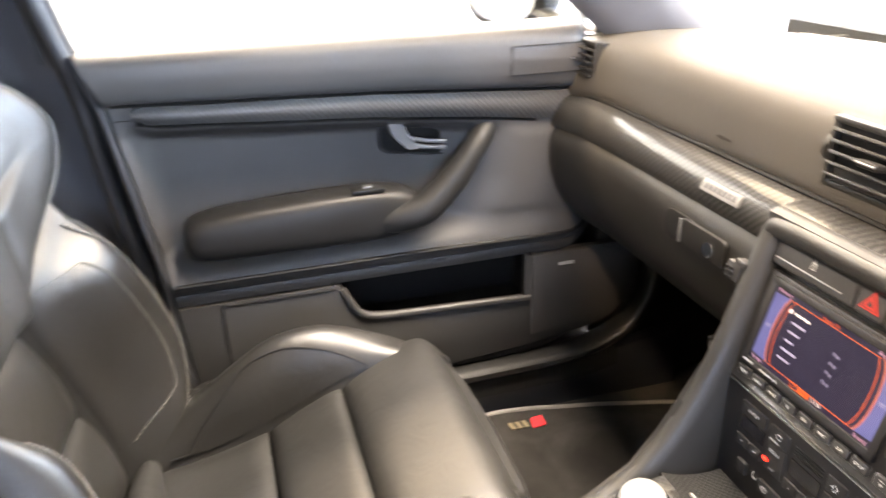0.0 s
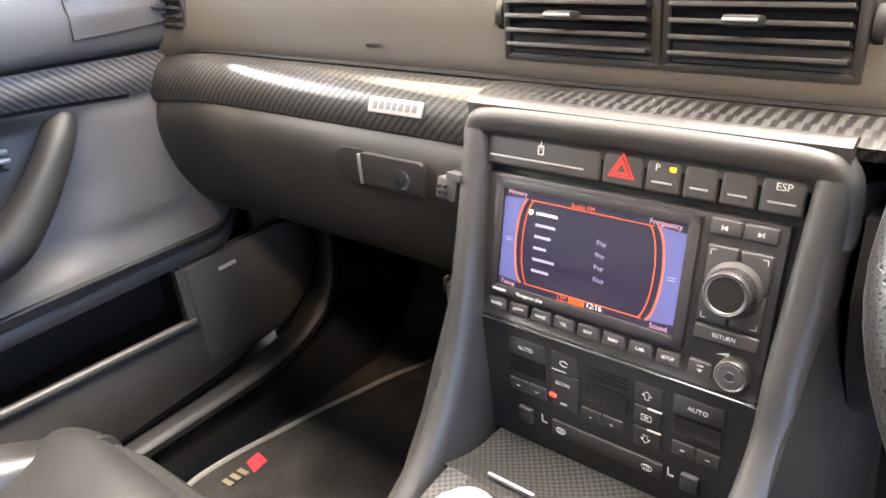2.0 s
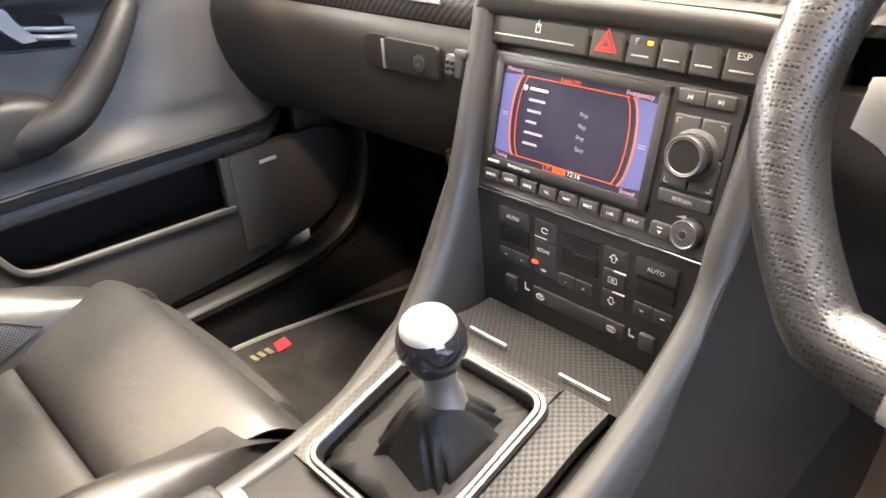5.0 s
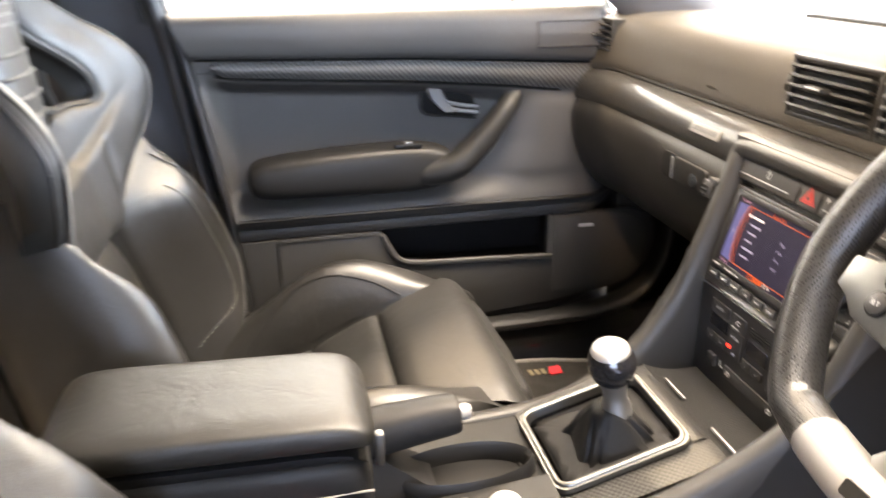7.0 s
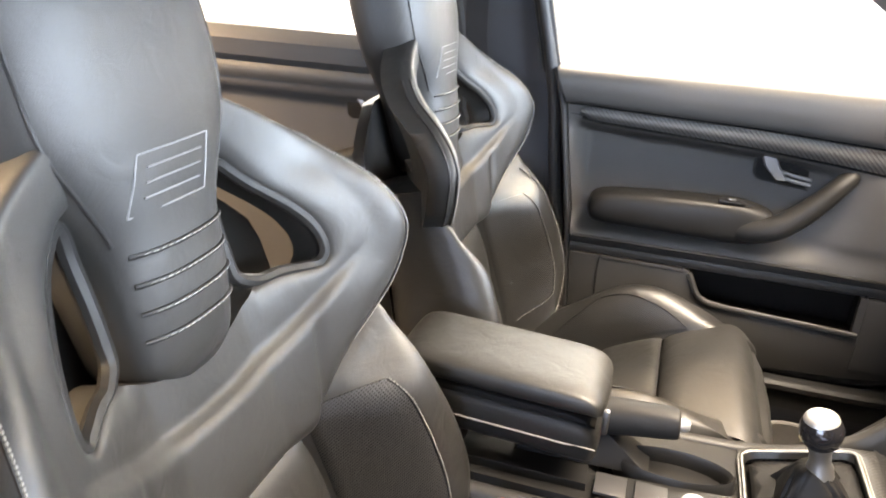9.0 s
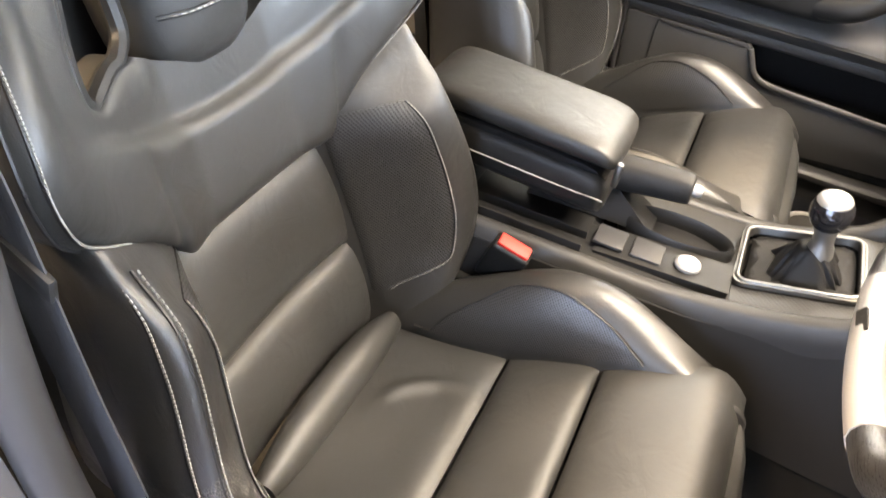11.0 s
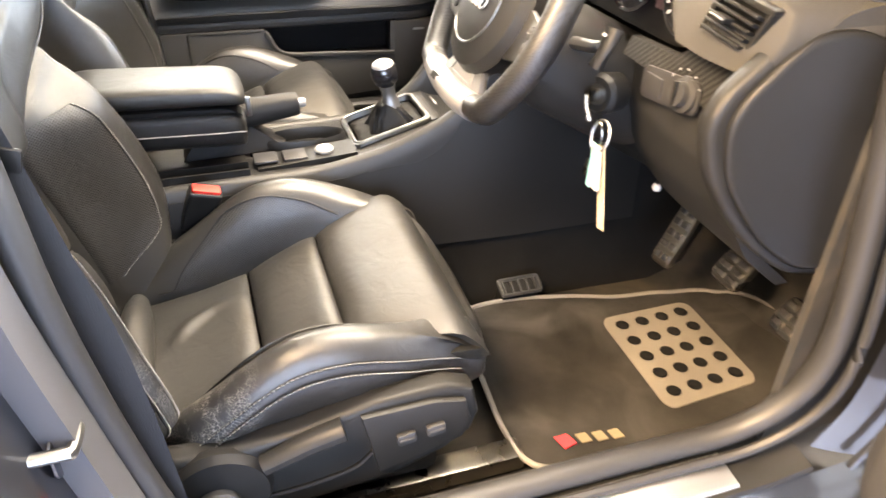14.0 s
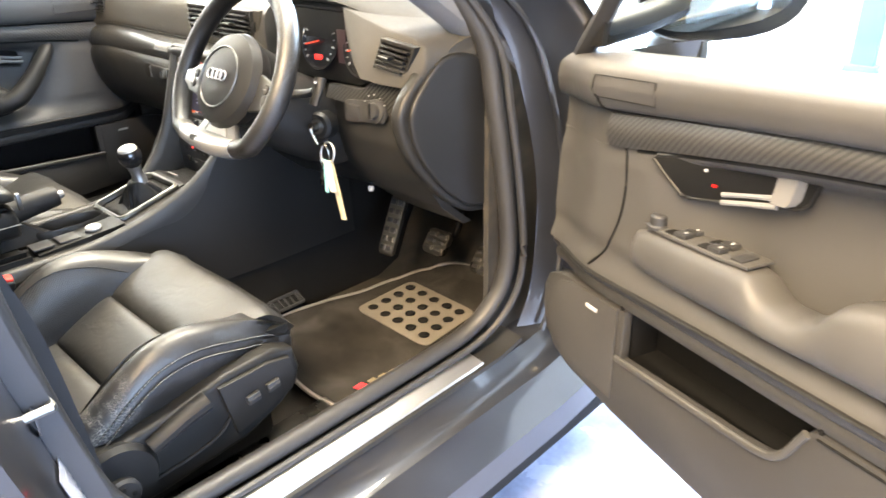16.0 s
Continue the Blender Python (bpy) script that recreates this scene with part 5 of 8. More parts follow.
    rim_ = [P(door_depth(y, z) - 0.0015, y, sink(z)) for y, z in [(0.746 + 0.13 * k / 8, 0.930) for k in range(9)] + [(0.880, 0.945), (0.874, 0.974)] + [(0.866 - 0.121 * k / 8, 0.974) for k in range(9)]]
    part("tweeter_rim", tube(rim_, 0.0007, 5, ring=True), DARK, top)
    # window frame and glass
    fr = [(0.705, 1.005, 0.965), (0.690, 0.935, 1.020), (0.662, 0.800, 1.135), (0.628, 0.630, 1.242), (0.605, 0.43, 1.316), (0.605, 0.20, 1.335), (0.62, 0.065, 1.30), (0.65, 0.095, 1.15), (0.69, 0.125, 0.99)]
    part("window_frame", tube([P(*q) for q in cr(fr, 50)], 0.020, 10, flat=0.7, up=(1, 0, 0.2), power=3), RUBBER, top, "black window frame")
    part("sail_panel", prism([P(0.690, 1.0, 0.975), P(0.674, 0.90, 1.055), P(0.682, 0.925, 0.98)], P(0.012, 0, 0) - P(0, 0, 0), 0.003), SOFT, top)

    low_ = 0.955 if driver else 0.985

    def pane(u, v):
        y = 0.09 + 0.84 * u
        ztop = lin([(0.09, 1.31), (0.4, 1.32), (0.63, 1.24), (0.80, 1.135), (0.935, 1.02)], y)
        z = low_ + (ztop - low_) * v
        return P(0.700 - 0.28 * (z - 0.985), y, z)

    g = part("side_window", slab(pane, 14, 8, P(0.004, 0, 0) - P(0, 0, 0)), GLASS, top, "clear side window")
    g.visible_shadow = False
    # mirror on the outside
    mc = P(0.930, 0.970, 1.034) if driver else P(0.972, 0.868, 1.020)
    ax = (P(1, 0, 0) - P(0, 0, 0)).normalized()
    ay = (P(0, 1, 0) - P(0, 0, 0)).normalized()
    turn_ = radians(-28 if not driver else -34)
    ax, ay = ax * math.cos(turn_) + ay * math.sin(turn_), ay * math.cos(turn_) - ax * math.sin(turn_)
    az = Vector((0, 0, 1))
    tip = 0.085 if driver else 0.0
    ay, az = ay * math.cos(tip) - az * math.sin(tip), az * math.cos(tip) + ay * math.sin(tip)
    M = Matrix((ax, ay, az)).transposed()

    def oval(w, h, d, k=24):
        return [mc + M @ Vector((w * math.copysign(abs(math.cos(2 * math.pi * i / k)) ** 0.75, math.cos(2 * math.pi * i / k)), d, h * math.copysign(abs(math.sin(2 * math.pi * i / k)) ** 0.8, math.sin(2 * math.pi * i / k)))) for i in range(k)]

    gw, gh, rw, rh = (0.110, 0.057, 0.126, 0.073) if driver else (0.083, 0.056, 0.100, 0.071)
    cap = part("mirror_housing", loft([oval(rw - 0.010, rh - 0.009, -0.012), oval(rw, rh, -0.006), oval(rw + 0.003, rh + 0.002, 0.02), oval(rw - 0.004, rh - 0.007, 0.05), oval(rw - 0.035, rh - 0.026, 0.08), oval(0.03, 0.02, 0.092)]), PANEL, top, "black door mirror housing")
    # slightly domed glass
    dome = loft([oval(gw * k, gh * k, 0.0, 40) for k in (1.0, 0.9, 0.8, 0.7, 0.6, 0.5, 0.4, 0.3, 0.2, 0.1, 0.03)])
    for v in dome.verts:
        q = M.transposed() @ (v.co - mc)
        v.co = mc + M @ Vector((q.x, -0.0185 + (q.x**2 + q.z**2) / 2.8, q.z))
    part("mirror_glass", dome, MIRROR, cap, "silvered mirror glass")
    part("mirror_foot", tube([P(0.70, 0.965, 0.995), P(0.78, 0.975, 1.005), P(0.86, 0.995, 1.020)] if driver else [P(0.70, 0.95, 0.965), P(0.80, 0.93, 0.965), P(0.91, 0.91, 0.985)], 0.030 if driver else 0.022, 12, flat=0.7), PANEL, cap)
    if driver:
        sw = part("switch_panel", prism([P(a, y, 0.7535) for a, y in [(0.700, 0.578), (0.662, 0.578), (0.657, 0.62), (0.657, 0.72), (0.664, 0.765), (0.676, 0.782), (0.700, 0.785)]], (0, 0, 0.005), 0.002), DOORSKIN, top, "grey window switch panel")
        for yy, xx in ((0.700, 0.688), (0.700, 0.669), (0.640, 0.688), (0.640, 0.669)):
            part("switch_well", pbox((xx, yy + 0.012, 0.7590), (0.015, 0.018, 0.0016), 0.0006), DARK, sw)
            b = part("window_switch", pbox((xx, yy - 0.006, 0.7600), (0.016, 0.022, 0.009), 0.003), KEYS_BLACK, sw)
            part("switch_mark", pbox((xx, yy - 0.010, 0.7650), (0.005, 0.003, 0.0012), 0.0005), GREY_INK, b)
        part("safety_switch", pbox((0.676, 0.598, 0.7592), (0.026, 0.018, 0.004), 0.0015), KEYS_BLACK, sw, "flat child lock switch")
        part("mirror_switch", lathe([(0.0, 0.0), (0.0135, 0.0), (0.0138, 0.004), (0.0115, 0.006), (0.0112, 0.017), (0.009, 0.019), (0.0, 0.0195)], P(0.668, 0.742, 0.757), (0, 0, 1)), KEYS_BLACK, sw, "round mirror adjustment knob")
        part("lock_light", pbox((0.678, 0.664, 0.832), (0.004, 0.006, 0.003), 0.001), glow("red_lock_light", (1.0, 0.02, 0.02), 1.5), bowl)
        part("lock_switch", pbox((0.676, 0.678, 0.849), (0.004, 0.006, 0.004), 0.001), WHITE_INK, bowl)
    else:
        sw = part("window_switch", pbox((0.662, 0.515, 0.7690), (0.026, 0.050, 0.006), 0.002), PANEL, top, "single window switch")
        part("switch_mark", pbox((0.662, 0.515, 0.7735), (0.010, 0.014, 0.003), 0.001), ALU, sw)
    return top


door("passenger_door", lambda x, y, z: Vector((-x, y, z)), "closed passenger door with grey trim and carbon strip", False)
HINGE, SWING = Vector((0.8294, 1.1245)), 1.1457


def swung(x, y, z):
    c, s = math.cos(SWING), math.sin(SWING)
    a, b = x - HINGE.x, y - HINGE.y
    a, b = a * c - b * s, a * s + b * c
    # the hinges lift the door a little as it opens
    return Vector((HINGE.x + a, HINGE.y + b, z - 0.006 + 0.105 * a - 0.022 * b))


door("driver_door", swung, "wide open driver's door with grey trim and carbon strip", True)

# rear passenger-side door, seen behind the seats
rear = thing("rear_door", (-0.76, -0.5, 0.35), "closed rear door with grey trim and carbon strip", "car door")
part("trim_panel", slab(lambda u, v: (-lin([(0.4, 0.67), (0.62, 0.66), (0.65, 0.655), (0.68, 0.70), (0.86, 0.705), (0.89, 0.675), (0.945, 0.67), (0.96, 0.65), (1.0, 0.645), (1.025, 0.67)], 0.40 + 0.625 * v), -0.06 - 0.86 * u, 0.40 + 0.625 * v), 8, 70, (-0.03, 0, 0)), DOORSKIN, rear, "dark grey rear door trim")
part("outer_skin", flat_box(-0.87, -0.855, -0.95, 0.08, 0.33, 1.0), PAINT, rear)
part("carbon_strip", slab(lambda u, v: (-0.668 + 0.006 * math.sin(v * 3.14), -0.14 - 0.70 * u, 0.908 + 0.036 * v), 12, 6, (-0.01, 0, 0)), CARBON_DOOR, rear)
part("handle_bowl", prism([(-0.699, -0.28 + a, 0.868 + b) for a, b in rounded(0.125, 0.066, 0.016)], (0.006, 0, 0), 0.002), DARK, rear)
part("door_lever", tube([(-0.690, -0.322, 0.898), (-0.688, -0.308, 0.882), (-0.688, -0.295, 0.868), (-0.69, -0.25, 0.862)], 0.007, 8), ALU, rear, "satin aluminium door lever")
part("armrest", tube([(-0.66, -0.75, 0.70), (-0.65, -0.60, 0.71), (-0.65, -0.40, 0.72), (-0.655, -0.30, 0.76), (-0.68, -0.24, 0.81)], lambda t: 0.036 - 0.018 * t, 12), SOFT, rear)
g = part("side_window", slab(lambda u, v: (-0.70 + 0.09 * v, -0.09 - 1.06 * u + 0.14 * u * v, 1.01 + 0.30 * v), 6, 6, (-0.004, 0, 0)), GLASS, rear)
g.visible_shadow = False
part("window_frame", tube([(-0.66, -0.07, 1.02), (-0.61, -0.10, 1.30), (-0.60, -0.45, 1.335), (-0.61, -0.95, 1.30), (-0.67, -1.22, 1.03)], 0.02, 8), RUBBER, rear)

# rear driver-side door, closed, beside the camera's way
rear2 = thing("rear_door", (0.76, -0.5, 0.35), "closed rear door on the driver's side", "car door")
part("trim_panel", flat_box(0.67, 0.70, -0.92, -0.06, 0.40, 1.0), DOORSKIN, rear2)
part("outer_skin", slab(lambda u, v: (0.872 - 0.05 * max(0, v - 0.75), -0.93 + 0.99 * u, 0.33 + 0.66 * v), 8, 12, (-0.012, 0, 0)), PAINT, rear2, "grey metallic door skin")
part("belt_top", flat_box(0.69, 0.86, -0.92, 0.02, 0.985, 1.0), RUBBER, rear2)
g = part("side_window", slab(lambda u, v: (0.70 - 0.09 * v, -0.09 - 0.74 * u + 0.10 * u * v, 1.0 + 0.31 * v), 6, 6, (0.004, 0, 0)), GLASS, rear2)
g.visible_shadow = False

# ---- dashboard ----
dash = thing("dashboard", (0, 1.05, 0.5), "black dashboard with a carbon fibre band", "dashboard")
TOPP = [(1.41, 0.944), (1.30, 0.962), (1.15, 0.982), (1.04, 0.990), (0.95, 0.990), (0.905, 0.984), (0.884, 0.974), (0.874, 0.955), (0.869, 0.930), (0.866, 0.908), (0.868, 0.897)]


def upper(u, v):
    x = -0.692 + 1.384 * u
    y, z = cr(TOPP, 41)[int(round(v * 40))]
    side = smooth(0.56, 0.715, abs(x))
    # instrument hood over the column
    hood = math.exp(-(((x - 0.37) / 0.17) ** 4))
    z += hood * 0.055 * smooth(1.25, 0.95, y) * smooth(0.90, 0.95, z + 0.0)
    y -= 0.015 * side * smooth(1.2, 0.9, y)
    z -= 0.012 * side
    y -= hood * 0.055 * smooth(1.05, 0.88, y) * smooth(0.955, 0.975, cr(TOPP, 41)[int(round(v * 40))][1])
    return (x, y, z)


part("upper_dash", slab(upper, 90, 41, (0, 0.02, -0.02)), DASHTOP, dash, "soft grained black dashboard top")

# carbon band: broad in front of the passenger, narrow over the centre stack
def band(u, v):
    x = -0.712 + 0.572 * u
    zt, zb = 0.8955 - 0.010 * smooth(-0.55, -0.72, x), 0.849 - 0.012 * smooth(-0.5, -0.72, x)
    a = v * 3.14159 / 2
    return (x, 0.866 - 0.036 * math.sin(a) ** 0.9 - 0.004 * math.sin(2 * a), zt - (zt - zb) * (1 - math.cos(a) ** 1.2 * 1.0))


part("carbon_band", slab(band, 50, 14, (0, 0.012, 0)), CARBON_DASH, dash, "glossy carbon fibre band")
part("carbon_band", slab(lambda u, v: (-0.14 + 0.40 * u, 0.866 - 0.050 * v, 0.896 - 0.004 * v + 0.004 * math.sin(v * 3.14)), 24, 8, (0, 0.002, -0.008)), CARBON_DASH, dash)
part("band_seam", tube([(x, 0.866, 0.8975 - 0.010 * smooth(-0.55, -0.72, x)) for x in np.linspace(-0.71, 0.25, 40)], 0.003, 6), DARK, dash)
badge = part("badge", rbox((-0.2385, 0.8315, 0.8725), (0.066, 0.003, 0.0145), 0.0012, rot=Euler((radians(-28), 0, radians(0))).to_matrix()), mat("badge_silver", (0.11, 0.11, 0.107), 0.6, metal=0.4), dash, "small silver badge")
for k in range(7):
    part("badge_bar", rbox((-0.2625 + 0.008 * k, 0.8302, 0.8732), (0.0055, 0.001, 0.007), 0.0003, rot=Euler((radians(-28), 0, 0)).to_matrix()), PILLAR, badge)
words("AIRBAG", Matrix.Translation((-0.29, 0.8655, 0.917)) @ Euler((radians(94), 0, 0)).to_matrix().to_4x4(), 0.005, PANEL, dash)

# glove box with its latch
GLV = [(0.832, 0.847), (0.824, 0.835), (0.820, 0.815), (0.824, 0.78), (0.840, 0.735), (0.868, 0.695), (0.905, 0.668), (0.96, 0.655)]
part("glove_box_lid", slab(lambda u, v: (-0.705 + 0.558 * u, cr(GLV, 25)[int(round(v * 24))][0] + 0.02 * smooth(0.12, 0, u) * (1 - v), cr(GLV, 25)[int(round(v * 24))][1] - 0.010 * smooth(0.3, 0, u)), 30, 25, (0, 0.015, 0)), SOFT, dash, "black glove box lid")
part("lid_gap", tube([(-0.712 + 0.572 * i / 20, 0.8335, 0.8475 - 0.011 * smooth(-0.5, -0.72, -0.712 + 0.572 * i / 20)) for i in range(21)], 0.0025, 6), DARK, dash)
part("latch_bowl", prism([(-0.285 + a * 1.0, 0.8195 + 0.0, 0.8135 + b) for a, b in rounded(0.062, 0.036, 0.017)], (0, -0.003, 0), 0.001), DARK, dash)
lt = part("latch_lever", prism([(-0.2365 + a, 0.8185, 0.8145 + b) for a, b in rounded(0.080, 0.033, 0.006)], (0, -0.006, 0), 0.002), PANEL, dash, "black glove box latch")
part("latch_edge", rbox((-0.276, 0.812, 0.8145), (0.003, 0.003, 0.030), 0.001), ALU, lt)
part("lock_barrel", lathe([(0.0, 0.0), (0.0088, 0.0), (0.0088, 0.003), (0.006, 0.0035), (0.0, 0.0025)], (-0.2215, 0.8135, 0.812), (0, -1, 0.1)), CHROME, lt, "small chrome lock")
part("lower_dash", slab(lambda u, v: (-0.70 + 0.56 * u, 0.93 + 0.40 * v, 0.655 - 0.05 * v), 6, 6, (0, 0, 0.02)), PANEL, dash)
for sx in (-1, 1):
    part("kick_panel", slab(lambda u, v: (sx * (0.690 - 0.02 * v), 1.02 + 0.41 * u, 0.28 + 0.62 * v), 6, 6, (sx * 0.02, 0, 0)), SOFT, dash, "black footwell side panel")
part("sill_trim", tube(cr([(-0.668, 0.20, 0.384), (-0.668, 0.55, 0.384), (-0.667, 0.80, 0.385), (-0.666, 0.91, 0.392), (-0.666, 0.985, 0.418), (-0.668, 1.035, 0.468), (-0.672, 1.056, 0.535), (-0.675, 1.058, 0.62)], 50), 0.013, 14, flat=2.1, up=(1, 0, 0), power=2.8), SOFT, dash, "broad black sill trim sweeping up the footwell side")
part("dash_core", flat_box(-0.69, 0.60, 0.93, 1.38, 0.66, 0.90), PANEL, dash)


def vent(cx, cz, w, h, y, name_label, slats, tilt=0.0, skew=0.0, wheel=0):
    """An air outlet: frame, dark throat, slats and a tab."""
    v = part("air_vent", joined(*[rbox((cx + a, y + 0.004, cz + b), s, 0.003) for a, b, s in ((0, h / 2 + 0.004, (w + 0.016, 0.014, 0.007)), (0, -h / 2 - 0.004, (w + 0.016, 0.014, 0.007)), (-w / 2 - 0.004, 0, (0.007, 0.014, h + 0.014)), (w / 2 + 0.004, 0, (0.007, 0.014, h + 0.014)))]), SOFT, dash, name_label)
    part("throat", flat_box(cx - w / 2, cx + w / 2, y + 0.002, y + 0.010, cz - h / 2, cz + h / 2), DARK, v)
    for i in range(slats):
        z = cz - h / 2 + h * (i + 0.5) / slats
        part("slat", rbox((cx, y - 0.004, z), (w, 0.014, 0.0035), 0.0012, rot=Euler((radians(-22), 0, 0)).to_matrix()), PANEL, v)
    tab = part("vent_tab", rbox((cx - 0.005, y - 0.014, cz + 0.004), (0.024, 0.016, 0.007), 0.003, rot=Euler((radians(-12), 0, 0)).to_matrix()), SOFT, v, "small sliding tab")
    part("tab_edge", rbox((cx - 0.005, y - 0.022, cz + 0.006), (0.022, 0.002, 0.002), 0.0008), ALU, tab)
    for piece in (v, *v.children_recursive):
        for q in piece.data.vertices:
            q.co.x, q.co.z = q.co.x + skew * (q.co.z - cz), q.co.z + tilt * (q.co.x - cx)
    if wheel:
        part("thumb_wheel", lathe([(0.0, -0.003), (0.0145, -0.003), (0.015, 0.0), (0.0145, 0.003), (0.0, 0.003)], (cx + wheel * (w / 2 + 0.012), y + 0.012, cz), (1, 0, 0)), PANEL, v)
    return v


part("vent_surround", loft([[(-0.166, 0.8725, 0.902), (0.146, 0.8725, 0.902), (0.150, 0.880, 0.984), (-0.144, 0.880, 0.984)], [(-0.162, 0.868, 0.909), (0.141, 0.868, 0.909), (0.144, 0.874, 0.982), (-0.140, 0.874, 0.982)]]), DASHTOP, dash)
vent(-0.073, 0.9475, 0.118, 0.054, 0.868, "left centre air vent with black slats", 5, wheel=-1)
vent(0.058, 0.9475, 0.112, 0.054, 0.868, "right centre air vent with black slats", 5, wheel=1)
vent(-0.640, 0.945, 0.056, 0.050, 0.868, "passenger air vent with black slats", 5)
part("vent_surround", loft([[(-0.682, 0.880, 0.908), (-0.598, 0.880, 0.908), (-0.598, 0.884, 0.978), (-0.682, 0.884, 0.978)], [(-0.678, 0.871, 0.912), (-0.602, 0.871, 0.912), (-0.602, 0.875, 0.974), (-0.678, 0.875, 0.974)]]), SOFT, dash)
# the driver's outer vent sits in a pod that runs out of the instrument hood
pod = [(0.545, 0.908), (0.60, 0.905), (0.665, 0.907), (0.690, 0.920), (0.694, 0.950), (0.688, 0.974), (0.655, 0.986), (0.595, 0.992), (0.53, 1.006), (0.468, 1.020), (0.488, 0.976), (0.520, 0.932)]
pc = (0.60, 0.95)
part("vent_pod", loft([[(pc[0] + (x - pc[0]) * g, y + 0.30 * (z - 0.91), pc[1] + (z - pc[1]) * g) for x, z in pod] for y, g in ((0.800, 0.955), (0.804, 0.985), (0.812, 1.0), (0.95, 1.0))]), DASHTOP, dash, "soft black pod round the driver's vent", sharp=60)
vent(0.624, 0.950, 0.064, 0.042, 0.809, "driver's air vent with black slats", 5, tilt=-0.10, skew=0.5)
# demister slots in the dash corners
for (x0, y0), (x1, y1) in (((-0.620, 0.935), (-0.655, 1.060)), ((0.602, 0.905), (0.578, 1.005))):
    ang = math.atan2(y1 - y0, x1 - x0)
    for k in range(6):
        g = (k + 0.5) / 6
        part("demister_slot", rbox((x0 + (x1 - x0) * g, y0 + (y1 - y0) * g, 0.9815), (0.013, 0.016, 0.004), 0.001, rot=Euler((0, 0, ang)).to_matrix()), DARK, dash)

# driver's side: lower panel, carbon piece with the light switch, end cover
part("driver_lower_panel", slab(lambda u, v: (0.145 + 0.522 * u, lin([(0, 0.815), (0.25, 0.81), (0.5, 0.83), (0.75, 0.87), (1, 0.93)], v) + 0.03 * math.exp(-(((0.145 + 0.54 * u - 0.37) / 0.1) ** 2)), lin([(0, 0.850), (0.25, 0.80), (0.5, 0.74), (0.75, 0.68), (1, 0.63)], v)), 20, 24, (0, 0.02, 0)), SOFT, dash, "black knee panel")
part("carbon_band", slab(lambda u, v: (0.435 + 0.225 * u, 0.818 - 0.010 * v, lin([(0.435, 0.882), (0.53, 0.886), (0.555, 0.902), (0.66, 0.902)], 0.435 + 0.225 * u) * (1 - v) + lin([(0.435, 0.860), (0.60, 0.854), (0.66, 0.846)], 0.435 + 0.225 * u) * v), 24, 8, (0, 0.012, 0)), CARBON_DASH, dash, "carbon fibre trim round the light switch")
part("switch_base", prism([(0.545 + a, 0.8085, 0.851 + b + 0.12 * a) for a, b in rounded(0.112, 0.040, 0.012)], (0, -0.003, 0), 0.001), KEYS_BLACK, dash, "grey plate of the light switches")
ls = part("light_switch", lathe([(0.0, 0.0), (0.021, 0.0), (0.021, 0.003), (0.0145, 0.005), (0.0135, 0.013), (0.0, 0.014)], (0.575, 0.806, 0.856), (0, -1, 0.2)), KEYS_BLACK, dash, "round black light switch")
part("switch_pointer", rbox((0.575, 0.791, 0.859), (0.005, 0.004, 0.028), 0.001), PANEL, ls)
for k in range(5):
    a = radians(30 + 30 * k)
    part("switch_symbol", rbox((0.575 + 0.029 * math.cos(a), 0.8045, 0.856 + 0.029 * math.sin(a)), (0.003, 0.001, 0.002), 0.0003), GREY_INK, ls)
part("dimmer_switch", rbox((0.516, 0.806, 0.846), (0.034, 0.006, 0.026), 0.003), KEYS_BLACK, dash)
cover = [(0.772, 0.860), (0.784, 0.815), (0.811, 0.772), (0.855, 0.722), (0.905, 0.684), (0.94, 0.672), (0.995, 0.665), (1.005, 0.70), (0.985, 0.80), (0.955, 0.92), (0.915, 0.952), (0.85, 0.954), (0.800, 0.915), (0.778, 0.888)]
cov = part("dash_end_cover", prism([(0.688, y, z) for y, z in cr(cover, 60, closed=True)], (0.012, 0, 0), 0.008, 3), PANEL, dash, "smooth dark end cover of the dashboard")
part("end_rim", prism([(0.664, 0.90 + (y - 0.90) * 1.13, 0.80 + (z - 0.80) * (1.12 if z < 0.85 else 1.02)) for y, z in cr(cover, 60, closed=True)], (0.026, 0, 0), 0.010, 3), SOFT, dash)

# instrument cluster in its hood
ic = part("instrument_panel", prism([(0.372 + a, 0.842, 0.945 + b) for a, b in rounded(0.33, 0.125, 0.05)], (0, 0.05, 0), 0.002), DARK, dash, "dark instrument cluster with two dials")
for cx in (0.392, 0.515):
    dial = part("dial", lathe([(0.0, 0.0), (0.052, 0.0), (0.054, 0.004), (0.050, 0.005), (0.050, 0.001), (0.0, 0.001)], (cx, 0.842, 0.953), (0, -1, 0.25)), GLOSSY, ic, "black dial with a chrome-edged rim")
    for k in range(17):
        a = radians(225 - 270 * k / 16)
        p = Vector((cx + 0.043 * math.cos(a), 0.8365 + 0.0103 * math.sin(a), 0.953 + 0.042 * math.sin(a)))
        part("dial_tick", rbox(p, (0.0022, 0.0015, 0.0022 if k % 2 else 0.006), 0, rot=Euler((0, -a + radians(90), 0)).to_matrix()), WHITE_INK, dial)
    part("needle", tube([(cx, 0.835, 0.953), (cx - 0.036, 0.832, 0.944)], 0.0013, 5), glow("needle_red", (1.0, 0.06, 0.02), 1.2), dial)
part("warning_light", rbox((0.390, 0.8335, 0.921), (0.022, 0.002, 0.014), 0.004), glow("warning_red", (1.0, 0.03, 0.03), 3.0), ic, "lit red warning display")
part("trip_display", rbox((0.456, 0.8385, 0.948), (0.024, 0.002, 0.06), 0.002), glow("dim_display", (0.10, 0.05, 0.06), 0.12), ic)

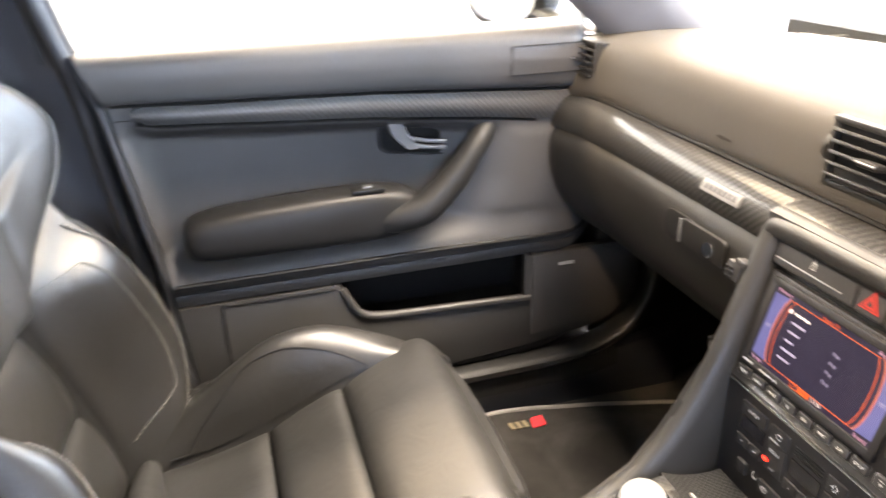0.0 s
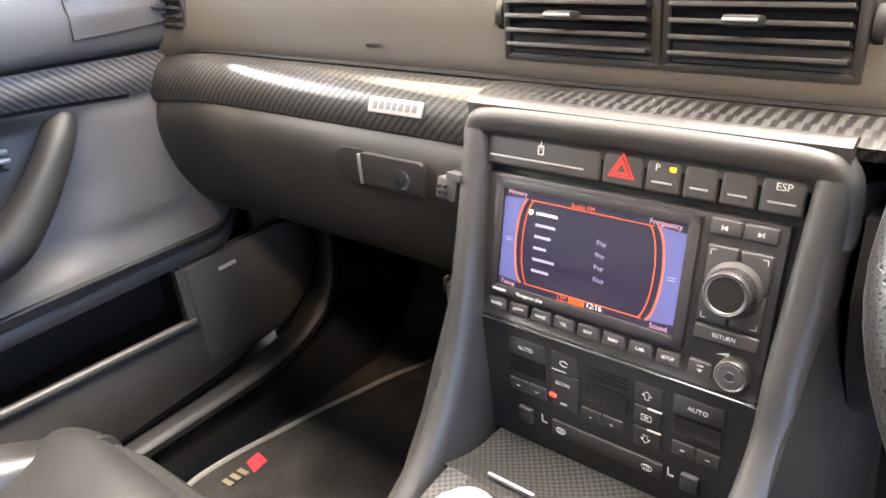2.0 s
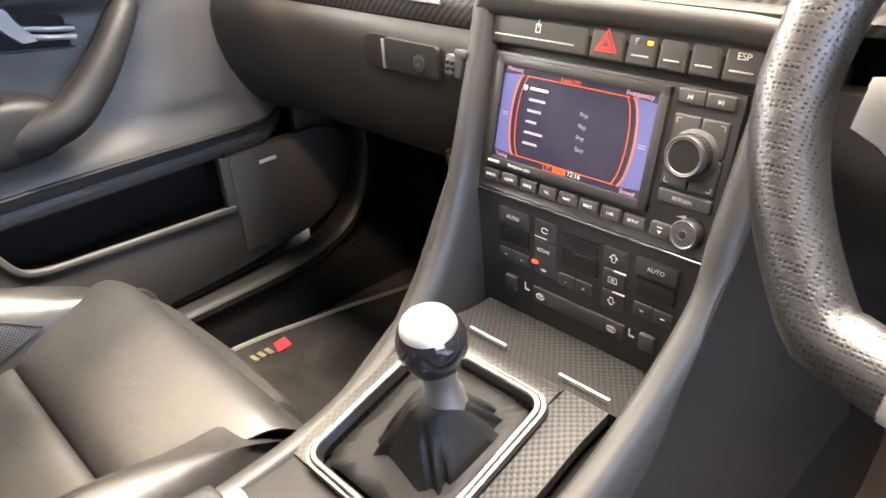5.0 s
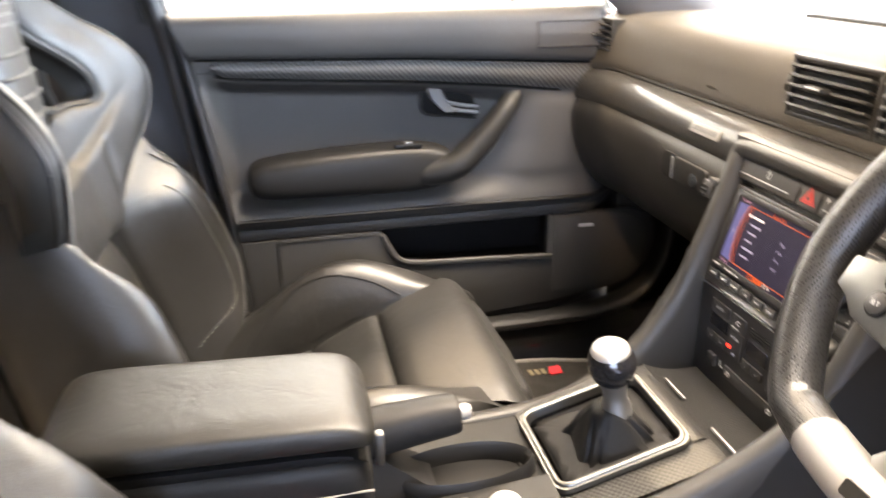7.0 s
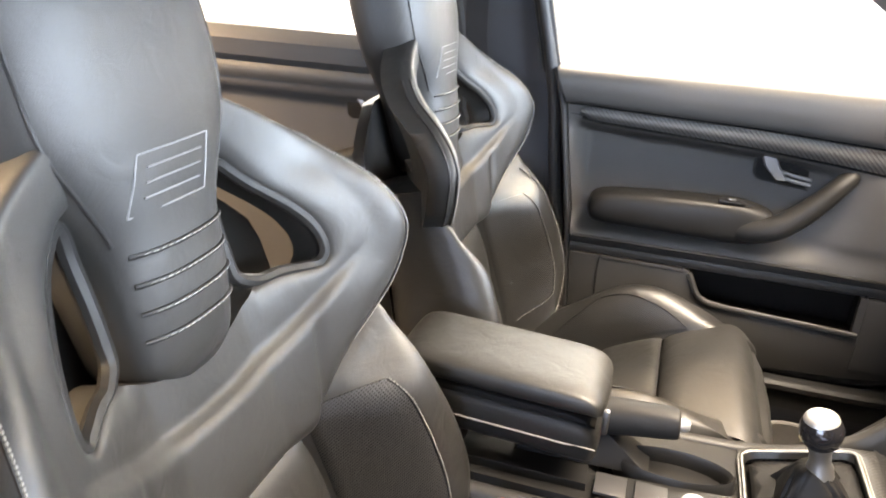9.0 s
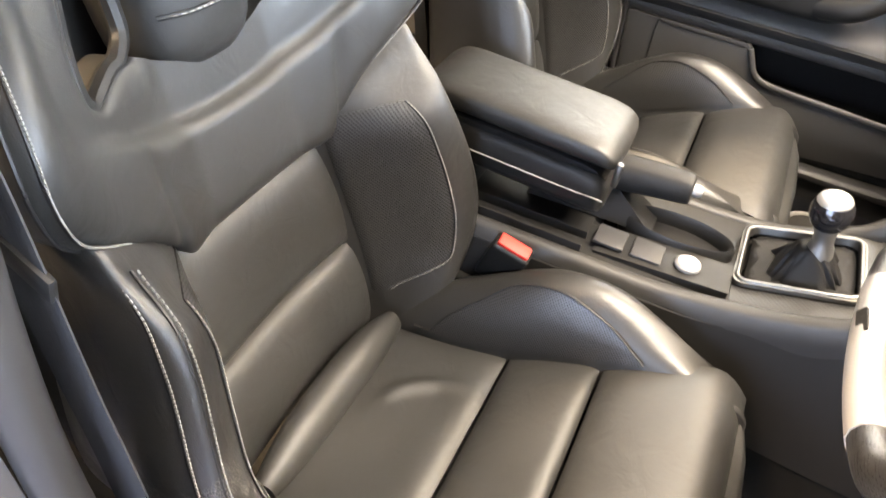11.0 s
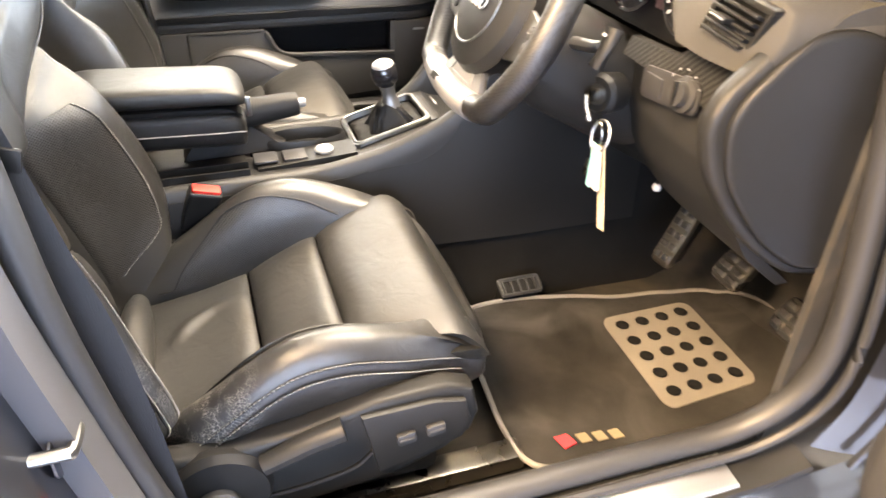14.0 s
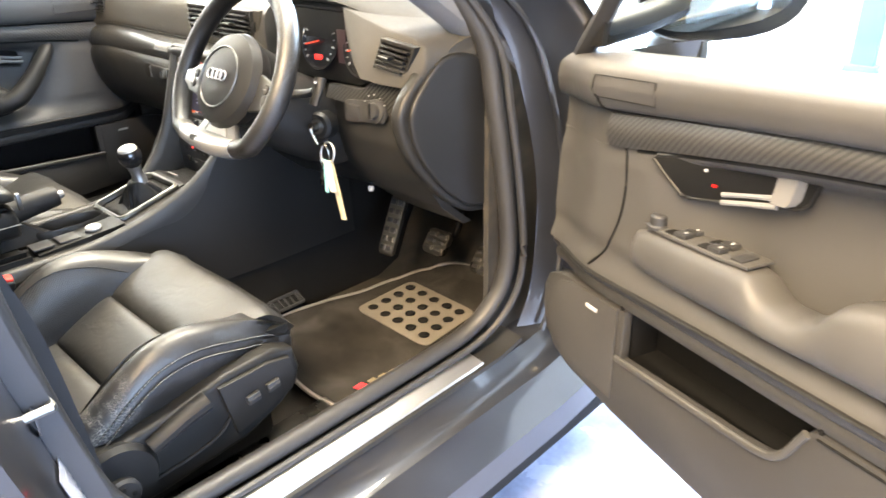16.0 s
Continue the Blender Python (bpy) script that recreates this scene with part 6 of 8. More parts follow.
# ---- centre console ----
con = thing("centre_console", (0, 0.5, 0.29), "black centre console with carbon inlays", "console")
# tunnel body: sections along the car
TUN = [(-0.45, 0.115, 0.50, 0.560), (0.0, 0.112, 0.50, 0.566), (0.20, 0.108, 0.53, 0.572), (0.40, 0.106, 0.55, 0.578), (0.53, 0.108, 0.555, 0.582), (0.62, 0.114, 0.575, 0.600), (0.70, 0.122, 0.60, 0.618), (0.78, 0.128, 0.60, 0.618), (1.0, 0.132, 0.60, 0.62), (1.36, 0.14, 0.62, 0.64)]
part("tunnel_side", loft([[(-w - 0.05, y, 0.27), (-w - 0.02, y, 0.38), (-w, y, zs), (-w + 0.012, y, zt - 0.012), (0, y, zt - 0.012), (w - 0.012, y, zt - 0.012), (w, y, zs), (w + 0.02, y, 0.38), (w + 0.05, y, 0.27)] for y, w, zs, zt in TUN]), TUNNEL, con, "carpeted tunnel side with shade in its darker colour")
# hard side cheeks rising into the stack
EDGE_L = [(-0.108, 0.10, 0.578), (-0.108, 0.30, 0.582), (-0.108, 0.44, 0.584), (-0.110, 0.55, 0.588), (-0.117, 0.63, 0.604), (-0.122, 0.69, 0.640), (-0.126, 0.735, 0.70), (-0.128, 0.760, 0.76), (-0.131, 0.785, 0.83), (-0.133, 0.800, 0.876)]
EDGE_R = [(-x, y, z) for x, y, z in EDGE_L]
EDGE_R[5], EDGE_R[4] = (0.124, 0.69, 0.668), (0.120, 0.62, 0.630)
EDGE_R[3] = (0.112, 0.55, 0.604)
EDGE_R[6] = (0.128, 0.742, 0.715)
for s, edge in ((-1, EDGE_L), (1, EDGE_R)):
    pts = cr(edge, 44)
    loops = []
    for i, p in enumerate(pts):
        a, b = Vector(pts[max(i - 1, 0)]), Vector(pts[min(i + 1, 43)])
        d = (b - a).normalized()
        nrm = Vector((0, -d.z, d.y)).normalized()
        if nrm.z < 0 and abs(nrm.z) > abs(nrm.y):
            nrm = -nrm
        if nrm.y > 0:
            nrm = -nrm if abs(nrm.y) > 0.5 else nrm
        q = Vector(p)
        w = 0.0
        side = Vector((s, 0, 0))
        loops.append([q - side * 0.017 - nrm * 0.016, q - side * 0.014 - nrm * 0.002, q - side * 0.009 + nrm * 0.001, q + side * 0.001 + nrm * 0.0005, q + side * 0.006 - nrm * 0.006, q + side * 0.008 - nrm * 0.03, q + side * 0.008 - nrm * (0.10 if i > 14 else 0.06), q - side * 0.018 - nrm * (0.10 if i > 14 else 0.06)])
    part("console_cheek", loft(loops), CHEEK, con, "satin black console cheek", sharp=60)
    part("cheek_side", slab(lambda u, v: (s * (abs(lin([(0.10, 0.116), (0.55, 0.119), (0.70, 0.131), (0.82, 0.138), (1.2, 0.14)], 0.12 + 0.95 * u)) + 0.02 * v), 0.12 + 0.95 * u, (lin([(0.1, 0.555), (0.5, 0.565), (0.6, 0.585), (0.69, 0.63), (0.76, 0.74), (0.80, 0.80), (1.1, 0.80)], 0.12 + 0.95 * u)) * (1 - v) + 0.42 * v), 30, 8, (-s * 0.01, 0, 0)), PANEL, con)
part("stack_rail", tube([(x, 0.812, z) for x, z in cr([(-0.1305, 0.835), (-0.1300, 0.862), (-0.1265, 0.876), (-0.114, 0.8825), (-0.05, 0.884), (0.05, 0.884), (0.114, 0.8825), (0.1275, 0.876), (0.1315, 0.862), (0.1320, 0.835)], 60)], 0.0112, 18, flat=1.1, up=(0, 1, 0.2), power=2.8), CHEEK, con, "rounded black top of the centre stack")
part("stack_top_deck", slab(lambda u, v: ((-0.5 + u) * 0.268, 0.806 + 0.022 * v, 0.8945 + 0.004 * math.sin(v * 3.14) - 0.002 * v), 12, 8, (0, 0, -0.03)), CHEEK, con)
part("stack_housing", flat_box(-0.125, 0.125, 0.84, 1.0, 0.62, 0.89), DARK, con)

SO, SD = Vector((0, 0.8075, 0.87)), Vector((0, -0.243, -0.970))
SN = Vector((0, -0.970, 0.243))
SM = Matrix((Vector((1, 0, 0)), -SD, SN)).transposed()


def S(x, s, h=0.0):
    return SO + Vector((x, 0, 0)) + SD * s + SN * h


def sbox(x0, x1, s0, s1, h0, h1, bev=0.0015, seg=2):
    return rbox(S((x0 + x1) / 2, (s0 + s1) / 2, (h0 + h1) / 2), (x1 - x0, s1 - s0, h1 - h0), bev, seg, SM)


def face_pose(x, s, h):
    return Matrix.Translation(S(x, s, h)) @ SM.to_4x4()


part("stack_plate", sbox(-0.118, 0.118, -0.010, 0.150, -0.030, -0.008), PANEL, con)
# row of switches over the radio
for x0, x1, txt in ((-0.1165, -0.0195, ""), (-0.0175, 0.0125, "tri"), (0.0145, 0.0385, "P"), (0.0405, 0.0625, ""), (0.0645, 0.0865, ""), (0.0885, 0.1150, "ESP")):
    b = part("switch", sbox(x0, x1, -0.006, 0.0215, -0.010, 0.0015, 0.003, 3), KEYS_BLACK, con, "black push switch")
    if txt != "tri":
        part("switch_bar", sbox(x0 + (0.004 if x1 - x0 > 0.05 else 0.005), x1 - (0.012 if x1 - x0 > 0.05 else 0.005), 0.0135, 0.0148, 0.001, 0.0026, 0.0005), ALU, b, "silver bar")
    if txt in ("P", "ESP"):
        words(txt, face_pose((x0 + x1) / 2 - (0.004 if txt == "P" else 0), 0.0045, 0.0018), 0.0048, WHITE_INK, b)
    if txt == "P":
        part("amber_light", sbox(0.031, 0.0352, 0.003, 0.0060, 0.001, 0.0022, 0.0004), glow("amber_light", (1.0, 0.45, 0.02), 2.0), b, "lit amber light")
    if txt == "tri":
        for r, hh, m_ in ((0.0118, 0.0018, RED), (0.0088, 0.0021, KEYS_BLACK), (0.0075, 0.0024, RED), (0.0035, 0.0027, KEYS_BLACK)):
            part("hazard_triangle", prism([S(-0.0025 + r * math.sin(a), 0.0095 - r * math.cos(a), hh) for a in (0, 2.094, 4.189)], SN * 0.0004), m_ if m_ is not RED else glow("hazard_red", (0.85, 0.06, 0.05), 0.35), b)
part("cup_symbol", joined(sbox(-0.0705, -0.0655, 0.002, 0.0032, 0.0015, 0.0019, 0), sbox(-0.0705, -0.0697, 0.002, 0.009, 0.0015, 0.0019, 0), sbox(-0.0663, -0.0655, 0.002, 0.009, 0.0015, 0.0019, 0), sbox(-0.0705, -0.0655, 0.0082, 0.009, 0.0015, 0.0019, 0), sbox(-0.0684, -0.0677, -0.0035, 0.005, 0.0015, 0.0019, 0)), WHITE_INK, con)

# ---- the navigation radio ----
nav = thing("navigation_radio", S(0, 0.09, -0.012), "black in-dash navigation radio with a lit colour screen", "car radio")
part("radio_face", sbox(-0.113, 0.1095, 0.0275, 0.1450, -0.016, -0.0005, 0.002), FACE, nav)
part("screen_bezel", joined(sbox(-0.1035, 0.0575, 0.0305, 0.0378, -0.002, 0.0045, 0.0012), sbox(-0.1035, 0.0575, 0.1150, 0.1225, -0.002, 0.0045, 0.0012), sbox(-0.1035, -0.0955, 0.0305, 0.1225, -0.002, 0.0045, 0.0012), sbox(0.0495, 0.0575, 0.0305, 0.1225, -0.002, 0.0045, 0.0012)), FACE, nav, "raised black screen bezel")
scr_bg = glow("screen_night_blue", (0.022, 0.020, 0.050), 0.80)
disp = part("display", sbox(-0.096, 0.050, 0.0375, 0.1155, -0.002, 0.0015, 0.0), scr_bg, nav, "lit dark blue radio menu screen")
PALE, BLUE, ORANGE, PINK, WHITE_G = glow("screen_lilac", (0.42, 0.42, 0.62), 0.80), glow("screen_blue", (0.15, 0.18, 0.50), 0.50), glow("screen_orange", (1.0, 0.16, 0.04), 0.70), glow("screen_pink", (0.85, 0.50, 0.72), 0.80), glow("screen_white", (0.95, 0.92, 0.95), 1.0)
cyd = 0.0765




def strip(pts, w, h, m_):
    vs, fs = [], []
    for i, (x, s) in enumerate(pts):
        a, b = pts[max(i - 1, 0)], pts[min(i + 1, len(pts) - 1)]
        t = Vector((b[0] - a[0], b[1] - a[1])).normalized()
        vs += [S(x - t.y * w / 2, s + t.x * w / 2, h), S(x + t.y * w / 2, s - t.x * w / 2, h)]
    fs = [(2 * i, 2 * i + 1, 2 * i + 3, 2 * i + 2) for i in range(len(pts) - 1)]
    return part("screen_line", gm(vs, fs), m_, disp)


# side fields, orange arcs and frame
for sx in (-1, 1):
    mid = -0.023
    edge = [(mid + sx * 0.0725, 0.045), (mid + sx * 0.0725, 0.108)]
    arcp = [(mid + sx * (0.050 + 0.0095 * math.cos(radians(a))), cyd - 0.034 * math.sin(radians(a)) * 1.0) for a in np.linspace(-80, 80, 20)]
    verts = [S(mid + sx * 0.0725, 0.1085, 0.0017), S(mid + sx * 0.0725, 0.0445, 0.0017)] + [S(x, s, 0.0017) for x, s in arcp[::-1]]
    part("screen_field", gm(verts, [tuple(range(len(verts)))]), BLUE, disp)
    strip(arcp, 0.0019, 0.0020, glow("screen_salmon", (0.72, 0.20, 0.13), 0.60))
    strip([(x - sx * 0.006, s) for x, s in arcp], 0.0009, 0.0022, ORANGE)
    part("screen_tick", joined(sbox(mid + sx * 0.066 - 0.003, mid + sx * 0.066 + 0.003, cyd - 0.001, cyd - 0.0004, 0.002, 0.0021, 0), sbox(mid + sx * 0.066 - 0.003, mid + sx * 0.066 + 0.003, cyd + 0.001, cyd + 0.0016, 0.002, 0.0021, 0)), PALE, disp)
strip([(-0.072, 0.0435), (0.026, 0.0435)], 0.0007, 0.0022, ORANGE)
strip([(-0.072, 0.1095), (0.026, 0.1095)], 0.0007, 0.0022, ORANGE)
for txt, x, s, hgt, m_ in (("Memory", -0.084, 0.0400, 0.0036, PINK), ("Radio FM", -0.028, 0.0412, 0.0036, ORANGE), ("Frequency", 0.034, 0.0405, 0.0040, PINK), ("Tuning", -0.0865, 0.1120, 0.0034, PINK), ("Sound", 0.039, 0.1125, 0.0038, PINK), ("12:16", -0.0105, 0.1118, 0.0042, WHITE_G), ("Pop", -0.0105, 0.0640, 0.0036, PALE), ("Pop", -0.0105, 0.0730, 0.0036, PALE), ("Pop", -0.0105, 0.0820, 0.0036, PALE), ("Easy", -0.0095, 0.0910, 0.0036, PALE), ("TP", -0.0365, 0.1118, 0.0034, ORANGE)):
    words(txt, face_pose(x, s, 0.0024), hgt, m_, disp, thick=0.0)
# station names become plain bars
for k, (w, m_) in enumerate(((0.018, WHITE_G), (0.017, PALE), (0.014, PALE), (0.011, PALE), (0.019, PALE), (0.015, PALE))):
    part("list_bar", sbox(-0.066, -0.066 + w, 0.0525 + 0.0089 * k - 0.0010, 0.0525 + 0.0089 * k + 0.0010, 0.002, 0.0024, 0), m_, disp)
part("station_dot", lathe([(0.0, 0.0), (0.0022, 0.0), (0.0, 0.0004)], S(-0.071, 0.0525, 0.0022), SN, 12), WHITE_G, disp)
part("tmc_field", sbox(-0.0315, -0.0185, 0.1092, 0.1144, 0.002, 0.0024, 0), ORANGE, disp)
words("TMC", face_pose(-0.025, 0.1118, 0.0026), 0.0032, scr_bg, disp, thick=0.0)
part("tp_box", joined(sbox(-0.041, -0.032, 0.1090, 0.1094, 0.002, 0.0024, 0), sbox(-0.041, -0.032, 0.1142, 0.1146, 0.002, 0.0024, 0), sbox(-0.041, -0.0406, 0.109, 0.1146, 0.002, 0.0024, 0)), ORANGE, disp)
part("screen_glass", sbox(-0.0955, 0.0495, 0.0378, 0.1152, 0.0030, 0.0034, 0.0), pane_glass("screen_cover", 0.035, (0.97, 0.97, 0.97)), nav)
part("name_bar", sbox(-0.0985, -0.0860, 0.1178, 0.1198, 0.0045, 0.0049, 0), GREY_INK, nav)
words("Navigation plus", face_pose(-0.0640, 0.1188, 0.0047), 0.0028, WHITE_INK, nav)
for k, t in enumerate(("RADIO", "CD/TV", "NAME", "TEL", "NAV", "INFO", "CAR", "SETUP")):
    x = -0.0945 + 0.0205 * k
    b = part("radio_button", sbox(x - 0.0085, x + 0.0085, 0.1268, 0.1368, -0.002, 0.0028, 0.0018, 3), KEYS_BLACK, nav, "small black labelled button")
    words(t, face_pose(x, 0.1318, 0.0030), 0.0025, WHITE_INK, b)
for x0, x1, fl in ((0.0625, 0.0825, -1), (0.0835, 0.1045, 1)):
    b = part("skip_button", sbox(x0, x1, 0.0295, 0.0405, -0.002, 0.0030, 0.002, 3), KEYS_BLACK, nav)
    xm = (x0 + x1) / 2
    part("skip_symbol", joined(prism([S(xm - fl * 0.0015, 0.0335, 0.0032), S(xm - fl * 0.0015, 0.0368, 0.0032), S(xm + fl * 0.0015, 0.0351, 0.0032)], SN * 0.0003), sbox(xm + fl * 0.0019 - 0.0003, xm + fl * 0.0019 + 0.0003, 0.0335, 0.0368, 0.0032, 0.0035, 0)), WHITE_INK, b)
for sx, sy in ((0, 0), (1, 0), (0, 1), (1, 1)):
    x0, s0 = 0.0628 + 0.0212 * sx, 0.0470 + 0.0265 * sy
    b = part("quarter_key", sbox(x0, x0 + 0.0202, s0, s0 + 0.0255, -0.002, 0.0022, 0.003, 3), KEYS_BLACK, nav)
    cx_, cs_ = x0 + (0.003 if not sx else 0.0172), s0 + (0.003 if not sy else 0.0225)
    part("corner_mark", joined(sbox(min(cx_, cx_ + (0.0035 if not sx else -0.0035)), max(cx_, cx_ + (0.0035 if not sx else -0.0035)), cs_ - 0.0002, cs_ + 0.0002, 0.0022, 0.0026, 0), sbox(cx_ - 0.0002, cx_ + 0.0002, min(cs_, cs_ + (0.0035 if not sy else -0.0035)), max(cs_, cs_ + (0.0035 if not sy else -0.0035)), 0.0022, 0.0026, 0)), WHITE_INK, b)
kn = part("control_knob", lathe([(0.0, 0.0), (0.0185, 0.0), (0.0185, 0.003), (0.0155, 0.005), (0.0150, 0.0155), (0.0135, 0.0175), (0.0122, 0.0168), (0.0118, 0.0160), (0.0, 0.0160)], S(0.0835, 0.0735, 0.0), SN, 36), KEYS_BLACK, nav, "large ribbed black control knob")
part("knob_face", lathe([(0.0, 0.0), (0.0117, 0.0), (0.0115, 0.0006), (0.0, 0.0008)], S(0.0835, 0.0735, 0.0160), SN, 30), DARK, kn)
for k in range(36):
    a = 2 * math.pi * k / 36
    part("knob_rib", rbox(S(0.0835 + 0.0153 * math.cos(a), 0.0735 + 0.0153 * math.sin(a), 0.0105), (0.0009, 0.0014, 0.009), 0, rot=SM @ Euler((0, 0, -a)).to_matrix()), KEYS_BLACK, kn)
part("knob_ring", lathe([(0.0123, 0.0), (0.0128, 0.0006), (0.0118, 0.0006), (0.0113, 0.0)], S(0.0835, 0.0735, 0.0165), SN, 36), DULL, kn)
b = part("return_button", sbox(0.0628, 0.1045, 0.1010, 0.1115, -0.002, 0.0026, 0.002, 3), KEYS_BLACK, nav)
words("RETURN", face_pose(0.083, 0.1063, 0.0029), 0.0029, WHITE_INK, b)
b = part("eject_button", sbox(0.0630, 0.0800, 0.1262, 0.1372, -0.002, 0.0026, 0.002, 3), KEYS_BLACK, nav)
part("eject_symbol", joined(sbox(0.0690, 0.0735, 0.1295, 0.1302, 0.0028, 0.0031, 0), prism([S(0.0695, 0.1322, 0.0029), S(0.0735, 0.1322, 0.0029), S(0.0715, 0.1345, 0.0029)], SN * 0.0003)), WHITE_INK, b)
part("volume_mark", prism([S(0.080, 0.1188, 0.0), S(0.0875, 0.1188, 0.0), S(0.0875, 0.1160, 0.0)], SN * 0.0004), WHITE_INK, nav)
vk = part("volume_knob", lathe([(0.0, 0.0), (0.0110, 0.0), (0.0108, 0.010), (0.0096, 0.0122), (0.0086, 0.0116), (0.0, 0.0112)], S(0.0930, 0.1275, -0.001), SN, 30), DULL, nav, "small grey volume knob")
part("knob_cap", lathe([(0.0, 0.0), (0.0084, 0.0), (0.0080, 0.0008), (0.0, 0.0008)], S(0.0930, 0.1275, 0.0105), SN, 24), KEYS_BLACK, vk)
part("knob_symbol", lathe([(0.0028, 0.0), (0.0033, 0.0004), (0.0036, 0.0)], S(0.0930, 0.1275, 0.0114), SN, 20), KEYS_BLACK, vk)
part("chrome_strip", sbox(-0.1115, 0.1105, 0.1448, 0.1465, -0.004, 0.0035, 0.0006), CHROME, nav, "thin chrome strip")

# ---- climate panel ----
cli = thing("climate_panel", (0, 0.79, 0.612), "black automatic climate control panel", "climate control")
CY = 0.7720


def C(x, z, d=0.0):
    return Vector((x, CY - d, z))


def cbox(x0, x1, z0, z1, d0, d1, bev=0.0012):
    return rbox(((x0 + x1) / 2, CY - (d0 + d1) / 2, (z0 + z1) / 2), (x1 - x0, d1 - d0, z1 - z0), bev)


def cpose(x, z, d):
    return Matrix.Translation(C(x, z, d)) @ Euler((radians(90), 0, 0)).to_matrix().to_4x4()


part("panel_face", cbox(-0.112, 0.112, 0.605, 0.7265, -0.02, 0.0), FACE, cli)
for cx_, w in ((-0.067, 0.034), (0.0735, 0.036)):
    b = part("auto_button", cbox(cx_ - w / 2, cx_ + w / 2, 0.7015, 0.7165, -0.002, 0.0022, 0.002), KEYS_BLACK, cli)
    words("AUTO", cpose(cx_, 0.7095, 0.0026), 0.0038, GREY_INK, b)
    part("temperature_display", cbox(cx_ - 0.0165, cx_ + 0.0165, 0.6835, 0.6985, -0.002, 0.0014, 0), DISPLAY, cli, "dark glossy display")
    for k in (-1, 1):
        b = part("temperature_key", cbox(cx_ + k * 0.009 - 0.0085, cx_ + k * 0.009 + 0.0085, 0.6640, 0.6760, -0.002, 0.0020, 0.0015), KEYS_BLACK, cli)
        part("key_mark", cbox(cx_ + k * 0.009 - 0.0016, cx_ + k * 0.009 + 0.0016, 0.6698, 0.6704, 0.002, 0.0024, 0), GREY_INK, b)
part("fan_display", cbox(-0.0145, 0.0210, 0.6820, 0.6985, -0.002, 0.0014, 0), DISPLAY, cli, "dark glossy display")
for k in range(4):
    part("sensor_slot", cbox(-0.013, 0.0215, 0.7030 + 0.0032 * k, 0.7043 + 0.0032 * k, -0.001, 0.0012, 0.0004), PANEL, cli)
b = part("recirculation_button", cbox(-0.0435, -0.0200, 0.6990, 0.7165, -0.002, 0.0020, 0.0018), KEYS_BLACK, cli)
part("loop_symbol", tube([C(-0.0318 + 0.0035 * math.cos(a), 0.7085 + 0.0024 * math.sin(a), 0.0022) for a in np.linspace(0.4, 5.6, 16)], 0.0004, 5), WHITE_INK, b)
part("switch_bar", cbox(-0.0425, -0.0300, 0.7005, 0.7012, 0.0018, 0.0026, 0), WHITE_INK, b)
b = part("econ_button", cbox(-0.0435, -0.0200, 0.6640, 0.6975, -0.002, 0.0020, 0.0018), KEYS_BLACK, cli)
words("ECON", cpose(-0.0335, 0.6885, 0.0023), 0.0033, WHITE_INK, b)
words("OFF", cpose(-0.0330, 0.6690, 0.0023), 0.0026, GREY_INK, b)
part("red_light", cbox(-0.0455, -0.0395, 0.6735, 0.6762, 0.0015, 0.0030, 0.0006), glow("red_light", (1.0, 0.03, 0.02), 6.0), b, "lit red indicator")
for k, zz in enumerate((0.7070, 0.6870, 0.6675)):
    b = part("airflow_button", cbox(0.0265, 0.0480, zz - 0.0085, zz + 0.0085, -0.002, 0.0020, 0.0018), KEYS_BLACK, cli)
    if k == 1:
        part("airflow_symbol", joined(cbox(0.0325, 0.0405, zz + 0.0022, zz + 0.0027, 0.002, 0.0024, 0), cbox(0.0325, 0.0405, zz - 0.0027, zz - 0.0022, 0.002, 0.0024, 0), cbox(0.0325, 0.0330, zz - 0.0027, zz + 0.0027, 0.002, 0.0024, 0), cbox(0.0400, 0.0405, zz - 0.0027, zz + 0.0027, 0.002, 0.0024, 0), cbox(0.0350, 0.0380, zz - 0.001, zz + 0.001, 0.002, 0.0024, 0)), WHITE_INK, b)
    else:
        f = 1 if k == 0 else -1
        q = [C(0.0365 + a * 0.001, zz + f * c * 0.001, 0.0022) for a, c in ((-3.6, 0), (0, 3.8), (3.6, 0), (1.6, 0), (1.6, -3.4), (-1.6, -3.4), (-1.6, 0), (-3.6, 0))]
        part("airflow_symbol", tube(q, 0.00035, 4), WHITE_INK, b)
    if k:
        part("switch_bar", cbox(0.0375, 0.0480, zz + 0.0087, zz + 0.0094, 0.001, 0.0028, 0), WHITE_INK, b)
for x_, t in ((-0.009, "-"), (0.009, "+")):
    b = part("fan_key", cbox(x_ - 0.0085, x_ + 0.0085, 0.6620, 0.6735, -0.002, 0.0020, 0.0015), KEYS_BLACK, cli)
    words(t, cpose(x_, 0.6672, 0.0024), 0.0040, WHITE_INK, b)
for x_ in (-0.0700, 0.0710):
    part("seat_heat_dial", cbox(x_ - 0.0070, x_ + 0.0070, 0.6345, 0.6500, -0.002, 0.0045, 0.003), KEYS_BLACK, cli, "small seat heating dial")
    xs = x_ + (0.0165 if x_ < 0 else -0.0155)
    part("seat_symbol", joined(cbox(xs - 0.002, xs - 0.001, 0.640, 0.6475, 0.0, 0.0006, 0), cbox(xs - 0.002, xs + 0.003, 0.640, 0.6415, 0.0, 0.0006, 0)), WHITE_INK, cli)
part("lower_key_bar", cbox(-0.0450, 0.0500, 0.6335, 0.6485, -0.002, 0.0024, 0.002), KEYS_BLACK, cli)
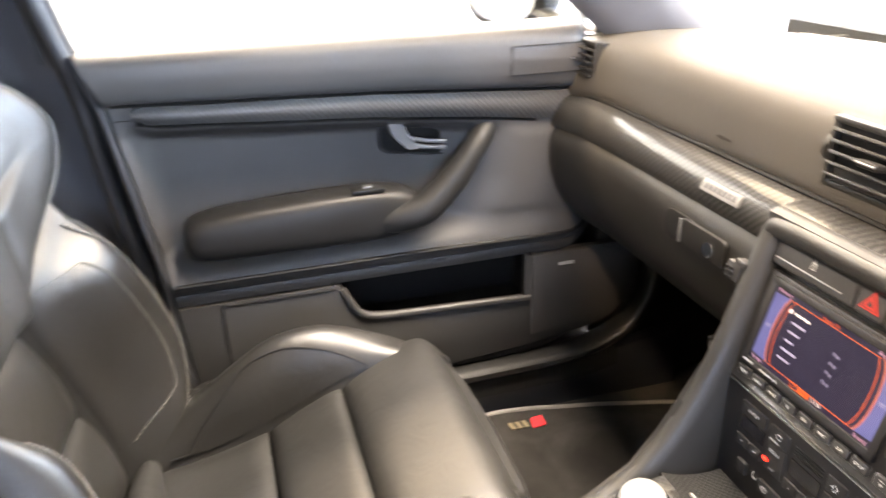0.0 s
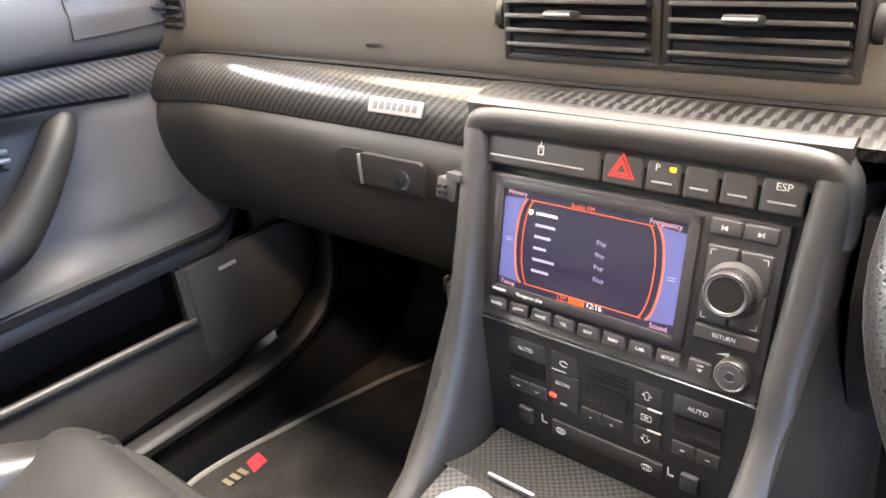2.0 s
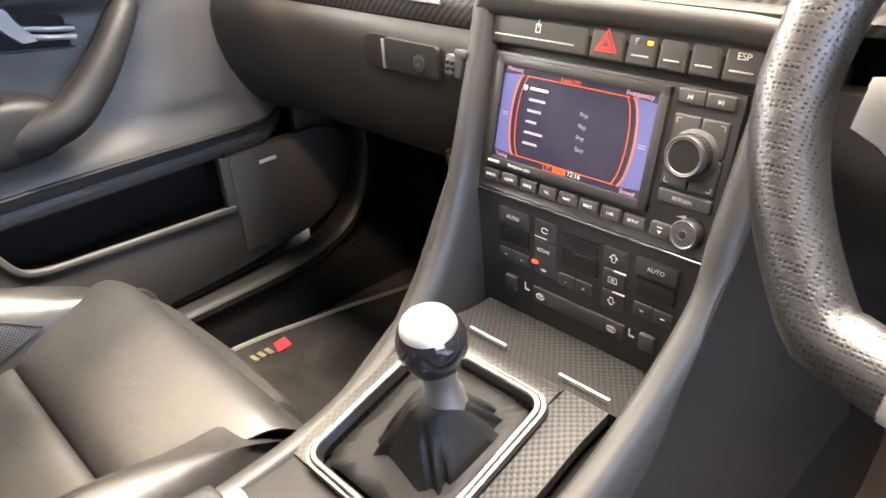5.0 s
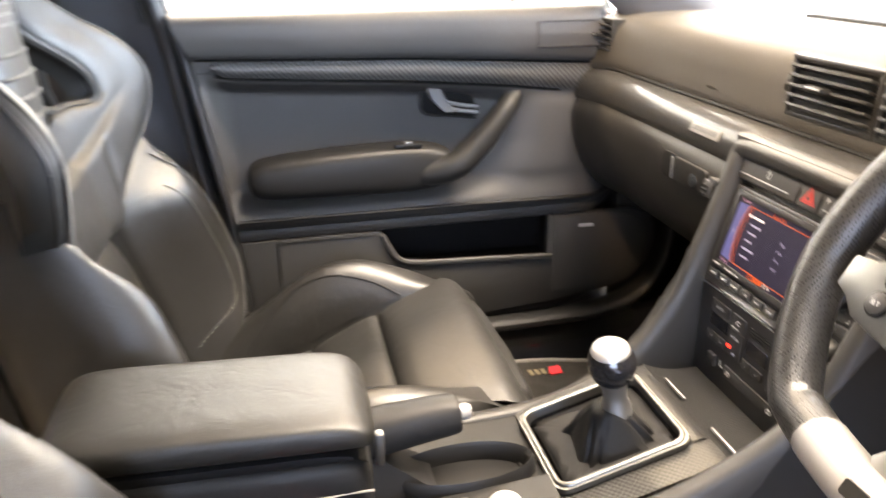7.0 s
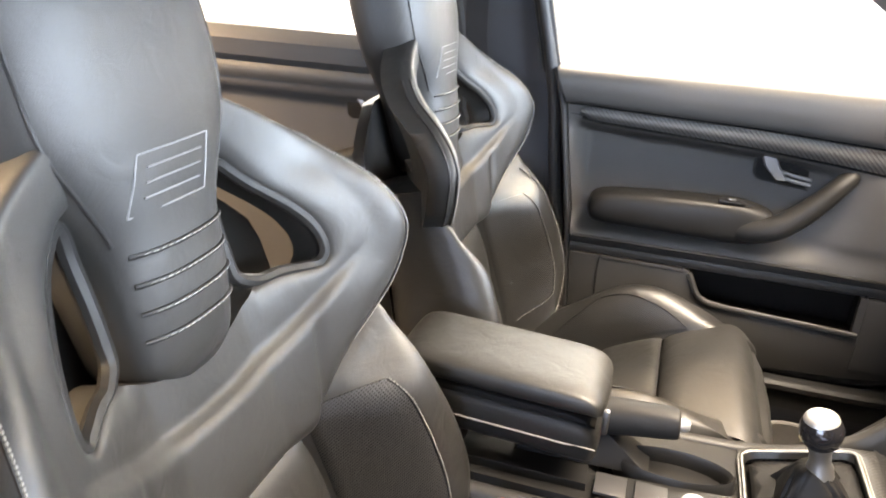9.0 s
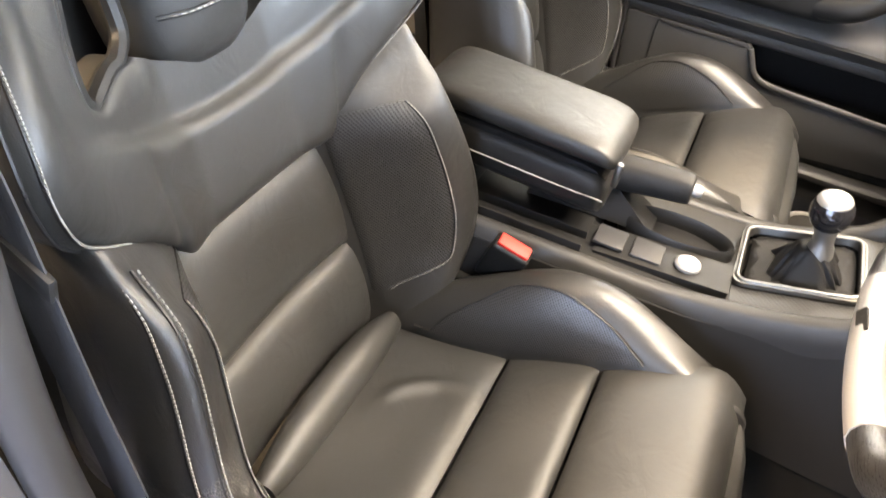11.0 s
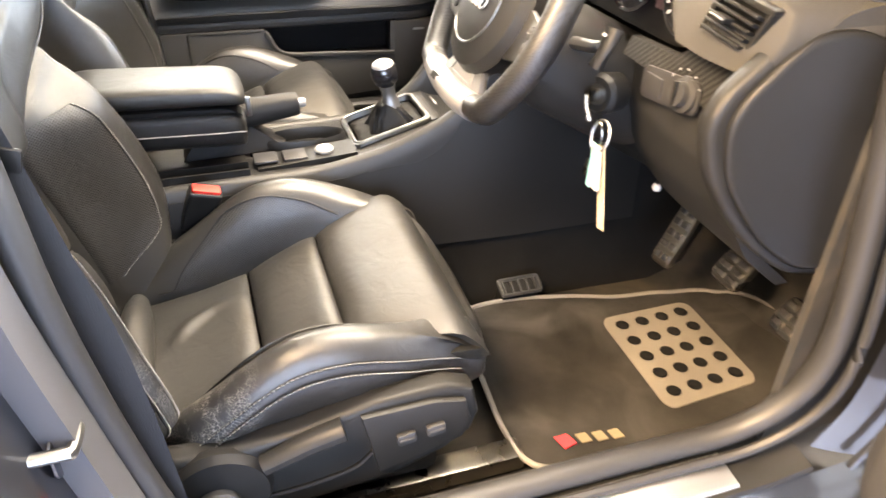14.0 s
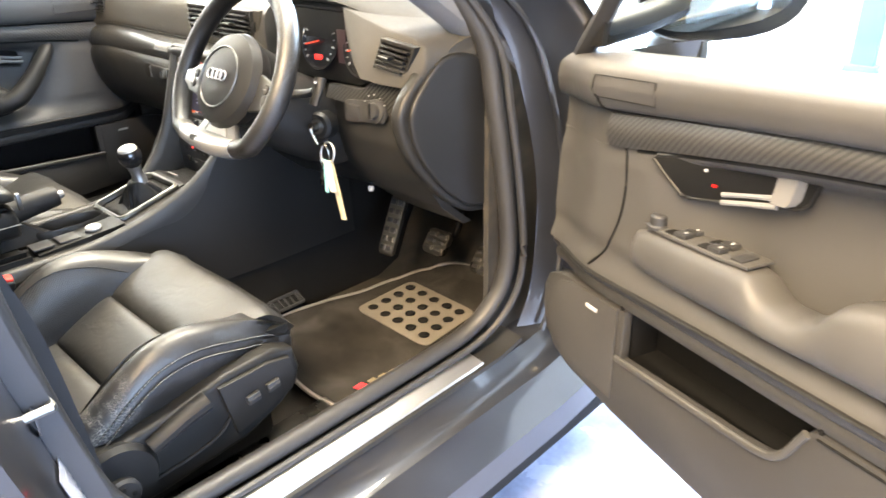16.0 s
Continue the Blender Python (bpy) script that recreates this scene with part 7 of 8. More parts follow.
for x_ in (-0.036, 0.0385):
    part("screen_symbol", tube([C(x_ + 0.0042 * math.cos(a), 0.6410 + 0.0028 * math.sin(a), 0.0028) for a in np.linspace(0, 6.28, 18)], 0.0004, 4), WHITE_INK, cli)
    part("heat_symbol", joined(*[cbox(x_ + 0.0018 * k - 0.0002, x_ + 0.0018 * k + 0.0002, 0.6393, 0.6427, 0.0024, 0.0032, 0) for k in (-1, 0, 1)]), WHITE_INK, cli)

# ---- tray, gear lever, switches on the tunnel ----
def ramp_z(y):
    return lin([(0.535, 0.584), (0.69, 0.627), (0.71, 0.622), (0.775, 0.612)], y)


part("front_tray", slab(lambda u, v: (-0.100 + 0.195 * v + (0.012 * (1 - u)) * (v - 0.5), 0.700 + 0.073 * u, ramp_z(0.700 + 0.073 * u) - 0.006 * math.sin(u * 3.14)), 10, 12, (0, 0, -0.012)), CARBON_FLAT, con, "ribbed carbon look tray")
for x0, x1 in ((-0.068, -0.025), (0.030, 0.078)):
    part("tray_strip", rbox(((x0 + x1) / 2, 0.7115, 0.6245), (x1 - x0, 0.003, 0.003), 0.001), ALU, con, "thin silver strip")
for x0, x1, y0, y1 in ((-0.100, -0.077, 0.536, 0.700), (0.045, 0.085, 0.536, 0.700), (-0.077, 0.045, 0.674, 0.700)):
    part("gear_plate", slab(lambda u, v: (x0 + (x1 - x0) * v, y0 + (y1 - y0) * u, ramp_z(y0 + (y1 - y0) * u)), 6, 3, (0, 0, -0.010)), CARBON_FLAT, con, "carbon look gear surround")
GC = Vector((-0.016, 0.607, 0.607))
GT = Euler((radians(15.5), 0, 0)).to_matrix()
gear = thing("gear_lever", (-0.016, 0.607, 0.600), "leather gaiter gear lever with aluminium-capped knob", "gear lever")
rim = [GC + GT @ Vector((a, b, 0.006)) for a, b in rounded(0.126, 0.140, 0.014, 6)]
part("gaiter_frame", tube(rim, 0.003, 10, ring=True, up=GT @ Vector((0, 0, 1)), flat=0.8), DULL, gear, "satin metal gaiter frame")
part("frame_plate", loft([[GC + GT @ Vector((a, b, z)) for a, b in rounded(w, h, 0.016, 6)] for w, h, z in ((0.138, 0.152, 0.0), (0.136, 0.150, 0.005), (0.124, 0.138, 0.006), (0.120, 0.134, -0.004))], cap=False), DULL, gear, "bevelled metal gaiter surround")
loops = []
for k, t in enumerate(np.linspace(0, 1, 13)):
    lp = []
    base = rounded(0.120 * (1 - t) + 0.032 * t, 0.134 * (1 - t) + 0.032 * t, 0.016 * (1 - t) + 0.0159 * t, 10)
    for i, (a, b) in enumerate(base):
        w = math.sin(t * 3.14)
        fold = 1 + 0.10 * math.sin(i * 1.31 + 2.0 * t) * w + 0.05 * math.sin(i * 2.9 + k) * w
        sag = -0.016 * math.sin(min(1.0, t * 1.35) * 3.14) * (1 - 0.4 * t)
        lp.append(GC + GT @ Vector((a * fold + 0.014 * t, b * fold + 0.010 * t, -0.002 + 0.046 * t**2.6 + sag + 0.005 * w * math.sin(i * 1.9 + 1.3 * k))))
    loops.append(lp)
part("gaiter", loft(loops), BOOT, gear, "folded black leather gaiter", subdiv=1, sharp=80)
K0, K1 = Vector((0.000, 0.616, 0.640)), Vector((0.007, 0.599, 0.722))
ax = (K1 - K0).normalized()
part("gear_shaft", lathe([(0.0, 0.0), (0.0165, 0.0), (0.0155, 0.012), (0.0125, 0.020), (0.0125, 0.034), (0.016, 0.046), (0.0, 0.047)], K0, ax), ALU, gear, "aluminium lever sleeve")
part("gear_knob", lathe([(0.0, 0.0), (0.014, 0.0), (0.021, 0.008), (0.0245, 0.019), (0.0245, 0.028), (0.0220, 0.036), (0.0195, 0.040)], K0 + ax * 0.044, ax, 32), GLOSSY, gear, "black knob")
part("knob_cap", lathe([(0.0200, 0.0), (0.0185, 0.0035), (0.014, 0.0065), (0.007, 0.0082), (0.0, 0.0086)], K0 + ax * 0.0835, ax, 32), ALU, gear, "aluminium knob cap")
# starter button panel
part("switch_strip", slab(lambda u, v: (0.026 + 0.058 * v, 0.36 + 0.172 * u, 0.5845 + 0.012 * u), 6, 5, (0, 0, -0.012)), PANEL, con, "black tunnel switch panel")
part("starter_button", lathe([(0.0, 0.0), (0.0165, 0.0), (0.0165, 0.004), (0.0135, 0.007), (0.0, 0.0075)], (0.057, 0.477, 0.594), (0, -0.07, 1)), SATIN, con, "round silver starter button")
for y0 in (0.375, 0.425):
    part("blank_switch", rbox((0.055, y0, 0.591), (0.040, 0.040, 0.005), 0.002), KEYS_BLACK, con)
part("console_deck", slab(lambda u, v: (-0.104 + 0.208 * v, -0.30 + 0.836 * u, 0.573 + 0.009 * u - 0.03 * (1 if (0.30 < v < 0.62 and 0.78 < u < 0.97) else 0)), 40, 20, (0, 0, -0.01)), PANEL, con)
# cup holder ring and the open tray beside the handbrake
def oval_ring(k, z):
    return [(-0.006 + 0.030 * k * math.cos(a), 0.452 + 0.070 * k * math.sin(a), z) for a in np.linspace(0, 6.283, 36, endpoint=False)]


part("cup_holder", loft([oval_ring(1.12, 0.570), oval_ring(1.10, 0.596), oval_ring(1.04, 0.601), oval_ring(0.98, 0.597), oval_ring(0.95, 0.578), oval_ring(0.90, 0.577)]), PANEL, con, "black oval cup holder")
part("cup_floor", loft([oval_ring(0.94, 0.579), oval_ring(0.90, 0.5795)]), DARK, con)
part("rear_tray", joined(flat_box(0.060, 0.064, 0.10, 0.345, 0.575, 0.592), flat_box(0.090, 0.094, 0.10, 0.345, 0.575, 0.592)), PANEL, con)

# handbrake
hb = thing("handbrake", (-0.015, 0.36, 0.60), "leather-wrapped handbrake lever with a chrome button", "handbrake")
part("grip", tube(cr([(-0.018, 0.262, 0.622), (-0.0175, 0.275, 0.627), (-0.017, 0.32, 0.640), (-0.016, 0.37, 0.649), (-0.0155, 0.42, 0.655), (-0.015, 0.443, 0.657), (-0.015, 0.449, 0.6575)], 28), lambda t: at([(0, 0.012), (0.06, 0.022), (0.25, 0.0245), (0.6, 0.0205), (0.88, 0.0175), (0.96, 0.0155), (1, 0.011)], t), 18, flat=1.12, power=2.4), GRIP, hb, "stitched black leather grip")
part("release_button", lathe([(0.0, 0.0), (0.0085, 0.0), (0.0085, 0.010), (0.006, 0.014), (0.0, 0.0145)], (-0.015, 0.447, 0.657), (0, 1, 0.12)), SATIN, hb, "chrome release button")
part("grip_seam", tube([(-0.006, 0.30, 0.643), (-0.004, 0.37, 0.660), (-0.003, 0.445, 0.668)], 0.0012, 5), STITCH, hb)
part("brake_gaiter", loft([[(-0.045, 0.24, 0.58), (0.012, 0.24, 0.58), (0.012, 0.42, 0.585), (-0.045, 0.42, 0.585)], [(-0.036, 0.27, 0.62), (0.002, 0.27, 0.62), (0.0, 0.36, 0.630), (-0.034, 0.36, 0.630)]]), BOOT, hb)

# centre armrest
ar = thing("centre_armrest", (0.004, 0.2, 0.575), "padded black leather centre armrest", "armrest")


def pad(zt, zb, x0, x1, y0, y1, rise, r):
    loops = []
    for t in np.linspace(0, 1, 22):
        y = y0 + (y1 - y0) * t
        e = min(1.0, math.sqrt(max(0.0, 1 - (abs(2 * t - 1)) ** 9)))
        e = max(e, 0.25)
        xm, hw = (x0 + x1) / 2, (x1 - x0) / 2 * (0.86 + 0.14 * e)
        z1 = zt + rise * (1 - t) - (1 - e) * 0.030
        z0 = zb + rise * (1 - t) * 0.75
        lp = []
        for q in range(24):
            a = 2 * math.pi * q / 24
            c, s = math.cos(a), math.sin(a)
            c, s = math.copysign(abs(c) ** 0.42, c), math.copysign(abs(s) ** 0.5, s)
            lp.append((xm + hw * c, y, (z0 + z1) / 2 + (z1 - z0) / 2 * s))
        loops.append(lp)
    return loft(loops)


part("armrest_lid", pad(0.726, 0.692, -0.062, 0.074, 0.075, 0.357, 0.014, 0.02), ARM, ar, "soft leather lid", subdiv=1, sharp=70)
part("lid_base", pad(0.694, 0.680, -0.056, 0.068, 0.075, 0.346, 0.010, 0.01), DARK, ar)
part("armrest_box", pad(0.687, 0.618, -0.060, 0.072, 0.060, 0.354, 0.014, 0.03), GRIP, ar, "leather-covered lower half", subdiv=1, sharp=70)
part("release_key", rbox((0.066, 0.357, 0.692), (0.010, 0.008, 0.034), 0.003), DULL, ar, "grey release key")
part("seam", tube([(0.072 - 0.002 * (i > 17), 0.10 + 0.25 * i / 20, 0.650 + 0.010 * (1 - i / 20)) for i in range(21)], 0.0012, 5), STITCH, ar)
part("armrest_post", rbox((0.0, 0.11, 0.61), (0.085, 0.12, 0.09), 0.012), PANEL, ar)

# loose grey connector and a metal clip on the stack's flank
plug = thing("connector_plug", (-0.141, 0.796, 0.826), "loose dark cable connector beside the centre stack", "connector")
tip = Euler((radians(-12), radians(6), 0)).to_matrix()
part("plug_body", rbox((-0.146, 0.792, 0.826), (0.020, 0.018, 0.018), 0.002, 2, tip), KEYS_BLACK, plug)
part("plug_lock", rbox((-0.138, 0.790, 0.838), (0.014, 0.012, 0.006), 0.001, 2, tip), KEYS_BLACK, plug)
for q in range(6):
    part("plug_socket", rbox((-0.151 + 0.006 * (q % 2), 0.7815, 0.820 + 0.0055 * (q // 2)), (0.003, 0.002, 0.003), 0.0004), DARK, plug)
clip = thing("metal_clip", (-0.139, 0.772, 0.742), "small bright clip on the centre stack's flank", "clip")
part("clip_body", rbox((-0.139, 0.770, 0.742), (0.005, 0.008, 0.018), 0.001), DULL, clip)
part("clip_hole", rbox((-0.1418, 0.768, 0.750), (0.002, 0.006, 0.012), 0.0006), DARK, clip)

# ---- steering ----
WC = Vector((0.366, 0.670, 0.902))
TILT = radians(28)
WD, WN = Vector((0, -math.sin(TILT), -math.cos(TILT))), Vector((0, -math.cos(TILT), math.sin(TILT)))
WM = Matrix((Vector((1, 0, 0)), -WD, WN)).transposed()


def V(x, up, h=0.0):
    return WC + WM @ Vector((x, up, h))


sw = thing("steering_wheel", V(0, 0, -0.06), "flat-bottomed leather sports steering wheel with silver lower rim", "steering wheel")


def rim_pt(a):
    x, y = 0.170 * math.cos(a), 0.170 * math.sin(a)
    x *= 1 - 0.09 * smooth(0.0, -0.13, y)
    if y < -0.103:
        y = -0.103 - 0.24 * (-0.103 - y)
    return x, y


def rim_arc(a0, a1, n, r, squash, m_, name_, lab):
    pts = [V(x - 0.009, y, 0.010 + 0.07 * x) for x, y in (rim_pt(radians(a)) for a in np.linspace(a0, a1, n))]
    return part(name_, tube(pts, r, 14, flat=squash, up=WN), m_, sw, lab)


rim_arc(-57, 237, 80, 0.0165, 1.15, WHEEL_HIDE, "rim", "perforated black leather rim")
rim_arc(234, 306, 40, 0.0172, 1.15, SATIN, "lower_rim", "satin silver flat lower rim")
for s in (-1, 1):
    side_ = [(0.070, 0.024), (0.108, 0.014), (0.132, 0.002), (0.148, 0.000), (0.149, -0.022), (0.137, -0.027), (0.126, -0.036), (0.104, -0.040), (0.070, -0.046)]
    sp = part("spoke", prism([V(s * x, y, 0.004) for x, y in side_], WN * 0.010, 0.003), DULL, sw, "silver spoke with two round buttons")
    for bx, by in ((0.110, -0.003), (0.113, -0.021)):
        part("button_ring", lathe([(0.0, 0.0), (0.0086, 0.0), (0.0086, 0.0008), (0.0076, 0.0010), (0.0, 0.0010)], V(s * bx, by, 0.014), WN, 22), DARK, sp)
        part("spoke_button", lathe([(0.0, 0.0), (0.0074, 0.0), (0.0072, 0.0016), (0.0058, 0.0022), (0.0, 0.0020)], V(s * bx, by, 0.0146), WN, 22), KEYS_BLACK, sp)
    if s < 0:
        words("SET", Matrix.Translation(V(-0.113, -0.021, 0.0169)) @ WM.to_4x4(), 0.0032, GREY_INK, sp)
    part("button_mark", rbox(V(s * 0.110, -0.003, 0.0168), (0.005, 0.0006, 0.004), 0, rot=WM), GREY_INK, sp)
# the silver piece that ties hub and flat bottom, with its slot
tie = part("lower_spoke", prism([V(x, y, 0.000) for x, y in ((-0.036, -0.060), (0.036, -0.060), (0.062, -0.096), (0.056, -0.108), (-0.056, -0.108), (-0.062, -0.096))], WN * 0.012, 0.004), ALU, sw, "silver lower spoke with a slot")
part("spoke_slot", prism([V(x, y, 0.0125) for x, y in ((-0.024, -0.078), (0.024, -0.078), (0.034, -0.096), (-0.034, -0.096))], WN * 0.0008), SATIN, tie, "polished recess of the lower spoke")
part("slot_edge", tube([V(x, y, 0.0130) for x, y in ((-0.025, -0.077), (0.025, -0.077), (0.036, -0.097), (-0.036, -0.097))], 0.0016, 6, ring=True, up=WN), ALU, tie)
part("rim_emblem", prism([V(a - 0.04, -0.116 + b, 0.0255) for a, b in rounded(0.028, 0.010, 0.002)], WN * 0.002), PANEL, sw, "small dark emblem plate")
hub = part("airbag_cover", loft([[V(r * math.cos(t) * 1.02, r * math.sin(t) * (0.98 if math.sin(t) > 0 else 1.04), h) for t in np.linspace(0, 2 * math.pi, 40, endpoint=False)] for r, h in ((0.062, -0.03), (0.080, -0.005), (0.085, 0.012), (0.078, 0.027), (0.056, 0.037), (0.025, 0.041), (0.003, 0.0415))]), SOFT, sw, "round soft airbag cover")
part("hub_ring", tube([V(0.053 * math.cos(t), 0.053 * math.sin(t) - 0.002, 0.038) for t in np.linspace(0, 6.283, 48, endpoint=False)], 0.0015, 8, ring=True, up=WN), DULL, hub, "thin silver ring")
part("hub_emblem", joined(*[tube([V(0.0085 * math.cos(t) - 0.0195 + 0.013 * k, 0.0085 * math.sin(t), 0.0425) for t in np.linspace(0, 6.283, 22, endpoint=False)], 0.0015, 6, ring=True, up=WN) for k in range(4)]), ALU, hub, "chrome emblem of interlocking rings")
part("hub_back", lathe([(0.075, 0.0), (0.07, -0.05), (0.055, -0.07)], WC, WN), PANEL, sw)
col = thing("steering_column", V(0, -0.02, -0.14), "black steering column shroud with stalks and ignition lock", "steering column")
part("shroud", loft([[V(w * math.cos(t), -0.018 + hh * math.sin(t), d) for t in np.linspace(0, 2 * math.pi, 28, endpoint=False)] for w, hh, d in ((0.050, 0.045, -0.045), (0.066, 0.062, -0.055), (0.075, 0.075, -0.10), (0.072, 0.078, -0.20), (0.07, 0.07, -0.26))]), SOFT, col, "black shroud")
for s in (-1, 1):
    st = part("stalk", tube(cr([V(s * 0.06, 0.010, -0.075), V(s * 0.105, 0.018, -0.072), V(s * 0.135, 0.024, -0.064)], 10), lambda t: 0.010 - 0.001 * t, 10, flat=0.8), KEYS_BLACK, col, "black control stalk")
    part("stalk_tip", tube(cr([V(s * 0.140, 0.046, -0.062), V(s * 0.144, 0.024, -0.062), V(s * 0.142, 0.000, -0.064)], 10), lambda t: 0.0115 - 0.002 * math.sin(t * 3.14), 12, flat=0.75), PANEL, st, "upright black paddle end")
    part("stalk_mark", rbox(V(s * 0.144, 0.036, -0.0505), (0.006, 0.003, 0.002), 0.0005, rot=WM), GREY_INK, st)
IGN = Vector((0.447, 0.776, 0.813))
lock = part("ignition_lock", lathe([(0.026, -0.03), (0.027, 0.0), (0.022, 0.006), (0.013, 0.004), (0.0, 0.004)], IGN, (0.35, -0.9, 0.1)), PANEL, col, "round black ignition lock")
part("lock_ring", lathe([(0.013, 0.004), (0.014, 0.006), (0.010, 0.006), (0.0, 0.005)], IGN, (0.35, -0.9, 0.1)), DULL, lock)
keys = thing("key_ring", IGN + Vector((0.012, -0.03, -0.02)), "bunch of keys with teal and cream tags in the ignition", "keys")
kd = Vector((0.35, -0.9, 0.1)).normalized()
part("ignition_key", tube([IGN + kd * 0.006, IGN + kd * 0.026], 0.0055, 10, flat=1.6), STEEL, keys, "chrome key head")
part("key_shank", tube([IGN + kd * 0.026, IGN + kd * 0.032 + Vector((0.010, 0, -0.010)), IGN + kd * 0.030 + Vector((0.018, 0, -0.026))], 0.0035, 8), CHROME, keys)
RC = IGN + kd * 0.020 + Vector((0.032, 0.004, -0.042))
part("split_ring", tube([RC + Vector((0.019 * math.cos(t), 0.005 * math.sin(t), 0.019 * math.sin(t))) for t in np.linspace(0, 6.283, 36, endpoint=False)], 0.0019, 6, ring=True, up=(0, 1, 0)), ALU, keys, "steel split ring")
part("split_ring", tube([RC + Vector((-0.014 + 0.014 * math.cos(t), 0.003, -0.010 + 0.026 * math.sin(t))) for t in np.linspace(0, 6.283, 36, endpoint=False)], 0.0014, 6, ring=True, up=(0, 1, 0)), STEEL, keys)


def tag(a, b, w, th, m_, lab, tilt=0.0):
    a, b = Vector(a), Vector(b)
    d = (b - a).normalized()
    sd = d.cross(Vector((0, 1, 0))).normalized()
    fr_ = Matrix((sd, d.cross(sd) * -1, d)).transposed()
    return part("key_tag" if "tag" in lab else "key", rbox((a + b) / 2, (w, th, (b - a).length), min(th, w) * 0.3, 2, fr_), m_, keys, lab)


tag(RC + Vector((0.000, 0.004, -0.014)), RC + Vector((0.022, 0.008, -0.128)), 0.016, 0.0012, PAPER, "cream paper tag")
tag(RC + Vector((0.004, -0.004, -0.013)), RC + Vector((0.010, -0.002, -0.072)), 0.014, 0.006, mat("fob_grey", (0.45, 0.42, 0.34), 0.4), "grey key fob tag")
tag(RC + Vector((-0.006, -0.002, -0.013)), RC + Vector((-0.012, 0.0, -0.078)), 0.009, 0.003, TEAL, "teal plastic tag")
tag(RC + Vector((-0.012, 0.002, -0.016)), RC + Vector((-0.034, 0.004, -0.070)), 0.007, 0.002, STEEL, "steel door key")

# ---- pedals ----
def pedal(name_, c, w, h, rot, lab, bars, stem):
    p = thing(name_, Vector(c) + Vector((0, 0.09, 0.12)), lab, "pedal")
    R = Euler([radians(a) for a in rot]).to_matrix()
    c = Vector(c)
    f = lambda x, y, z: c + R @ Vector((x, y, z))
    pts = rounded(w, h, min(w, h) * 0.24)
    part("pedal_plate", loft([[f(a * g, b * g, z) for a, b in pts] for g, z in ((0.97, -0.004), (1.0, 0.0), (1.0, 0.004), (0.94, 0.008), (0.5, 0.009))]), STEEL, p, "worn dark steel pedal face")
    for k in range(bars):
        yy = -h / 2 + h * (k + 0.8) / (bars + 0.6)
        for sx_ in (-1, 1):
            frame_ = part("stud_rim", rbox(f(sx_ * w * 0.21, yy, 0.009), (w * 0.36, h / bars * 0.62, 0.004), 0.0015, rot=R), STEEL, p)
            part("rubber_stud", rbox(f(sx_ * w * 0.21, yy, 0.011), (w * 0.27, h / bars * 0.44, 0.003), 0.001, rot=R), RUBBER, frame_)
    part("pedal_arm", tube(cr([f(0, 0.0, -0.004), f(stem, 0.05, -0.05), Vector((c.x + stem, c.y + 0.11, c.z + 0.16)), Vector((c.x + stem, c.y + 0.14, c.z + 0.30))], 12), 0.008, 8), DARK, p)
    return p


pedal("accelerator_pedal", (0.300, 1.080, 0.470), 0.046, 0.150, (62, 0, 8), "steel accelerator pedal with rubber studs", 6, -0.01)
pedal("brake_pedal", (0.405, 1.125, 0.440), 0.072, 0.062, (52, 0, 0), "steel brake pedal with rubber studs", 3, 0.0)
pedal("clutch_pedal", (0.531, 1.150, 0.420), 0.060, 0.065, (52, 0, 0), "steel clutch pedal with rubber studs", 3, 0.0)

# ---- floor mats and floor fittings ----
def floor_mat(name_, outline, zfn, lab):
    m_ = thing(name_, (sum(p[0] for p in outline) / len(outline), sum(p[1] for p in outline) / len(outline), 0.285), lab, "floor mat", "floor mats")
    pts = cr(outline, 72, closed=True)
    cxm, cym = sum(p[0] for p in pts) / 72, sum(p[1] for p in pts) / 72
    loops = []
    for k in np.linspace(1.0, 0.0, 12):
        loops.append([(cxm + (p[0] - cxm) * max(k, 0.002), cym + (p[1] - cym) * max(k, 0.002), zfn(cxm + (p[0] - cxm) * k, cym + (p[1] - cym) * k)) for p in pts])
    low = [[(x, y, z - 0.008) for x, y, z in loops[0]]]
    part("mat_surface", loft(low + loops), MAT_PILE, m_, "black velour pile with dusty patches")
    part("binding", tube([(p[0], p[1], zfn(p[0], p[1])) for p in pts], 0.0046, 8, ring=True), MAT_EDGE, m_, "grey bound edge")
    return m_


def dz(x, y):
    return lin([(0.55, 0.318), (0.70, 0.312), (0.95, 0.300), (1.12, 0.296), (1.2, 0.305), (1.30, 0.40)], y) + 0.004 * noise.noise(Vector((x * 9, y * 9, 0)))


dm = floor_mat("driver_floor_mat", [(0.215, 0.72), (0.212, 0.82), (0.225, 0.90), (0.252, 1.0), (0.262, 1.10), (0.30, 1.20), (0.42, 1.235), (0.56, 1.22), (0.615, 1.15), (0.622, 0.95), (0.618, 0.75), (0.60, 0.665), (0.52, 0.65), (0.38, 0.66), (0.25, 0.67)], dz, "black velour driver's floor mat with a rubber heel pad")


def heel(a, b):
    p = Vector((0.312, 0.932, 0)).lerp(Vector((0.552, 0.925, 0)), a).lerp(Vector((0.302, 1.128, 0)).lerp(Vector((0.535, 1.118, 0)), a), b)
    return (p.x, p.y, dz(p.x, p.y) + 0.0035)


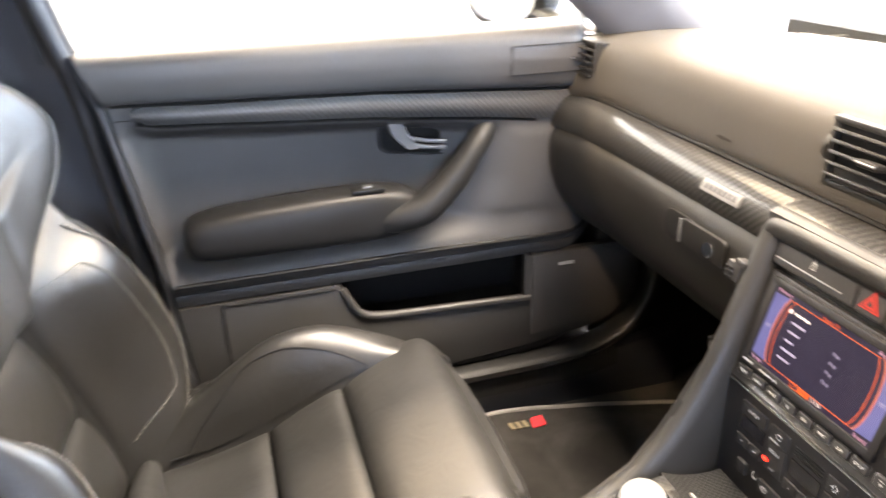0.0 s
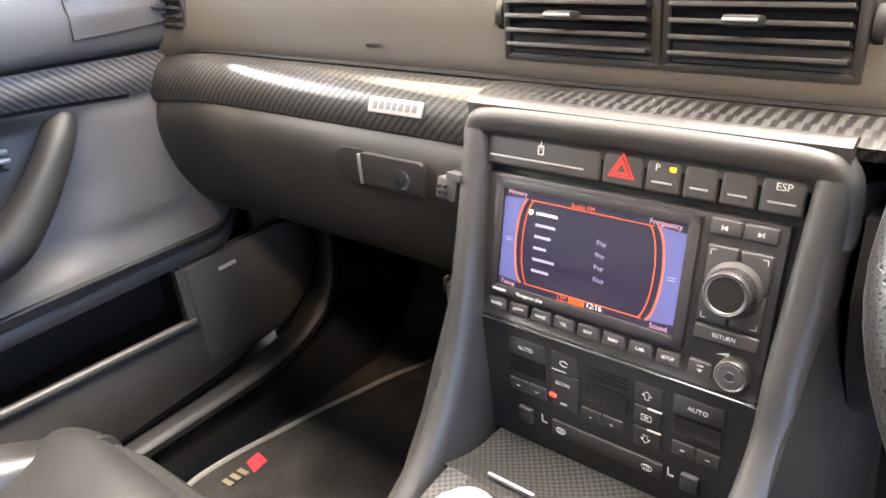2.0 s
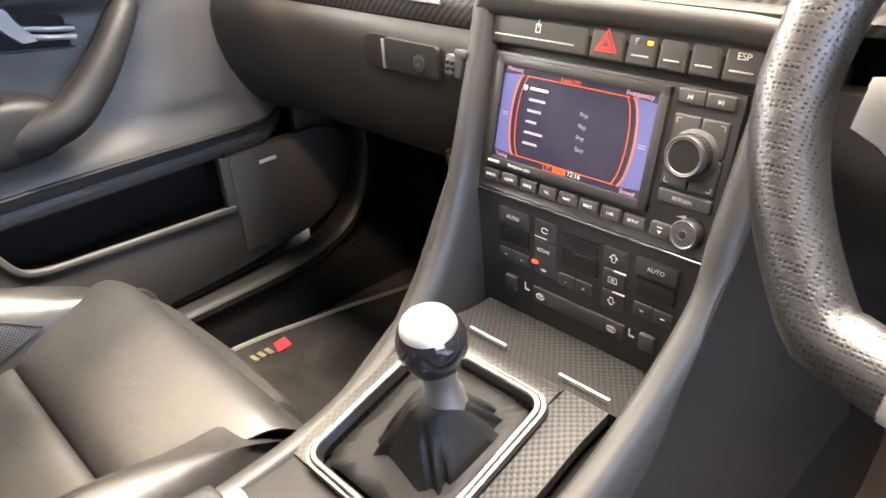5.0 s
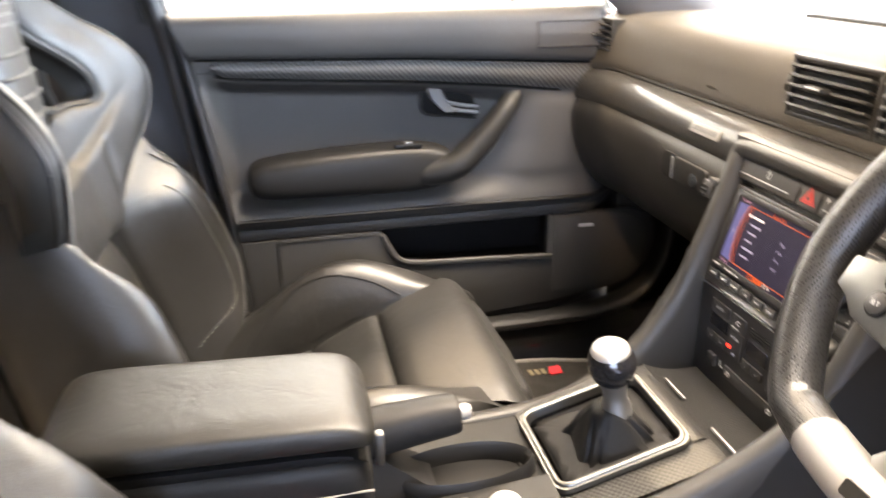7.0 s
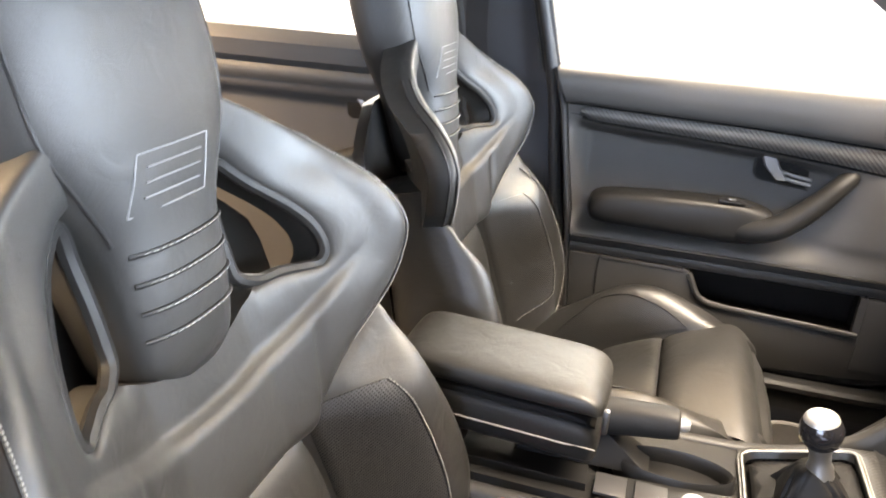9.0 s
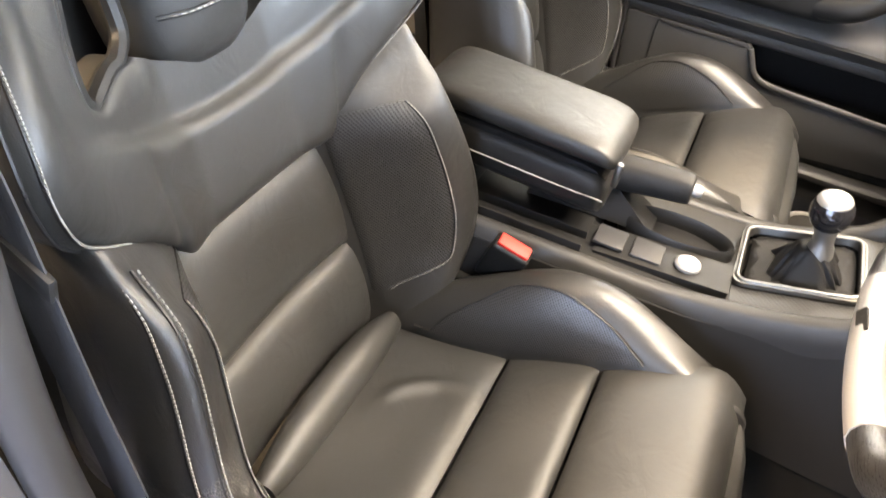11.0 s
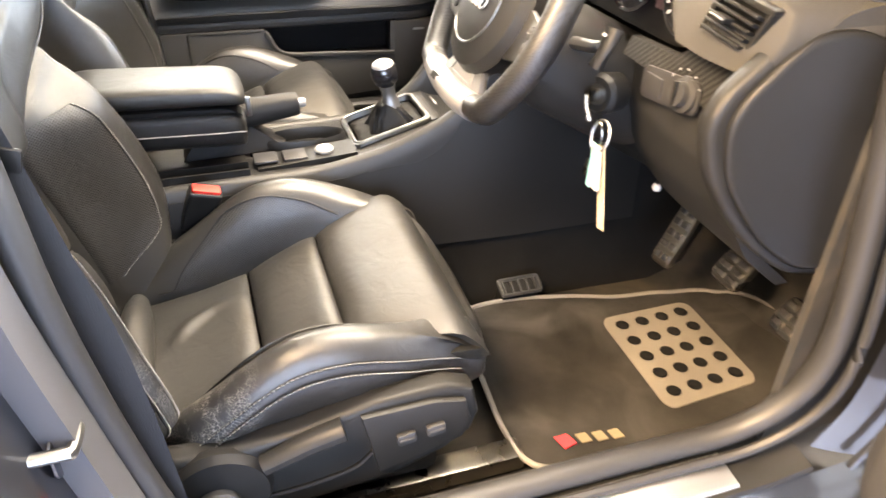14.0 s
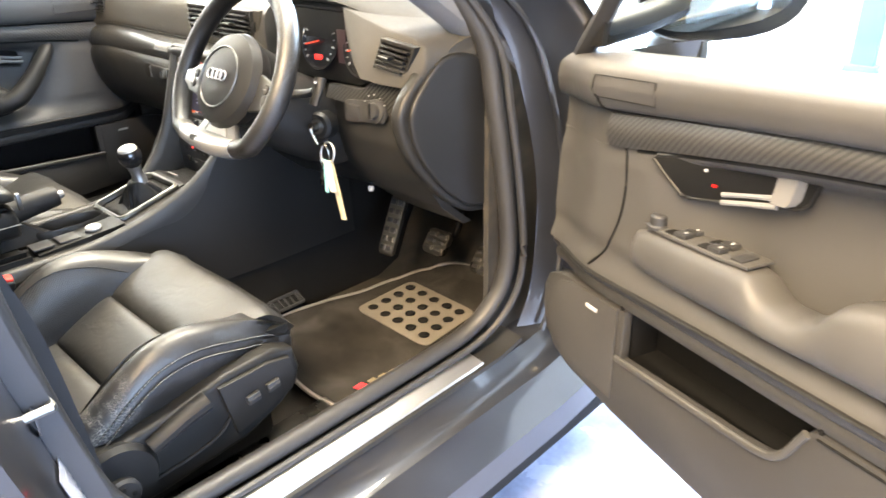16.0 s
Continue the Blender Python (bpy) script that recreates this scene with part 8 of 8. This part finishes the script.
hp = part("heel_pad", prism([heel(0.5 + a, 0.5 + b) for a, b in rounded(1.0, 1.0, 0.10)], (0, 0, -0.0025), 0.0006), HEEL, dm, "grey rubber heel pad with round holes")
for i in range(5):
    for j in range(4):
        q = heel(0.13 + 0.185 * i, 0.16 + 0.225 * j)
        part("pad_hole", lathe([(0.0, 0.0), (0.0118, 0.0), (0.0128, 0.0008), (0.0118, 0.0014), (0.0105, 0.0006), (0.0, 0.0006)], (q[0], q[1], q[2] + 0.0026), (0, 0, 1), 18), DARK, hp)
# woven emblem: a red slant and pale strokes
part("mat_emblem", prism([(x, y, dz(x, y) + 0.0015) for x, y in ((0.560, 0.716), (0.585, 0.722), (0.578, 0.745), (0.558, 0.738))], (0, 0, 0.002)), RED_CLOTH, dm, "red slanted patch of the woven emblem")
for k in range(3):
    y0, dx_ = 0.750 + 0.027 * k, 0.002 * k
    part("emblem_bar", prism([(x + dx_, y0 + a, dz(x, y0) + 0.0015) for x, a in ((0.562, 0.0), (0.580, 0.004), (0.580, 0.021), (0.562, 0.017))], (0, 0, 0.0016)), CREAM_CLOTH, dm)
pm = floor_mat("passenger_floor_mat", [(-x, y, ) for x, y in [(0.19, 0.70), (0.20, 0.82), (0.205, 0.98), (0.22, 1.10), (0.28, 1.17), (0.40, 1.19), (0.50, 1.175), (0.548, 1.10), (0.592, 0.94), (0.620, 0.78), (0.612, 0.68), (0.52, 0.65), (0.36, 0.65), (0.23, 0.66)]], dz, "black velour passenger floor mat with a woven emblem")
part("mat_emblem", prism([(x, y, dz(x, y) + 0.0015) for x, y in ((-0.592, 0.800), (-0.566, 0.797), (-0.562, 0.770), (-0.588, 0.776))], (0, 0, 0.002)), RED_CLOTH, pm, "red slanted patch of the woven emblem")
for k in range(3):
    y0 = 0.766 - 0.013 * k
    part("emblem_bar", prism([(x, y0 - a, dz(x, y0) + 0.0015) for x, a in ((-0.568, 0.0), (-0.586, 0.002), (-0.586, 0.010), (-0.568, 0.008))], (0, 0, 0.0016)), CREAM_CLOTH, pm)
fv = thing("floor_vent", (0.19, 0.808, 0.30), "black plastic heater outlet on the carpet", "air vent")
part("vent_frame", tube([(0.205 + b * 0.85, 0.812 + a, 0.334 - b * 0.45) for a, b in rounded(0.080, 0.034, 0.004)], 0.0038, 6, ring=True), KEYS_BLACK, fv)
part("vent_duct", prism([(0.205 + b * 0.85, 0.812 + a, 0.330 - b * 0.45) for a, b in rounded(0.076, 0.030, 0.003)], (-0.02, 0, -0.05)), DARK, fv)
for k in range(5):
    part("vent_bar", rbox((0.205, 0.780 + 0.016 * k, 0.334), (0.034, 0.003, 0.005), 0.001, rot=Euler((0, radians(28), 0)).to_matrix()), KEYS_BLACK, fv)

# ---- belts ----
bk = thing("belt_buckle", (0.130, 0.262, 0.50), "black seat belt buckle with a red button", "seat belt buckle")
Vector((0.018, 0.037, -0.017)).normalized()
up_ = Vector((0.25, 0.30, 0.92)).normalized()
rx_ = up_.cross(Vector((0, 1, 0))).normalized()
BM = Matrix((rx_, up_.cross(rx_), up_)).transposed()
part("buckle_body", rbox(Vector((0.130, 0.258, 0.548)), (0.026, 0.052, 0.085), 0.006, 3, BM), PANEL, bk)
part("press_button", rbox(Vector((0.1405, 0.2705, 0.5865)), (0.018, 0.044, 0.012), 0.003, 2, BM), RED, bk, "red press button")
part("buckle_stalk", tube([(0.122, 0.235, 0.51), (0.118, 0.215, 0.44), (0.13, 0.20, 0.36)], 0.012, 8, flat=0.5), BELT, bk)
sb = thing("seat_belt", (0.665, 0.0, 0.45), "dark webbing seat belt hanging down the centre pillar", "seat belt")


def webbing(path, w, axis):
    return slab(lambda u, v: Vector(cr(path, 30)[int(round(u * 29))]) + Vector(axis) * w * (v - 0.5), 30, 4, (0.0015, 0.0005, 0))


part("webbing", webbing([(0.610, 0.035, 1.20), (0.645, 0.085, 1.04), (0.658, 0.122, 0.94), (0.664, 0.146, 0.82), (0.668, 0.170, 0.70), (0.672, 0.195, 0.42)], 0.047, (0.12, 1, 0.1)), BELT, sb)
sp2 = thing("seat_belt", (-0.665, 0.0, 0.45), "dark webbing seat belt on its pillar loop", "seat belt")
part("webbing", webbing([(-0.600, -0.020, 1.16), (-0.635, -0.025, 1.02), (-0.664, 0.01, 0.80), (-0.668, 0.02, 0.60), (-0.672, 0.03, 0.41)], 0.047, (0.15, 1, 0)), BELT, sp2)
part("belt_loop", tube([(-0.595, -0.06, 1.165), (-0.592, -0.02, 1.175), (-0.592, 0.02, 1.16)], 0.010, 8), PANEL, sp2, "black pillar loop")
part("loop_cover", rbox((-0.602, -0.018, 1.19), (0.02, 0.07, 0.045), 0.008), PANEL, sp2)
strk = thing("door_striker", (0.74, 0.135, 0.69), "bright steel door striker on the centre pillar", "door striker")
part("striker_loop", tube(cr([(0.741, 0.118, 0.698), (0.741, 0.148, 0.699), (0.744, 0.155, 0.700), (0.774, 0.155, 0.705), (0.777, 0.148, 0.706), (0.777, 0.112, 0.706)], 24), 0.0055, 8), DULL, strk)
part("striker_plate", prism([(0.748 + a, 0.1385 - a * 0.1, 0.69 + b) for a, b in rounded(0.05, 0.04, 0.012)], (0, 0.003, 0), 0.001), PAINT, strk)

# data label on the pillar face, its print as plain bars
lab = thing("pillar_label", (0.775, 0.118, 0.60), "pale printed data label on the pillar", "label")
LABEL = mat("label_film", (0.24, 0.25, 0.28), 0.4, vary=0.06)


def on_pillar(x, z):
    y = float(np.interp(z, [0.38, 0.5, 0.62, 0.79, 0.98], [0.240, 0.210, 0.186, 0.152, 0.122])) - 0.032 - 0.05 * ((x - 0.712) / 0.148) ** 2
    return (x, y + 0.0035, z)


part("label_sheet", slab(lambda u, v: on_pillar(0.735 + 0.07 * u, 0.545 + 0.09 * v), 6, 8, (0, -0.0008, 0)), LABEL, lab)
for k in range(6):
    part("print_bar", slab(lambda u, v: Vector(on_pillar(0.742 + (0.03 + 0.02 * ((k * 7) % 3) / 2) * u, 0.556 + 0.012 * k + 0.004 * v)) + Vector((0, 0.0008, 0)), 3, 2, (0, -0.0004, 0)), GREY_INK, lab)
# white knob on a bracket below the dash
knob = thing("bracket_knob", (0.429, 0.907, 0.655), "small white plastic knob under the dashboard", "knob")
part("knob_head", lathe([(0.0, 0.0), (0.005, 0.001), (0.0065, 0.006), (0.005, 0.011), (0.0, 0.012)], (0.429, 0.907, 0.643), (0, 0, 1), 14), WHITE_INK, knob)
part("knob_stem", tube([(0.429, 0.907, 0.654), (0.429, 0.912, 0.668), (0.429, 0.93, 0.69)], 0.003, 6), DARK, knob)
# door hinges between jamb and door
for hz in (0.80, 0.50):
    leaf = part("door_hinge", rbox((0.800, 1.085, hz), (0.04, 0.012, 0.034), 0.004), DULL, body, "bright metal door hinge")
    part("hinge_pin", lathe([(0.0, -0.03), (0.008, -0.03), (0.008, 0.03), (0.0, 0.03)], (0.829, 1.085, hz), (0, 0, 1), 14), DULL, leaf)
# belt tongue resting on the webbing
part("belt_tongue", rbox((0.662, 0.135, 0.905), (0.006, 0.046, 0.020), 0.003, rot=Euler((radians(-14), 0, radians(-8))).to_matrix()), PANEL, sb, "black plastic belt tongue")
part("tongue_plate", rbox((0.660, 0.132, 0.882), (0.003, 0.026, 0.026), 0.001, rot=Euler((radians(-14), 0, radians(-8))).to_matrix()), STEEL, sb)

# ---- far side of the workshop: cupboard and bench beside the gate ----
CUP = mat("grey_cupboard_paint", (0.10, 0.105, 0.10), 0.45, grain=0.1, scale=200, vary=0.08)
TOPS = mat("pale_worktop", (0.62, 0.60, 0.54), 0.5, vary=0.08)
cu = thing("cupboard", (4.9, -4.55, 0.0), "tall dark grey cupboard with two bar handles", "cupboard")
part("body", rbox((4.93, -4.55, 1.0), (0.50, 0.80, 1.96), 0.01), CUP, cu)
for k in (-1, 1):
    dr = part("door", rbox((4.67, -4.55 + 0.20 * k, 1.0), (0.022, 0.392, 1.90), 0.004), CUP, cu)
    part("handle", tube([(4.652, -4.55 + 0.05 * k, 0.82), (4.632, -4.55 + 0.05 * k, 0.83), (4.632, -4.55 + 0.05 * k, 1.05), (4.652, -4.55 + 0.05 * k, 1.06)], 0.008, 8), CHROME, dr, "steel bar handle")
wb = thing("workbench", (4.85, -3.60, 0.0), "grey workbench with a pale worktop", "workbench")
part("worktop", rbox((4.88, -3.60, 0.90), (0.62, 1.06, 0.04), 0.006), TOPS, wb)
part("side_panel", rbox((4.90, -4.11, 0.44), (0.56, 0.03, 0.87), 0.004), TOPS, wb)
part("side_panel", rbox((4.90, -3.09, 0.44), (0.56, 0.03, 0.87), 0.004), TOPS, wb)
for k in (-1, 1):
    part("door", rbox((4.63, -3.60 + 0.25 * k, 0.46), (0.02, 0.485, 0.80), 0.004), CUP, wb)
for y, r, h, c, nm, lb in ((-3.80, 0.05, 0.24, (0.60, 0.50, 0.08), "bottle", "yellow plastic bottle on the workbench"), (-3.62, 0.055, 0.28, (0.70, 0.70, 0.66), "canister", "white canister on the workbench"), (-3.48, 0.05, 0.22, (0.55, 0.54, 0.50), "canister", "pale canister on the workbench"), (-4.02, 0.045, 0.10, (0.05, 0.40, 0.34), "tub", "small teal tub on the workbench")):
    bt = thing(nm, (4.85, y, 0.92), lb, nm)
    part("body", lathe([(0.0, 0.0), (r, 0.0), (r, h * 0.7), (r * 0.45, h * 0.85), (r * 0.45, h * 0.9), (0.0, h * 0.9)], (4.85, y, 0.921), (0, 0, 1), 20), mat(nm + "_plastic", c, 0.4), bt)
    part("cap", lathe([(0.0, 0.0), (r * 0.5, 0.0), (r * 0.5, h * 0.1), (0.0, h * 0.1)], (4.85, y, 0.921 + h * 0.9), (0, 0, 1), 16), PANEL, bt)
cr_ = thing("crate", (4.85, -3.22, 0.92), "open orange-red plastic crate on the workbench", "crate")
RC_ = mat("orange_crate_plastic", (0.65, 0.09, 0.04), 0.45)
part("base", rbox((4.85, -3.22, 0.93), (0.36, 0.24, 0.016), 0.004), RC_, cr_)
for dx_, dy_, sz in ((-0.175, 0, (0.012, 0.24, 0.13)), (0.175, 0, (0.012, 0.24, 0.13)), (0, -0.115, (0.338, 0.012, 0.13)), (0, 0.115, (0.338, 0.012, 0.13))):
    part("side", rbox((4.85 + dx_, -3.22 + dy_, 1.0), sz, 0.003), RC_, cr_)
